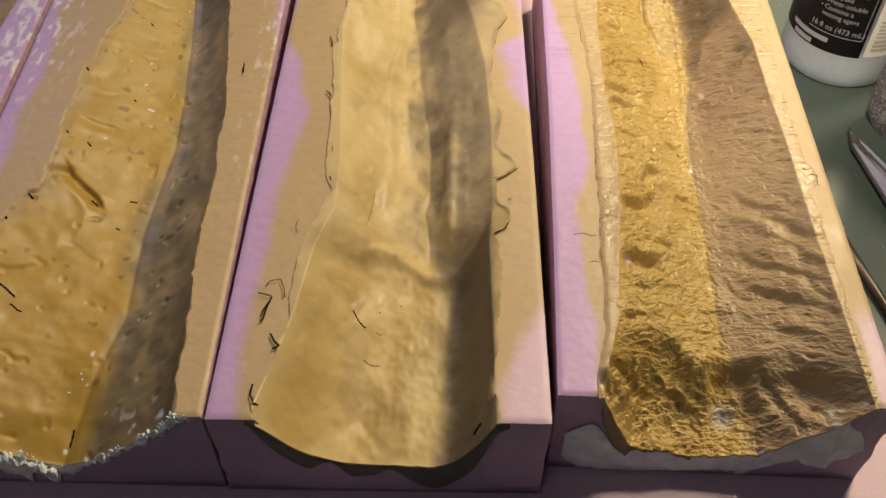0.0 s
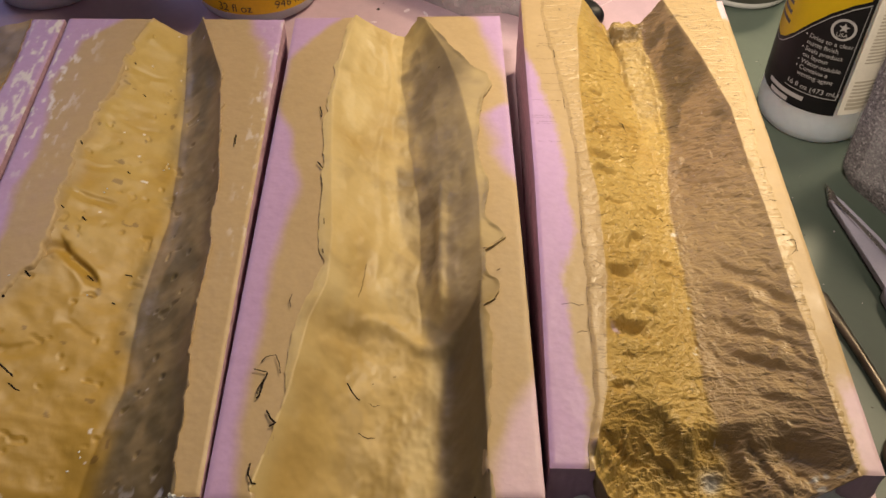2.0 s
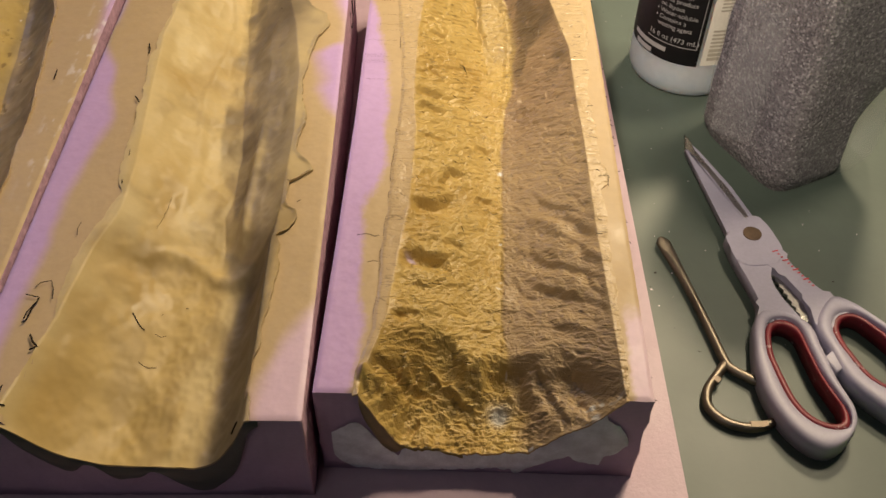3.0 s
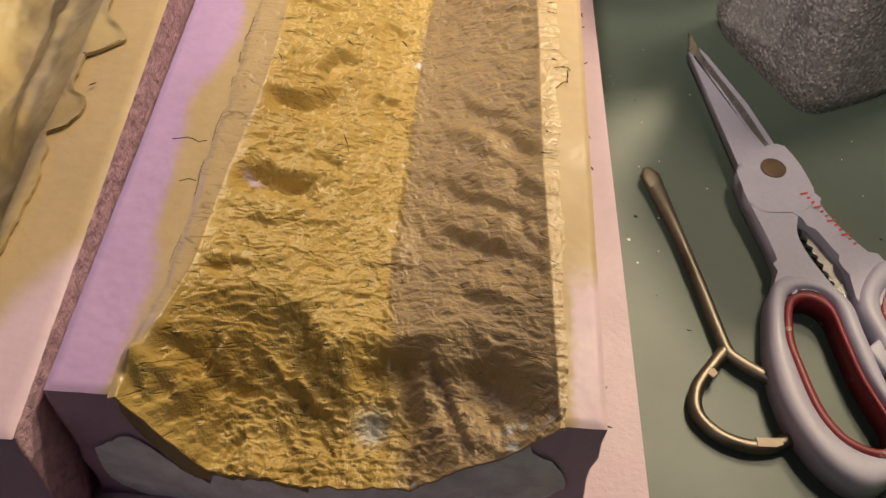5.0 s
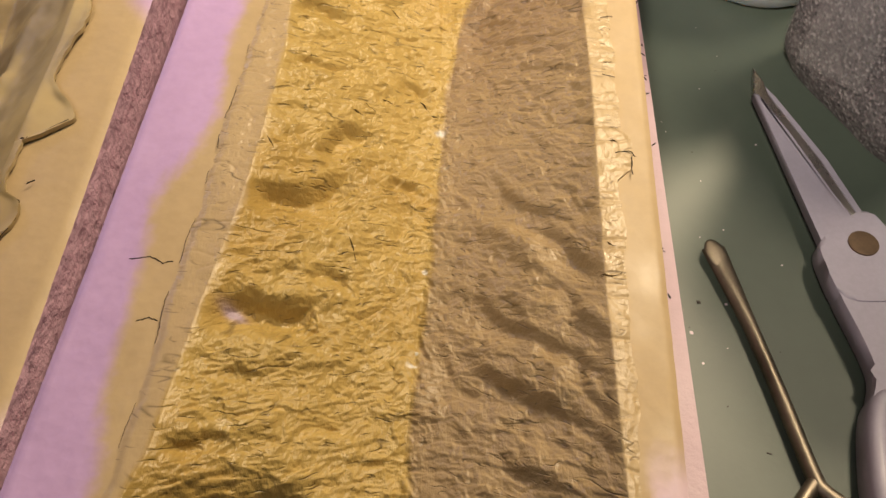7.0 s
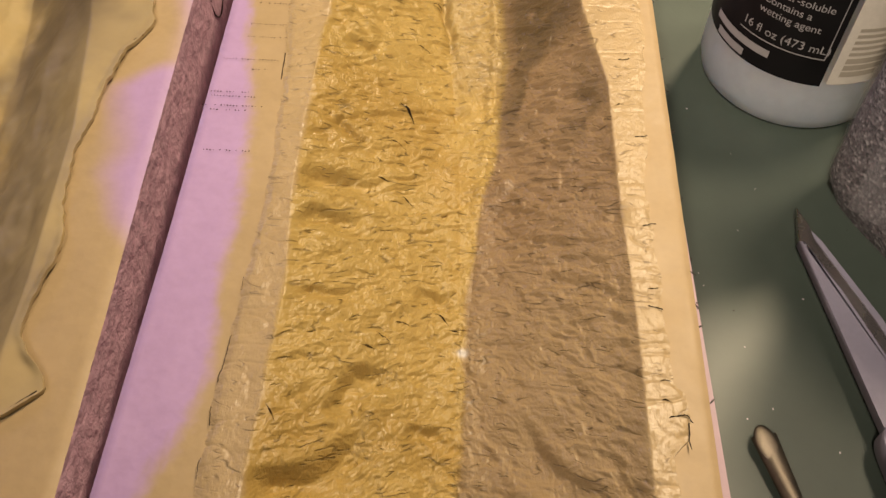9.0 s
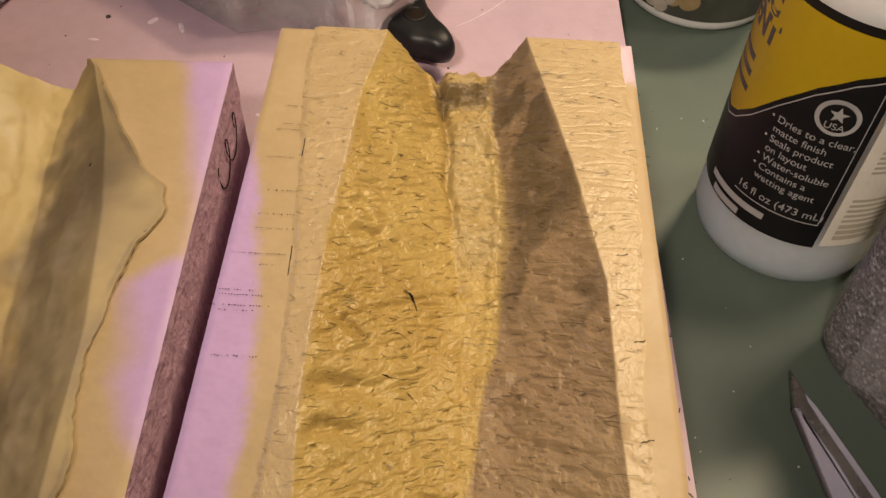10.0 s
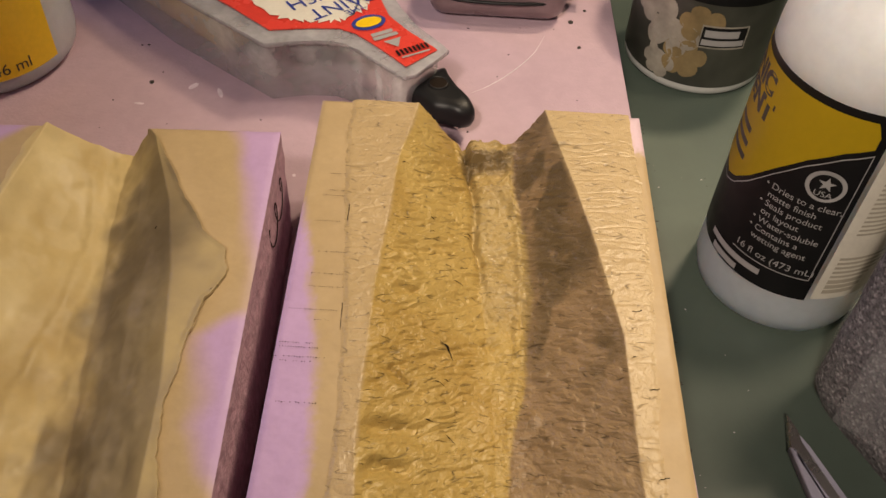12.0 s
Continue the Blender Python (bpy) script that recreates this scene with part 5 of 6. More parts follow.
smear(b1, mid1, C1, lip1, lambda s: np.maximum(0.001, along(s, (0.02, 0.010), (0.28, 0.018), (0.36, 0.020), (0.38, 0.013), (0.43, 0.015), (0.47, 0.010), (0.52, 0.006), (0.56, 0.002), (0.62, 0.0015), (0.66, 0.006), (0.69, 0.007), (0.72, 0.002), (0.82, 0.004), (0.9, 0.005), (0.96, 0.004)) + 0.0028 * fbm(s * 45, s * 0, 4, 191)), surface("crumbly_white_plaster", (0.76, 0.75, 0.76), 0.8, vary=0.2, scale=150, relief=0.001, relief_scale=500), "crumbly white plaster along the lip", 0.02, 0.965, 0.0016, 260, name="plaster_smear")
crumb_bm = bmesh.new()
for i in range(210):
    s_i = random.gauss(*random.choice(((0.22, 0.10), (0.40, 0.05), (0.40, 0.03), (0.66, 0.03), (0.80, 0.02), (0.90, 0.035))))
    s_i = min(0.95, max(0.03, s_i))
    p = place_on(C1, np.array(s_i), np.array(random.uniform(-0.012 if s_i < 0.5 else -0.008, 0.004))) - mid1
    zz = float(lift1(np.array([s_i]), np.array([0.0]))[0])
    m4 = Matrix.LocRotScale((p[0], p[1], zz + random.uniform(-0.0055 if s_i < 0.5 else -0.0035, 0.0006)), Euler([random.uniform(0, 6) for _ in range(3)]), Vector((random.uniform(0.5, 1.8), random.uniform(0.4, 1.0), random.uniform(0.2, 0.6))) * random.uniform(0.0006, 0.0024 if s_i < 0.5 else 0.0015))
    bmesh.ops.create_icosphere(crumb_bm, subdivisions=1, radius=1, matrix=m4)
part("plaster_crust", crumb_bm, PLASTER, b1, "small white plaster crumbs", smooth_faces=False)
for points, wide in (
    (((0.20, 0.210), (0.235, 0.202), (0.27, 0.192)), 0.0004), (((0.255, 0.183), (0.28, 0.177), (0.297, 0.175)), 0.0003), (((0.255, 0.640), (0.267, 0.632)), 0.0004), (((0.266, 0.490), (0.28, 0.485)), 0.0003),
    (((0.340, 0.482), (0.36, 0.474)), 0.0004), (((0.220, 0.354), (0.24, 0.348)), 0.00045), (((0.168, 0.310), (0.18, 0.305)), 0.0006), (((0.440, 0.607), (0.452, 0.603)), 0.00035), (((0.40, 0.382), (0.43, 0.374)), 0.0004),
    (((0.228, 0.394), (0.25, 0.400)), 0.0003), (((0.520, 0.40), (0.55, 0.402)), 0.0003), (((0.50, 0.345), (0.515, 0.343)), 0.0003), (((0.42, 0.80), (0.435, 0.795)), 0.0003), (((0.36, 0.87), (0.37, 0.866)), 0.0003), (((0.505, 0.018), (0.51, 0.045)), 0.0004), (((0.89, 0.65), (0.897, 0.62)), 0.0003),
):
    hairline(b1, mid1, C1, points, lambda s, v: lift1(s, v) + 0.0002, "torn_crack", wide)
# white flecks stand in for glints on the clay
for cs, cv in ((0.39, 0.555), (0.384, 0.545), (0.576, 0.65), (0.585, 0.64), (0.177, 0.34), (0.421, 0.345), (0.509, 0.107), (0.48, 0.082), (0.515, 0.10), (0.565, 0.635)):
    p = place_on(C1, np.array(cs), np.array(cv)) - mid1
    flake = bmesh.new()
    bmesh.ops.create_icosphere(flake, subdivisions=1, radius=1, matrix=Matrix.LocRotScale((p[0], p[1], float(lift1(np.array([cs]), np.array([cv]))[0]) + 0.0001), Euler((0, 0, cs * 40)), Vector((0.0007, 0.0004, 0.0003))))
    part("glint_fleck", flake, PLASTER, b1, smooth_faces=False)

# the outermost block, seen only along its near edge
C0 = ((-0.377, -0.018), (-0.2585, -0.018), (-0.2793, 0.2997), (-0.405, 0.298))


def depth0(s, v):
    return along(v, (0, 0.035), (0.2, 0.022), (1, 0.014)) * chan(s, 0.15 + 0 * v, 0.5 + 0 * v, 0.84 + 0.03 * np.sin(v * 9))


def paint_block0(s, v):
    x, y = s * 0.122, v * 0.32
    n = fbm(x * 60, y * 35, 4, 201)
    rgb = blend(PINK, TAN, smooth(0.0, 0.06, 0.86 - s + 0.03 * n))
    return blend(rgb, WHITE, smooth(0.1, 0.8, fbm(x * 420, y * 130, 4, 203)) * smooth(0.8, 0.92, s) * smooth(0.3, 0.5, v))


b0, mid0 = foam_block("pink foam block with a tan channel, scuffed white edge", C0, lambda s, v: depth0(s, v), paint_block0, 160, 400)
skin(b0, mid0, C0, skin_edge(lambda v: 0.12 + 0 * v, 211, 0.01), skin_edge(lambda v: 0.85 + 0 * v, 213, 0.01), lambda s, v, q: TOP - BED + 0.001 - depth0(s, v) + 0.001 * fbm(s * 9, v * 25, 4, 215), lambda s, v, q: blend((0.42, 0.29, 0.12), (0.30, 0.22, 0.13), smooth(-0.4, 0.6, fbm(s * 6, v * 15, 3, 217))), SKIN_CLAY, "tan clay lining", 80, 200)

# ---- things on the table ----
def cement_bottle():
    root = thing("glue_bottle", (0.205, 0.327, 0.0), "white plastic glue bottle with black and golden yellow label", "bottle")
    r = 0.037
    prof = [(0.0, 0.001), (0.029, 0.0004), (0.0335, 0.0012), (0.0358, 0.0035), (r, 0.008), (r, 0.128), (0.0366, 0.134), (0.0352, 0.140), (0.0325, 0.147), (0.028, 0.154), (0.022, 0.160), (0.0165, 0.164), (0.0145, 0.166), (0.0145, 0.170), (0.0, 0.1701)]
    body = part("bottle_body", lathe(prof, 96), WHITE_PLASTIC, root)
    cap = [(0.0, 0.1702), (0.0155, 0.1702), (0.0155, 0.186), (0.0145, 0.188), (0.006, 0.189), (0.005, 0.205), (0.0035, 0.207), (0.0, 0.2071)]
    part("cap", lathe(cap, 40), WHITE_PLASTIC, root, "white nozzle cap")
    lab = part("front_label", wrap(r + 0.0002, -94, -262, lambda a: 0.0262, lambda a: 0.1240, 90, 8), LABEL_BLACK, root, "black label film with curved yellow field")

    def wave(a):
        return float(along(a, (-250, 0.098), (-225, 0.083), (-195, 0.063), (-180, 0.0602), (-170, 0.0635), (-158, 0.0711), (-143, 0.0835), (-128, 0.0945), (-112, 0.1030), (-97, 0.1078)))

    part("yellow_field", wrap(r + 0.0005, -99, -250, lambda a: wave(a) + 0.0022, lambda a: 0.1208 - 0.006 * max(0, (a + 103) / 4.0), 110, 6), LABEL_YELLOW, lab)
    part("white_rule", wrap(r + 0.0005, -97.5, -240, lambda a: wave(a) - 0.0012, lambda a: wave(a) - 0.0006, 110, 2), PRINT_WHITE, lab)
    part("white_rule", wrap(r + 0.0005, -97.4, -97.9, 0.0385, lambda a: wave(-97.6) - 0.0006, 3, 2), PRINT_WHITE, lab)
    part("white_rule", wrap(r + 0.0005, -97.5, -150, 0.0385, 0.0390, 60, 2), PRINT_WHITE, lab)
    rr = r + 0.0006
    lines = [("\u2022 Dries to a clear,", -145, 0.0745), ("  matte finish", -145, 0.0700), ("\u2022 Seals product", -145, 0.0655), ("  on layout", -145, 0.0610), ("\u2022 Water-soluble", -145, 0.0565), ("\u2022 Contains a", -145, 0.0520), ("  wetting agent", -145, 0.0475)]
    for text, a, z in lines:
        part("print_line", on_cylinder(letters(text, 0.0043), rr, a, z + 0.002), PRINT_WHITE, lab, smooth_faces=False)
    part("print_line", on_cylinder(letters("16 fl oz (473 mL)", 0.0050), rr, -149, 0.0412), PRINT_WHITE, lab, smooth_faces=False)
    part("print_line", on_cylinder(letters("CEMENT", 0.0118, "LEFT", 0.0006), rr, -229, 0.0985), PRINT_BROWN, lab, smooth_faces=False)
    part("print_line", on_cylinder(letters("SCENIC", 0.0118, "LEFT", 0.0006), rr, -226, 0.1085), PRINT_BROWN, lab, smooth_faces=False)
    part("print_block", on_cylinder(bars([(0, 0.016), (0.0, 0.017), (0.0, 0.018)], 0.0027, 0.0060), rr, -196, 0.087), PRINT_BROWN, lab)
    part("maker_mark", on_cylinder(bars([(0.0, 0.029), (0.0035, 0.019)], 0.0032, 0.0050), rr, -171, 0.0325), PRINT_WHITE, lab, "plain bars for the maker's mark")
    # round badge
    bm = bmesh.new()
    bmesh.ops.create_circle(bm, cap_ends=True, segments=36, radius=0.0074)
    disc = bpy.data.meshes.new("badge")
    bm.to_mesh(disc), bm.free()
    part("badge", on_cylinder(disc, r + 0.0006, -113.4, 0.0884), PRINT_WHITE, lab)
    bm = bmesh.new()
    bmesh.ops.create_circle(bm, cap_ends=True, segments=30, radius=0.0058)
    disc = bpy.data.meshes.new("badge_field")
    bm.to_mesh(disc), bm.free()
    badge = part("badge_field", on_cylinder(disc, r + 0.0008, -113.4, 0.0884), LABEL_BLACK, lab)
    star = []
    for i in range(10):
        rad = (0.0034, 0.0014)[i % 2]
        star.append((rad * math.sin(i * math.pi / 5), rad * math.cos(i * math.pi / 5) + 0.0015))
    bm = bmesh.new()
    bm.faces.new([bm.verts.new((x, y, 0)) for x, y in star])
    bmesh.ops.triangulate(bm, faces=bm.faces[:])
    st = bpy.data.meshes.new("star")
    bm.to_mesh(st), bm.free()
    part("star", on_cylinder(st, r + 0.001, -113.4, 0.0884), PRINT_WHITE, lab)
    part("print_line", on_cylinder(letters("USA", 0.0038, "CENTER"), r + 0.001, -113.4, 0.0838), PRINT_WHITE, lab, smooth_faces=False)
    # the paler panel with fine print
    back = part("back_label", wrap(r + 0.0002, -91, -12, 0.0275, 0.119, 60, 6), LABEL_CREAM, root, "cream label panel with fine print")
    rows = [(0.0, random.uniform(0.017, 0.024)) for _ in range(20)]
    part("print_block", on_cylinder(bars(rows, 0.0011, 0.0024), r + 0.0004, -84, 0.112), PRINT_GREY, back)
    part("print_block", on_cylinder(bars([(0.0, 0.022), (0.0, 0.02), (0.0, 0.022), (0.0, 0.021), (0.0, 0.018)], 0.0014, 0.0027), r + 0.0004, -86, 0.052), PRINT_GREY, back)
    part("print_block", on_cylinder(bars([(0.0, 0.016), (0.0, 0.016), (0.0, 0.014)], 0.0024, 0.0031), r + 0.0004, -86, 0.0375), PRINT_GREY, back)
    return root


cement_bottle()


def paint_jar():
    root = thing("paint_jar", (0.190, 0.4935, 0.0), "small paint jar with dark floral wrap and white base", "jar")
    r = 0.0395
    part("jar_body", lathe([(0.0, 0.0015), (0.034, 0.0004), (0.0375, 0.0008), (0.0392, 0.0025), (r, 0.005), (r, 0.075), (0.0385, 0.077), (0.0, 0.0771)], 80), JAR_WHITE, root)
    wrapper = part("wrap_label", wrap(r + 0.0003, 0, 360, 0.0068, 0.0655, 120, 6), JAR_DARK, root, "dark photographic wrap with pale flowers")
    part("upper_band", wrap(r + 0.0005, 0, 360, 0.0585, 0.0640, 120, 2), LABEL_BLACK, wrapper)

    def petal(angle, z, size, turn, mat):
        pts = [(size * 0.42 * math.sin(t) * (1 - 0.35 * math.cos(t)) , size * 0.5 * (1 - math.cos(t))) for t in np.linspace(0, 2 * math.pi, 18)[:-1]]
        c, n = math.cos(turn), math.sin(turn)
        bm = bmesh.new()
        bm.faces.new([bm.verts.new((x * c - y * n, x * n + y * c, 0)) for x, y in pts])
        bmesh.ops.triangulate(bm, faces=bm.faces[:])
        me = bpy.data.meshes.new("petal")
        bm.to_mesh(me), bm.free()
        part("petal", on_cylinder(me, r + 0.0006 + 0.00005 * (turn % 1), angle, z), mat, wrapper)

    for ca, cz, size, mat, n in ((-128, 0.033, 0.016, JAR_PETAL, 6), (-112, 0.024, 0.014, JAR_LEAF, 5), (-147, 0.047, 0.015, JAR_PETAL, 6), (-108, 0.045, 0.013, JAR_LEAF, 5), (-132, 0.015, 0.010, JAR_PETAL, 5)):
        for i in range(n):
            petal(ca, cz, size * random.uniform(0.75, 1.1), i * 2 * math.pi / n + ca, mat)
    part("name_plate", wrap(r + 0.0008, -104, -70, 0.0335, 0.0455, 30, 3), LABEL_BLACK, wrapper)
    part("name_plate_border", wrap(r + 0.00075, -105, -69, 0.0325, 0.0465, 30, 3), JAR_PETAL, wrapper)
    part("maker_mark", wrap(r + 0.001, -102, -76, 0.0395, 0.0438, 30, 2), PRINT_WHITE, wrapper, "plain bar for the maker's mark")
    part("name_strip", wrap(r + 0.001, -103, -71, 0.0345, 0.0380, 30, 2), PRINT_WHITE, wrapper)
    lid = part("lid", lathe([(0.0, 0.0775), (0.0415, 0.0775), (0.042, 0.079), (0.042, 0.086), (0.041, 0.0875), (0.037, 0.0875), (0.0365, 0.0855), (0.0, 0.0853)], 80), JAR_WHITE, root, "pale plastic snap lid")
    return root


paint_jar()


def big_bottle():
    root = thing("glue_jug", (-0.187, 0.424, BED), "large white glue bottle with bright yellow label", "bottle")
    r = 0.0452
    part("bottle_body", lathe([(0.0, 0.0012), (0.036, 0.0004), (0.0415, 0.0015), (0.0442, 0.0045), (r, 0.010), (r, 0.15), (0.044, 0.157), (0.040, 0.165), (0.033, 0.171), (0.0225, 0.175), (0.0225, 0.179), (0.0, 0.1791)], 96), WHITE_PLASTIC, root)
    part("cap", lathe([(0.0, 0.1795), (0.025, 0.1795), (0.025, 0.196), (0.024, 0.1975), (0.0, 0.198)], 48), LABEL_YELLOW_B, root, "yellow screw cap")
    lab = part("front_label", wrap(r + 0.0003, -160, -18, 0.0105, 0.14, 90, 6), LABEL_YELLOW_B, root, "bright yellow label film")
    part("print_line", on_cylinder(letters("32 fl oz", 0.0085), r + 0.0006, -118, 0.0125), PRINT_BROWN, lab, smooth_faces=False)
    part("print_line", on_cylinder(letters("946 ml", 0.0085), r + 0.0006, -66, 0.0135), PRINT_BROWN, lab, smooth_faces=False)
    part("print_line", on_cylinder(letters("con base de agua", 0.0042), r + 0.0006, -100, 0.024), PRINT_BROWN, lab, smooth_faces=False)
    part("print_block", on_cylinder(bars([(0.0, 0.030), (0.002, 0.028), (0.0, 0.030), (0.004, 0.026)], 0.0016, 0.0042), r + 0.0006, -108, 0.041), PRINT_BROWN, lab)
    return root


big_bottle()


def brush_package():
    root = thing("packaged_paintbrush", (0.0, 0.41, BED), "paintbrush in a clear clamshell with red card", "paintbrush")
    # plan of the shell, from the neck by the handle to the wide bristle end
    outline = [(0.0292, -0.0335), (0.0200, -0.0262), (0.0120, -0.0195), (0.0050, -0.0140), (-0.0035, -0.0103), (-0.0185, -0.0108), (-0.0365, -0.0155), (-0.060, 0.001), (-0.098, 0.028), (-0.150, 0.075), (-0.115, 0.118), (-0.062, 0.082), (-0.020, 0.058), (0.010, 0.042), (0.0205, 0.028), (0.0270, 0.0140), (0.0350, 0.0035), (0.0490, -0.0115), (0.0455, -0.0170), (0.0345, -0.0315)]
    cx, cy = -0.035, 0.025
    line = []
    for i in range(len(outline)):
        a, b = np.array(outline[i]), np.array(outline[(i + 1) % len(outline)])
        for t in (0, 0.33, 0.66):
            line.append(tuple(a * (1 - t) + b * t))
    inner = [(cx + (x - cx) * 0.94, cy + (y - cy) * 0.93) for x, y in line]
    part("shell", plate(inner, 0.0006, 0.0325, 0.003, 3), CLEAR, root, "clear plastic clamshell")
    part("shell_rim", plate(line, 0.0328, 0.0352, 0.0008), CLEAR_EDGE, root, "cloudy plastic flange")
    card_line = [(0.0300, -0.0275), (0.0205, -0.0182), (0.0120, -0.0105), (0.0045, -0.0045), (-0.0035, -0.0012), (-0.0160, -0.0022), (-0.0357, -0.0058), (-0.0569, 0.0110), (-0.095, 0.038), (-0.138, 0.074), (-0.114, 0.106), (-0.065, 0.072), (-0.024, 0.050), (0.0050, 0.036), (0.0140, 0.0245), (0.0190, 0.0115), (0.0285, 0.0005), (0.0435, -0.0135)]
    card = part("card", plate(card_line, 0.0356, 0.0362), CARD_RED, root, "red printed card", smooth_faces=False)
    top = 0.0366

    def flat(mesh, x, y, turn, mat, lift=0.0):
        mesh.transform(Matrix.Translation((x, y, top + lift)) @ Matrix.Rotation(turn, 4, "Z"))
        part("print_patch", mesh, mat, card, smooth_faces=False)

    # print that reads from the other side, with a badge, a white arrow and a bar code
    turn = math.radians(218.6)
    flat(letters("PAINT", 0.0125), 0.0068, 0.0311, turn, BLUE_PRINT, 0.0004)
    flat(letters("BRUSH", 0.0125), -0.0025, 0.0397, turn, BLUE_PRINT, 0.0004)
    flat(letters("THE", 0.0062), 0.0050, 0.0192, math.radians(226), BLUE_PRINT, 0.0004)
    edge = [(0.008, 0.0172), (0.001, 0.0087), (-0.0057, 0.0035), (-0.0197, 0.0022), (-0.0341, 0.0045), (-0.050, 0.018), (-0.062, 0.034), (-0.050, 0.050), (-0.024, 0.046), (-0.004, 0.036), (0.006, 0.027)]
    glow = [(x + 0.0016 * math.sin(k * 2.4), y + 0.0016 * math.cos(k * 3.1)) for k, (x, y) in enumerate(rounded(edge, 6))]
    bm = bmesh.new()
    bm.faces.new([bm.verts.new((x, y, 0)) for x, y in glow])
    bmesh.ops.triangulate(bm, faces=bm.faces[:])
    me = bpy.data.meshes.new("pale_field")
    bm.to_mesh(me), bm.free()
    flat(me, 0.0, 0.0, 0.0, LABEL_CREAM, 0.0001)
    for rx, ry, mat, up in ((0.0085, 0.0058, BLUE_PRINT, 0.0002), (0.0066, 0.0037, LABEL_YELLOW_B, 0.0004)):
        bm = bmesh.new()
        bmesh.ops.create_circle(bm, cap_ends=True, segments=28, radius=1)
        bm.transform(Matrix.Diagonal((rx, ry, 1, 1)))
        me = bpy.data.meshes.new("badge")
        bm.to_mesh(me), bm.free()
        flat(me, 0.0100, 0.0040, 0.55, mat, up)
    flat(bars([(0.0, 0.0125), (0.001, 0.012)], 0.0026, 0.0031), 0.0235, -0.0018, math.radians(212), PRINT_WHITE, 0.0002)
    bm = bmesh.new()
    bm.faces.new([bm.verts.new(p) for p in ((-0.0045, 0.002, 0), (0.0, -0.0045, 0), (0.0045, 0.002, 0))])
    me = bpy.data.meshes.new("arrow")
    bm.to_mesh(me), bm.free()
    flat(me, 0.0232, -0.0100, 0.55, PRINT_WHITE, 0.0002)
    flat(bars([(k * 0.0021, k * 0.0021 + 0.0012) for k in range(8)], 0.0042, 0.0), 0.0378, -0.0090, math.radians(211), LABEL_BLACK, 0.0002)
    flat(bars([(0.0, 0.0145)], 0.0011, 0.0), 0.0400, -0.0140, math.radians(211), PRINT_WHITE, 0.0002)
    # the handle's end, standing out of the shell
    drop = rounded([(0.0300, -0.0195), (0.0360, -0.0268), (0.0425, -0.0330), (0.0495, -0.0345), (0.0560, -0.0365), (0.0612, -0.0352), (0.0628, -0.0310), (0.0598, -0.0240), (0.0548, -0.0175), (0.0500, -0.0085), (0.0455, -0.0020)], 6)
    mx, my = 0.0470, -0.0200
    bm = bmesh.new()
    rings = []
    for z, k in ((0.0070, 0.80), (0.0085, 0.93), (0.0120, 1.0), (0.0160, 0.98), (0.0185, 0.90), (0.0200, 0.76), (0.0206, 0.55)):
        rings.append([bm.verts.new((mx + (x - mx) * k, my + (y - my) * k, z)) for x, y in drop])
    for lo, hi in zip(rings, rings[1:]):
        for i in range(len(drop)):
            bm.faces.new((lo[i], lo[(i + 1) % len(drop)], hi[(i + 1) % len(drop)], hi[i]))
    bm.faces.new(rings[0][::-1])
    bm.faces.new(rings[-1])
    bmesh.ops.recalc_face_normals(bm, faces=bm.faces[:])
    handle = part("handle", bm, BLACK_PLASTIC, root, "glossy black teardrop handle end")
    hole = [(0.0448 + 0.0046 * math.cos(k * math.pi / 12), -0.0182 + 0.0046 * math.sin(k * math.pi / 12), 0.0207) for k in range(24)]
    part("hole_rim", tube(hole, 0.0006, 8, True), BLACK_PLASTIC, handle)
    bm = bmesh.new()
    bmesh.ops.create_cone(bm, cap_ends=True, segments=28, radius1=0.0045, radius2=0.0045, depth=0.0006, matrix=Matrix.Translation((0.0448, -0.0182, 0.0206)))
    part("hanging_hole", bm, BLACK_GAP, handle)
    bm = slab(-0.05, 0.05, -0.026, 0.026, -0.009, 0.009, 0.005)
    bm.transform(Matrix.Translation((-0.085, 0.06, 0.017)) @ Matrix.Rotation(math.radians(142), 4, "Z"))
    part("bristles", bm, BRISTLE, root, "tan bristle head")
    return root


brush_package()


def dark_case():
    root = thing("hard_case", (0.073, 0.506, BED), "dark glossy rounded hard case on the foam sheet", "case")
    bm = slab(-0.038, 0.038, -0.034, 0.034, 0.0004, 0.032, 0.0135, 5)
    part("case_body", bm, CASE_DARK, root)
    part("seam", tube(rounded([(-0.0378, -0.018, 0.0145), (-0.024, -0.0338, 0.0145), (0.024, -0.0338, 0.0145), (0.0378, -0.018, 0.0145), (0.0378, 0.018, 0.0145), (0.024, 0.0338, 0.0145), (-0.024, 0.0338, 0.0145), (-0.0378, 0.018, 0.0145)], 4), 0.0010, 6, True), BLACK_PLASTIC, root)
    part("pull_tab", slab(0.036, 0.050, -0.014, -0.006, 0.012, 0.016, 0.0012), BLACK_PLASTIC, root, "small black pull tab")


dark_case()


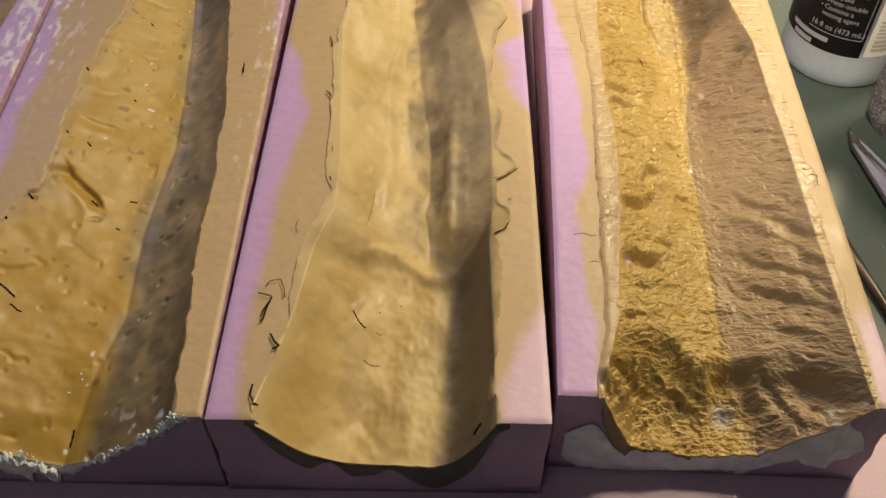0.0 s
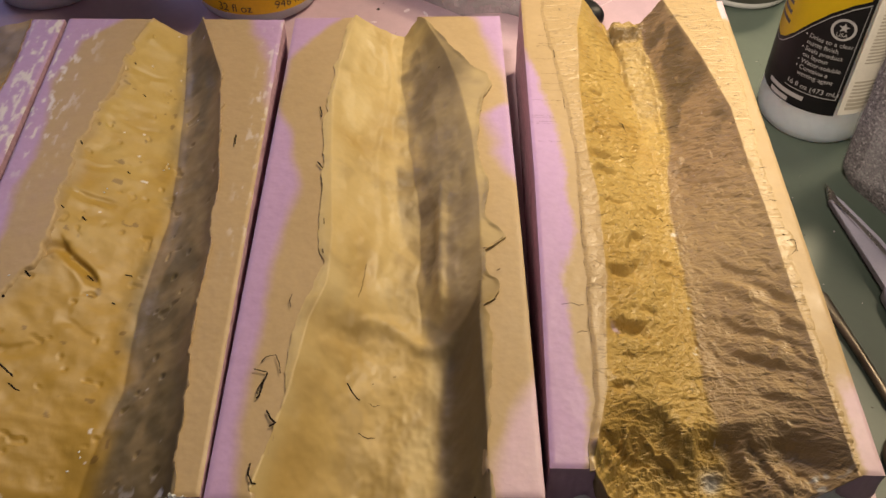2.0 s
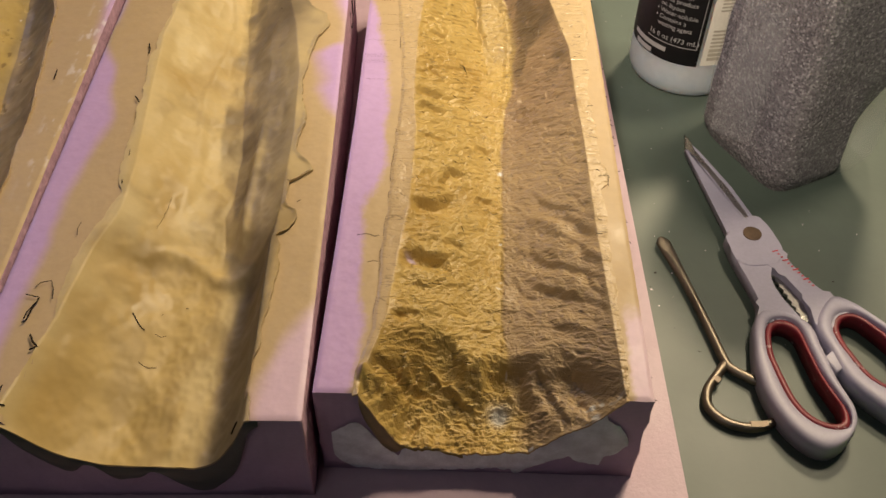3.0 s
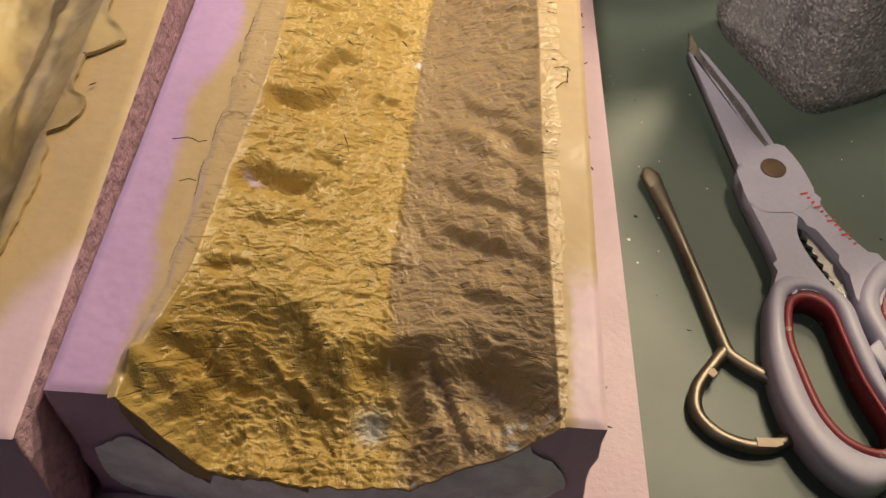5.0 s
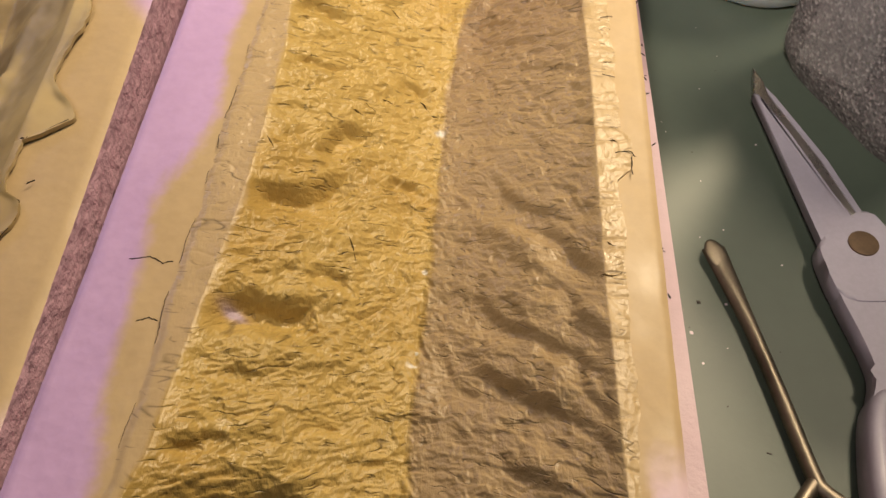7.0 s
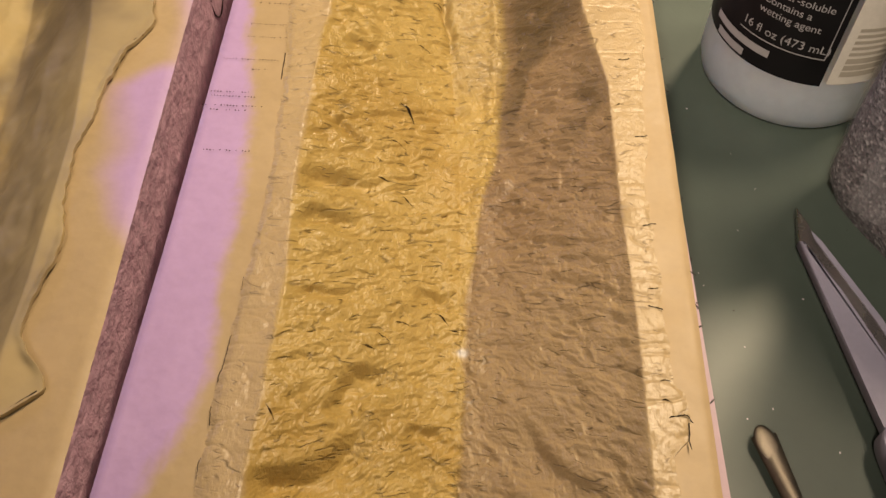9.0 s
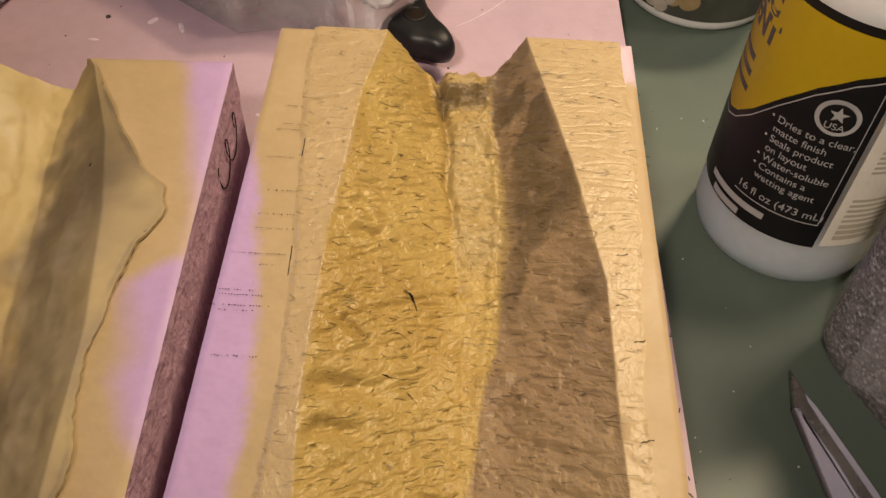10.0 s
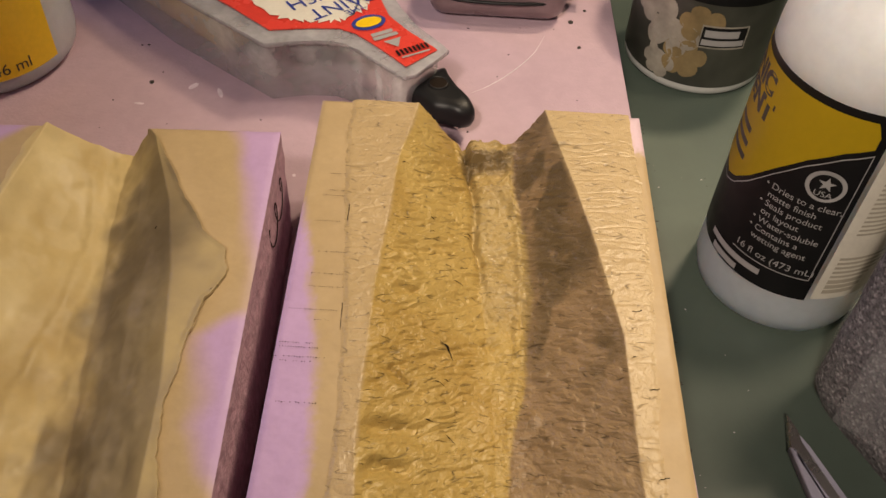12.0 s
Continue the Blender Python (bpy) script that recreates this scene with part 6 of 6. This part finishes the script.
def ballast_bag():
    root = thing("ballast_bag", (0.2545, 0.2475, 0.0), "clear plastic bag of grey granite ballast", "bag")
    turn = math.radians(-63)
    R, C = 60, 96
    t = np.linspace(0, 1, R)[:, None] + np.zeros((1, C))
    a = np.linspace(0, 2 * math.pi, C)[None, :] + np.zeros((R, 1))

    def shell(hx, hy, height, grow, puff):
        c, n = np.cos(a), np.sin(a)
        k = (np.abs(c) ** 8 + np.abs(n) ** 8) ** (-1 / 8)
        size = (1 - 0.10 * (1 - smooth(0.0, 0.06, t)) ** 2) * (1 - 0.12 * t)
        w = 1 + puff * fbm(c * 1.7 + 5, t * 5 + n * 1.5, 3, 221)
        x, y = hx * k * c * size * w + grow * c, hy * k * n * size * w + grow * n
        z = height * t + 0.0006 + 0 * a
        ct, sn = math.cos(turn), math.sin(turn)
        lean_x, lean_y = 0.0 * t, 0.012 * t
        P = np.stack([x * ct - y * sn + lean_x, x * sn + y * ct + lean_y, z], -1)
        return P

    P = shell(0.0385, 0.040, 0.20, 0.0, 0.025)
    corner = smooth(0.80, 1.0, (np.cos(a) + np.sin(a)) / 1.4142) * (1 - smooth(0.10, 0.42, t))
    P[..., :2] *= (1 - 0.30 * corner)[..., None]
    top = P[-1].mean(0)
    P[-6:] = P[-6:] * np.linspace(1, 0.0, 6)[:, None, None] + (top + np.array([0, 0, 0.006])) * np.linspace(0, 1, 6)[:, None, None]
    part("ballast_fill", grid_mesh("ballast_fill", P), BALLAST, root, "grey speckled granite granules")
    part("bag_film", grid_mesh("bag_film", shell(0.0387, 0.0402, 0.25, 0.0010, 0.03)), CLEAR_BAG, root, "clear crinkled plastic film")
    q, u = np.meshgrid(np.linspace(0, 1, 16), np.linspace(0, 1, 30))
    F = np.stack([-0.052 + 0.020 * q + 0.004 * u, -0.012 + 0.06 * u * 0.2 - 0.016 * q, 0.022 + 0.12 * u + 0.004 * np.sin(u * 14) * (1 - q)], -1)
    part("side_seam", grid_mesh("side_seam", F, None, 0.0004), CLEAR_BAG, root, "flattened heat-sealed film seam")


ballast_bag()


def scissors():
    root = thing("kitchen_scissors", (0.2158, 0.160, 0.0), "white-handled kitchen scissors with red inner grips", "scissors")
    th = math.radians(13.5)
    c, n = math.cos(th), math.sin(th)

    def at(u, w):
        """u: towards the tip, w: to the right of it."""
        return (-u * n + w * c, u * c + w * n)

    def shape(pts, z0, z1, bevel, steps=5):
        return plate([at(*p) for p in rounded(pts, steps)], z0, z1, bevel, 3)

    def ring_plate(outer, inner, z0, z1, bev):
        """A flat ring between two closed lines, with rounded edges."""
        N = 72

        def even(line):
            P = np.array(rounded(line, 8))
            P = np.vstack([P, P[:1]])
            d = np.r_[0, np.cumsum(np.linalg.norm(np.diff(P, axis=0), axis=1))]
            k = np.linspace(0, d[-1], N, endpoint=False)
            return np.stack([np.interp(k, d, P[:, 0]), np.interp(k, d, P[:, 1])], -1)

        O, I = even(outer), even(inner)
        rows = [(O, z0), (O, z1 - bev), (O + (I - O) * 0.10, z1 - bev * 0.3), (O + (I - O) * 0.25, z1), (O + (I - O) * 0.75, z1), (O + (I - O) * 0.90, z1 - bev * 0.3), (I, z1 - bev), (I, z0)]
        bm = bmesh.new()
        V = [[bm.verts.new((*at(*p), z)) for p in line] for line, z in rows]
        for a, b in zip(V, V[1:] + V[:1]):
            for k in range(N):
                bm.faces.new((a[k], a[(k + 1) % N], b[(k + 1) % N], b[k]))
        bmesh.ops.recalc_face_normals(bm, faces=bm.faces[:])
        return bm

    def grow(line, k):
        cu, cw = sum(p[0] for p in line) / len(line), sum(p[1] for p in line) / len(line)
        return [(cu + (u - cu) * (1 - (1 - k) * 0.45), cw + (w - cw) * k) for u, w in line]

    # steel blades; the upper one lies in a white plastic cover
    blade_low = [(0.086, -0.0029), (0.0745, 0.0009), (0.0579, 0.0038), (0.0406, 0.0068), (0.0115, 0.0088), (0.004, 0.004), (0.04, -0.002), (0.0745, -0.005)]
    part("lower_blade", plate([at(*p) for p in blade_low], 0.0035, 0.0058, 0.0008), STEEL, root, "bright steel blade", smooth_faces=False)
    rim = [(0.0830, -0.0020), (0.0745, 0.0007), (0.0579, 0.0036), (0.0406, 0.0066), (0.0115, 0.0086), (0.0115, 0.0064), (0.0406, 0.0044), (0.0579, 0.0016), (0.0745, -0.0010)]
    part("cutting_edge", plate([at(*p) for p in rim], 0.0058, 0.0062, 0.0001), HANDLE_WHITE, root, "pale ground cutting edge", smooth_faces=False)
    tip = [(0.0897, -0.0029), (0.0812, -0.0018), (0.068, -0.0035), (0.066, -0.0090), (0.0760, -0.0082)]
    part("upper_blade", plate([at(*p) for p in tip], 0.0062, 0.0080, 0.0006), STEEL, root, "bare steel blade tip", smooth_faces=False)
    sheath = [(0.0745, -0.0090), (0.0483, -0.0106), (0.0045, -0.0136), (-0.004, -0.0140), (-0.004, 0.003), (0.008, 0.0030), (0.0229, -0.0008), (0.0525, -0.0040), (0.0738, -0.0070)]
    part("blade_cover", plate([at(*p) for p in sheath], 0.0058, 0.0096, 0.0016, 3), HANDLE_WHITE, root, "white plastic blade cover")
    hub = [(0.012, 0.0046), (0.006, 0.0086), (-0.0048, 0.0098), (-0.016, 0.0090), (-0.024, 0.004), (-0.023, -0.012), (-0.019, -0.0178), (-0.008, -0.0178), (0.0007, -0.0160), (0.005, -0.010)]
    part("hub", shape(hub, 0.004, 0.0118, 0.0016), HANDLE_WHITE, root, "white moulded pivot hub")
    bm = bmesh.new()
    px, py = at(-0.0018, -0.002)
    bmesh.ops.create_cone(bm, cap_ends=True, segments=28, radius1=0.0050, radius2=0.0050, depth=0.0008, matrix=Matrix.Translation((px, py, 0.0120)))
    part("pivot_hole", bm, surface("dull_brown_pivot", (0.13, 0.085, 0.05), 0.35, 0.3, vary=0.3, scale=150), root, "recessed brown metal pivot")
    left_arm = [(-0.016, -0.0155), (-0.0185, -0.0178), (-0.0365, -0.0180), (-0.0471, -0.0193), (-0.0570, -0.0250), (-0.0640, -0.0250), (-0.0590, -0.0185), (-0.0580, -0.0115), (-0.0650, -0.0050), (-0.0680, -0.0015), (-0.0586, -0.0036), (-0.0454, -0.0062), (-0.0344, -0.0060), (-0.0260, -0.0020), (-0.018, 0.002)]
    part("handle_arm", plate([at(*p) for p in rounded(left_arm, 4)], 0.0032, 0.0112, 0.0018, 3), HANDLE_WHITE, root, "white handle arm")
    right_arm = [(-0.010, 0.0095), (-0.019, 0.0086), (-0.0309, 0.0102), (-0.0467, 0.0163), (-0.0545, 0.0235), (-0.0625, 0.0270), (-0.0610, 0.0180), (-0.0650, 0.0110), (-0.0740, 0.0075), (-0.0690, 0.0018), (-0.0515, 0.0052), (-0.0424, 0.0036), (-0.0306, 0.0006), (-0.018, -0.006)]
    part("handle_arm", plate([at(*p) for p in rounded(right_arm, 4)], 0.0034, 0.0116, 0.0018, 3), HANDLE_WHITE, root, "white handle arm with red script print")
    l_out = [(-0.0540, -0.0235), (-0.0747, -0.0347), (-0.0926, -0.0397), (-0.1086, -0.0401), (-0.1231, -0.0361), (-0.1321, -0.0283), (-0.1316, -0.0187), (-0.1253, -0.0090), (-0.1158, -0.0040), (-0.1000, -0.0040), (-0.0800, -0.0020), (-0.0660, -0.0010), (-0.0560, -0.0100)]
    l_in = [(-0.0620, -0.0215), (-0.0759, -0.0282), (-0.0872, -0.0298), (-0.1053, -0.0304), (-0.1165, -0.0265), (-0.1225, -0.0185), (-0.1223, -0.0112), (-0.1154, -0.0080), (-0.1081, -0.0086), (-0.0951, -0.0096), (-0.0801, -0.0085), (-0.0663, -0.0075), (-0.0602, -0.0130)]
    r_in = [(-0.0637, 0.0162), (-0.0643, 0.0247), (-0.0728, 0.0305), (-0.0849, 0.0357), (-0.1000, 0.0385), (-0.1120, 0.0350), (-0.1165, 0.0275), (-0.1111, 0.0202), (-0.1010, 0.0120), (-0.0872, 0.0092), (-0.0773, 0.0085), (-0.0690, 0.0104)]
    r_out = [(-0.0520, 0.0165), (-0.0536, 0.0240), (-0.0657, 0.0320), (-0.0805, 0.0393), (-0.0980, 0.0455), (-0.1150, 0.0430), (-0.1250, 0.0320), (-0.1255, 0.0200), (-0.1208, 0.0112), (-0.1007, 0.0012), (-0.0820, 0.0008), (-0.0660, 0.0025)]
    for name, label, out_line, in_line, up in (("finger_loop", "large white finger loop", l_out, l_in, 0.0), ("thumb_loop", "smaller white thumb loop", r_out, r_in, 0.0004)):
        lp = part(name, ring_plate(out_line, grow(in_line, 1.06), 0.0016 + up, 0.0132 + up, 0.0030), HANDLE_WHITE, root, label)
        part("soft_grip", ring_plate(grow(in_line, 1.07), grow(in_line, 0.80), 0.0022 + up, 0.0112 + up, 0.0020), HANDLE_RED, lp, "scuffed red soft inner grip")
    part("stop_block", plate([at(*p) for p in ((-0.0856, -0.0040), (-0.0822, 0.0035), (-0.0924, 0.0062), (-0.0954, -0.0026))], 0.003, 0.0125, 0.001), HANDLE_WHITE, root)
    # jar-opening teeth in the gap between the arms
    teeth = [(-0.026, 0.001)]
    for i in range(8):
        u = -0.028 - 0.0042 * i
        teeth += [(u, -0.0022 + 0.0002 * i), (u - 0.0021, -0.0002 + 0.0002 * i)]
    teeth += [(-0.064, 0.003), (-0.050, 0.0065), (-0.036, 0.004)]
    part("gripping_teeth", plate([at(*p) for p in teeth], 0.0052, 0.0070, 0.0003), STEEL, root, "toothed steel jar grip", smooth_faces=False)
    bm = bmesh.new()
    for i in range(12):
        u = -0.016 - 0.0024 * i
        w = 0.0045 + 0.00075 * i
        h = 0.0008 if i % 3 else 0.0018
        pts = [at(u, w - h), at(u + 0.0002, w + h), at(u - 0.0006, w + h * 0.8), at(u - 0.0008, w - h * 0.9)]
        bm.faces.new([bm.verts.new((x, y, 0.0121)) for x, y in pts])
    part("script_print", bm, RED_PRINT, root, "red script print drawn as plain strokes")
    return root


scissors()


def can_opener():
    root = thing("can_opener_hook", (0.190, 0.060, 0.0), "worn nickel paint can opener with looped wire handle", "can opener")
    shaft = open_line([(-0.0225, 0.0985, 0.0030), (-0.0145, 0.068, 0.0030), (-0.0085, 0.042, 0.0030), (-0.0035, 0.0185, 0.0030), (-0.001, 0.0135, 0.0032), (0.0055, 0.0085, 0.0036), (0.0135, 0.0035, 0.0036)], 8)
    part("shaft", tube(shaft, 0.0024, 14, flat=lambda i, n: (1.75 - 0.75 * min(1, i / 8), 0.55 + 0.45 * min(1, i / 8))), NICKEL, root, "plated steel shaft with flattened tip")
    ring = open_line([(-0.0035, 0.0165, 0.0028), (-0.0085, 0.0100, 0.0028), (-0.0150, 0.0005, 0.0028), (-0.0160, -0.0090, 0.0028), (-0.0095, -0.0165, 0.0028), (0.0010, -0.0195, 0.0028), (0.0120, -0.0165, 0.0028), (0.0185, -0.0095, 0.0028), (0.0190, -0.0010, 0.0030), (0.0130, 0.0040, 0.0034)], 10)
    part("loop", tube(ring, 0.0024, 14), NICKEL, root, "bent wire loop")
    for x, y, turn, outline in (
        (-0.0098, 0.0060, 0.9, ((-0.0016, -0.0014), (0.0010, -0.0017), (0.0018, 0.0002), (0.0007, 0.0016), (-0.0015, 0.0012))),
        (0.0055, -0.0186, 0.12, ((-0.0044, -0.0014), (0.0012, -0.0019), (0.0040, -0.0012), (0.0042, 0.0012), (-0.0010, 0.0015), (-0.0042, 0.0018))),
        (0.0150, -0.0138, 0.7, ((-0.0022, -0.0009), (0.0020, -0.0012), (0.0024, 0.0009), (-0.0016, 0.0012))),
        (0.0072, 0.0078, -0.6, ((-0.0022, -0.0012), (0.0014, -0.0016), (0.0023, 0.0003), (0.0004, 0.0017), (-0.0018, 0.0011))),
    ):
        c, n = math.cos(turn), math.sin(turn)
        part("paint_flake", plate([(x + c * p - n * q, y + n * p + c * q) for p, q in outline], 0.0044, 0.0054, 0.0002), CHIP, root, "dried cream paint flake on the wire", smooth_faces=False)
    bm = bmesh.new()
    bmesh.ops.create_uvsphere(bm, u_segments=16, v_segments=8, radius=1, matrix=Matrix.LocRotScale((-0.0222, 0.0955, 0.0040), Euler((0, 0, 0.25)), Vector((0.0036, 0.0062, 0.0006))))
    part("ground_tip", bm, NICKEL, root, "bright ground flat tip")


can_opener()


# ---- crumbs and chips ----
def scatter(name, label, spots, mat, flat=0.5):
    bm = bmesh.new()
    for x, y, z, size, stretch in spots:
        m = Matrix.LocRotScale((x, y, z + size * flat * 0.5), Euler((0, 0, random.uniform(0, 6.28))), Vector((size * stretch, size, size * flat)))
        bmesh.ops.create_icosphere(bm, subdivisions=1, radius=1, matrix=m)
    root = tagged(part(name, bm, mat, smooth_faces=False), label, name.replace("_", " "), kind="stuff")
    return root


scatter("dark_crumbs", "small dark crumbs strewn on table and foam sheet", [(-0.098, 0.405, BED, 0.0014, 1.0), (0.1145, 0.478, BED, 0.0016, 1.0), (0.118, 0.455, BED, 0.0012, 1.0), (0.123, 0.49, BED, 0.0010, 1.0), (-0.06, 0.47, BED, 0.0012, 2.0), (-0.03, 0.447, BED, 0.0007, 1.0), (0.161, 0.138, 0, 0.0007, 1.3), (0.157, 0.128, 0, 0.0003, 1.0), (0.256, 0.135, 0, 0.0006, 1.0), (0.176, 0.086, 0, 0.0003, 3.5)] + [(random.uniform(0.153, 0.28), random.uniform(0.03, 0.42), 0, random.uniform(0.0001, 0.00028), random.uniform(1, 2)) for _ in range(26)] + [(random.uniform(-0.12, 0.13), random.uniform(0.34, 0.52), BED, random.uniform(0.0002, 0.0006), random.uniform(1, 2)) for _ in range(40)] + [(0.1272 + 0.0004 * random.random(), random.uniform(0.0, 0.33), TOP - random.uniform(0.0005, 0.002), random.uniform(0.00016, 0.00028), random.uniform(2, 5)) for _ in range(26)], SPECK)
# some flat flakes on the sheet are scuffs with their glint painted white
scatter("pale_chips", "white flakes, scuffed chips and painted-in glints on foam sheet and table", [(-0.077, 0.404, BED, 0.0018, 2.0), (-0.063, 0.400, BED, 0.0013, 3.6), (-0.10, 0.3885, BED, 0.0009, 3.2), (-0.052, 0.425, BED, 0.0011, 3.5), (-0.018, 0.345, BED, 0.0010, 1.2), (-0.022, 0.336, BED, 0.0010, 1.0), (-0.008, 0.352, BED, 0.0008, 1.0), (0.170, 0.138, 0, 0.0006, 1.0), (0.1575, 0.126, 0, 0.0007, 1.2), (0.160, 0.115, 0, 0.0005, 1.0)] + [(random.uniform(0.155, 0.28), random.uniform(0.03, 0.42), 0, random.uniform(0.00015, 0.0004), 1.2) for _ in range(50)] + [(random.uniform(-0.25, 0.1), random.uniform(-0.05, -0.02), BED, random.uniform(0.0002, 0.0006), 1.4) for _ in range(50)], surface("white_foam_chip", (0.72, 0.62, 0.68), 0.5, vary=0.15, scale=300), 0.12)


scratch = part("scratch", tube(open_line([(0.0615, 0.4117, BED + 0.0001), (0.0714, 0.4194, BED + 0.0001), (0.083, 0.4322, BED + 0.0001), (0.0936, 0.4479, BED + 0.0001), (0.1002, 0.4653, BED + 0.0001)], 8), 0.00035, 5, flat=lambda i, n: (1.0 * math.sin(math.pi * (i + 1) / (n + 1)), 0.35)), surface("white_scratch", (0.75, 0.68, 0.70), 0.5, vary=0.1), sheet, "curved white scratch")
scratch.location = (0.0, -0.3, 0.0)


def white_tub():
    root = thing("white_tub", (-0.346, 0.432, BED), "translucent white round tub on the foam sheet", "tub")
    part("tub_body", lathe([(0.0, 0.001), (0.033, 0.0004), (0.038, 0.002), (0.0395, 0.006), (0.042, 0.085), (0.0432, 0.088), (0.0432, 0.092), (0.0405, 0.092), (0.0, 0.0918)], 72), WHITE_PLASTIC, root)


white_tub()


def crumpled_film():
    root = thing("plastic_film", (-0.345, 0.335, TOP), "crumpled clear plastic film lying over a block's end", "plastic wrap")
    u, w = np.meshgrid(np.linspace(0, 1, 70), np.linspace(0, 1, 60))
    x = -0.07 + 0.135 * u - 0.012 * w + 0.004 * fbm(u * 4, w * 4, 3, 301)
    y = -0.026 + 0.085 * w + 0.004 * fbm(u * 5, w * 5, 3, 303)
    z = 0.0035 + 0.012 * smooth(0, 0.5, w) * (1 - 0.4 * u) + 0.006 * ridge(u * 5, w * 5, 3, 305) * smooth(0, 0.25, w) + 0.004
    part("film_sheet", grid_mesh("film_sheet", np.stack([x, y, z], -1)), glassy("clear_crumpled_film", (0.8, 0.82, 0.9), 0.35, 0.1), root)


crumpled_film()
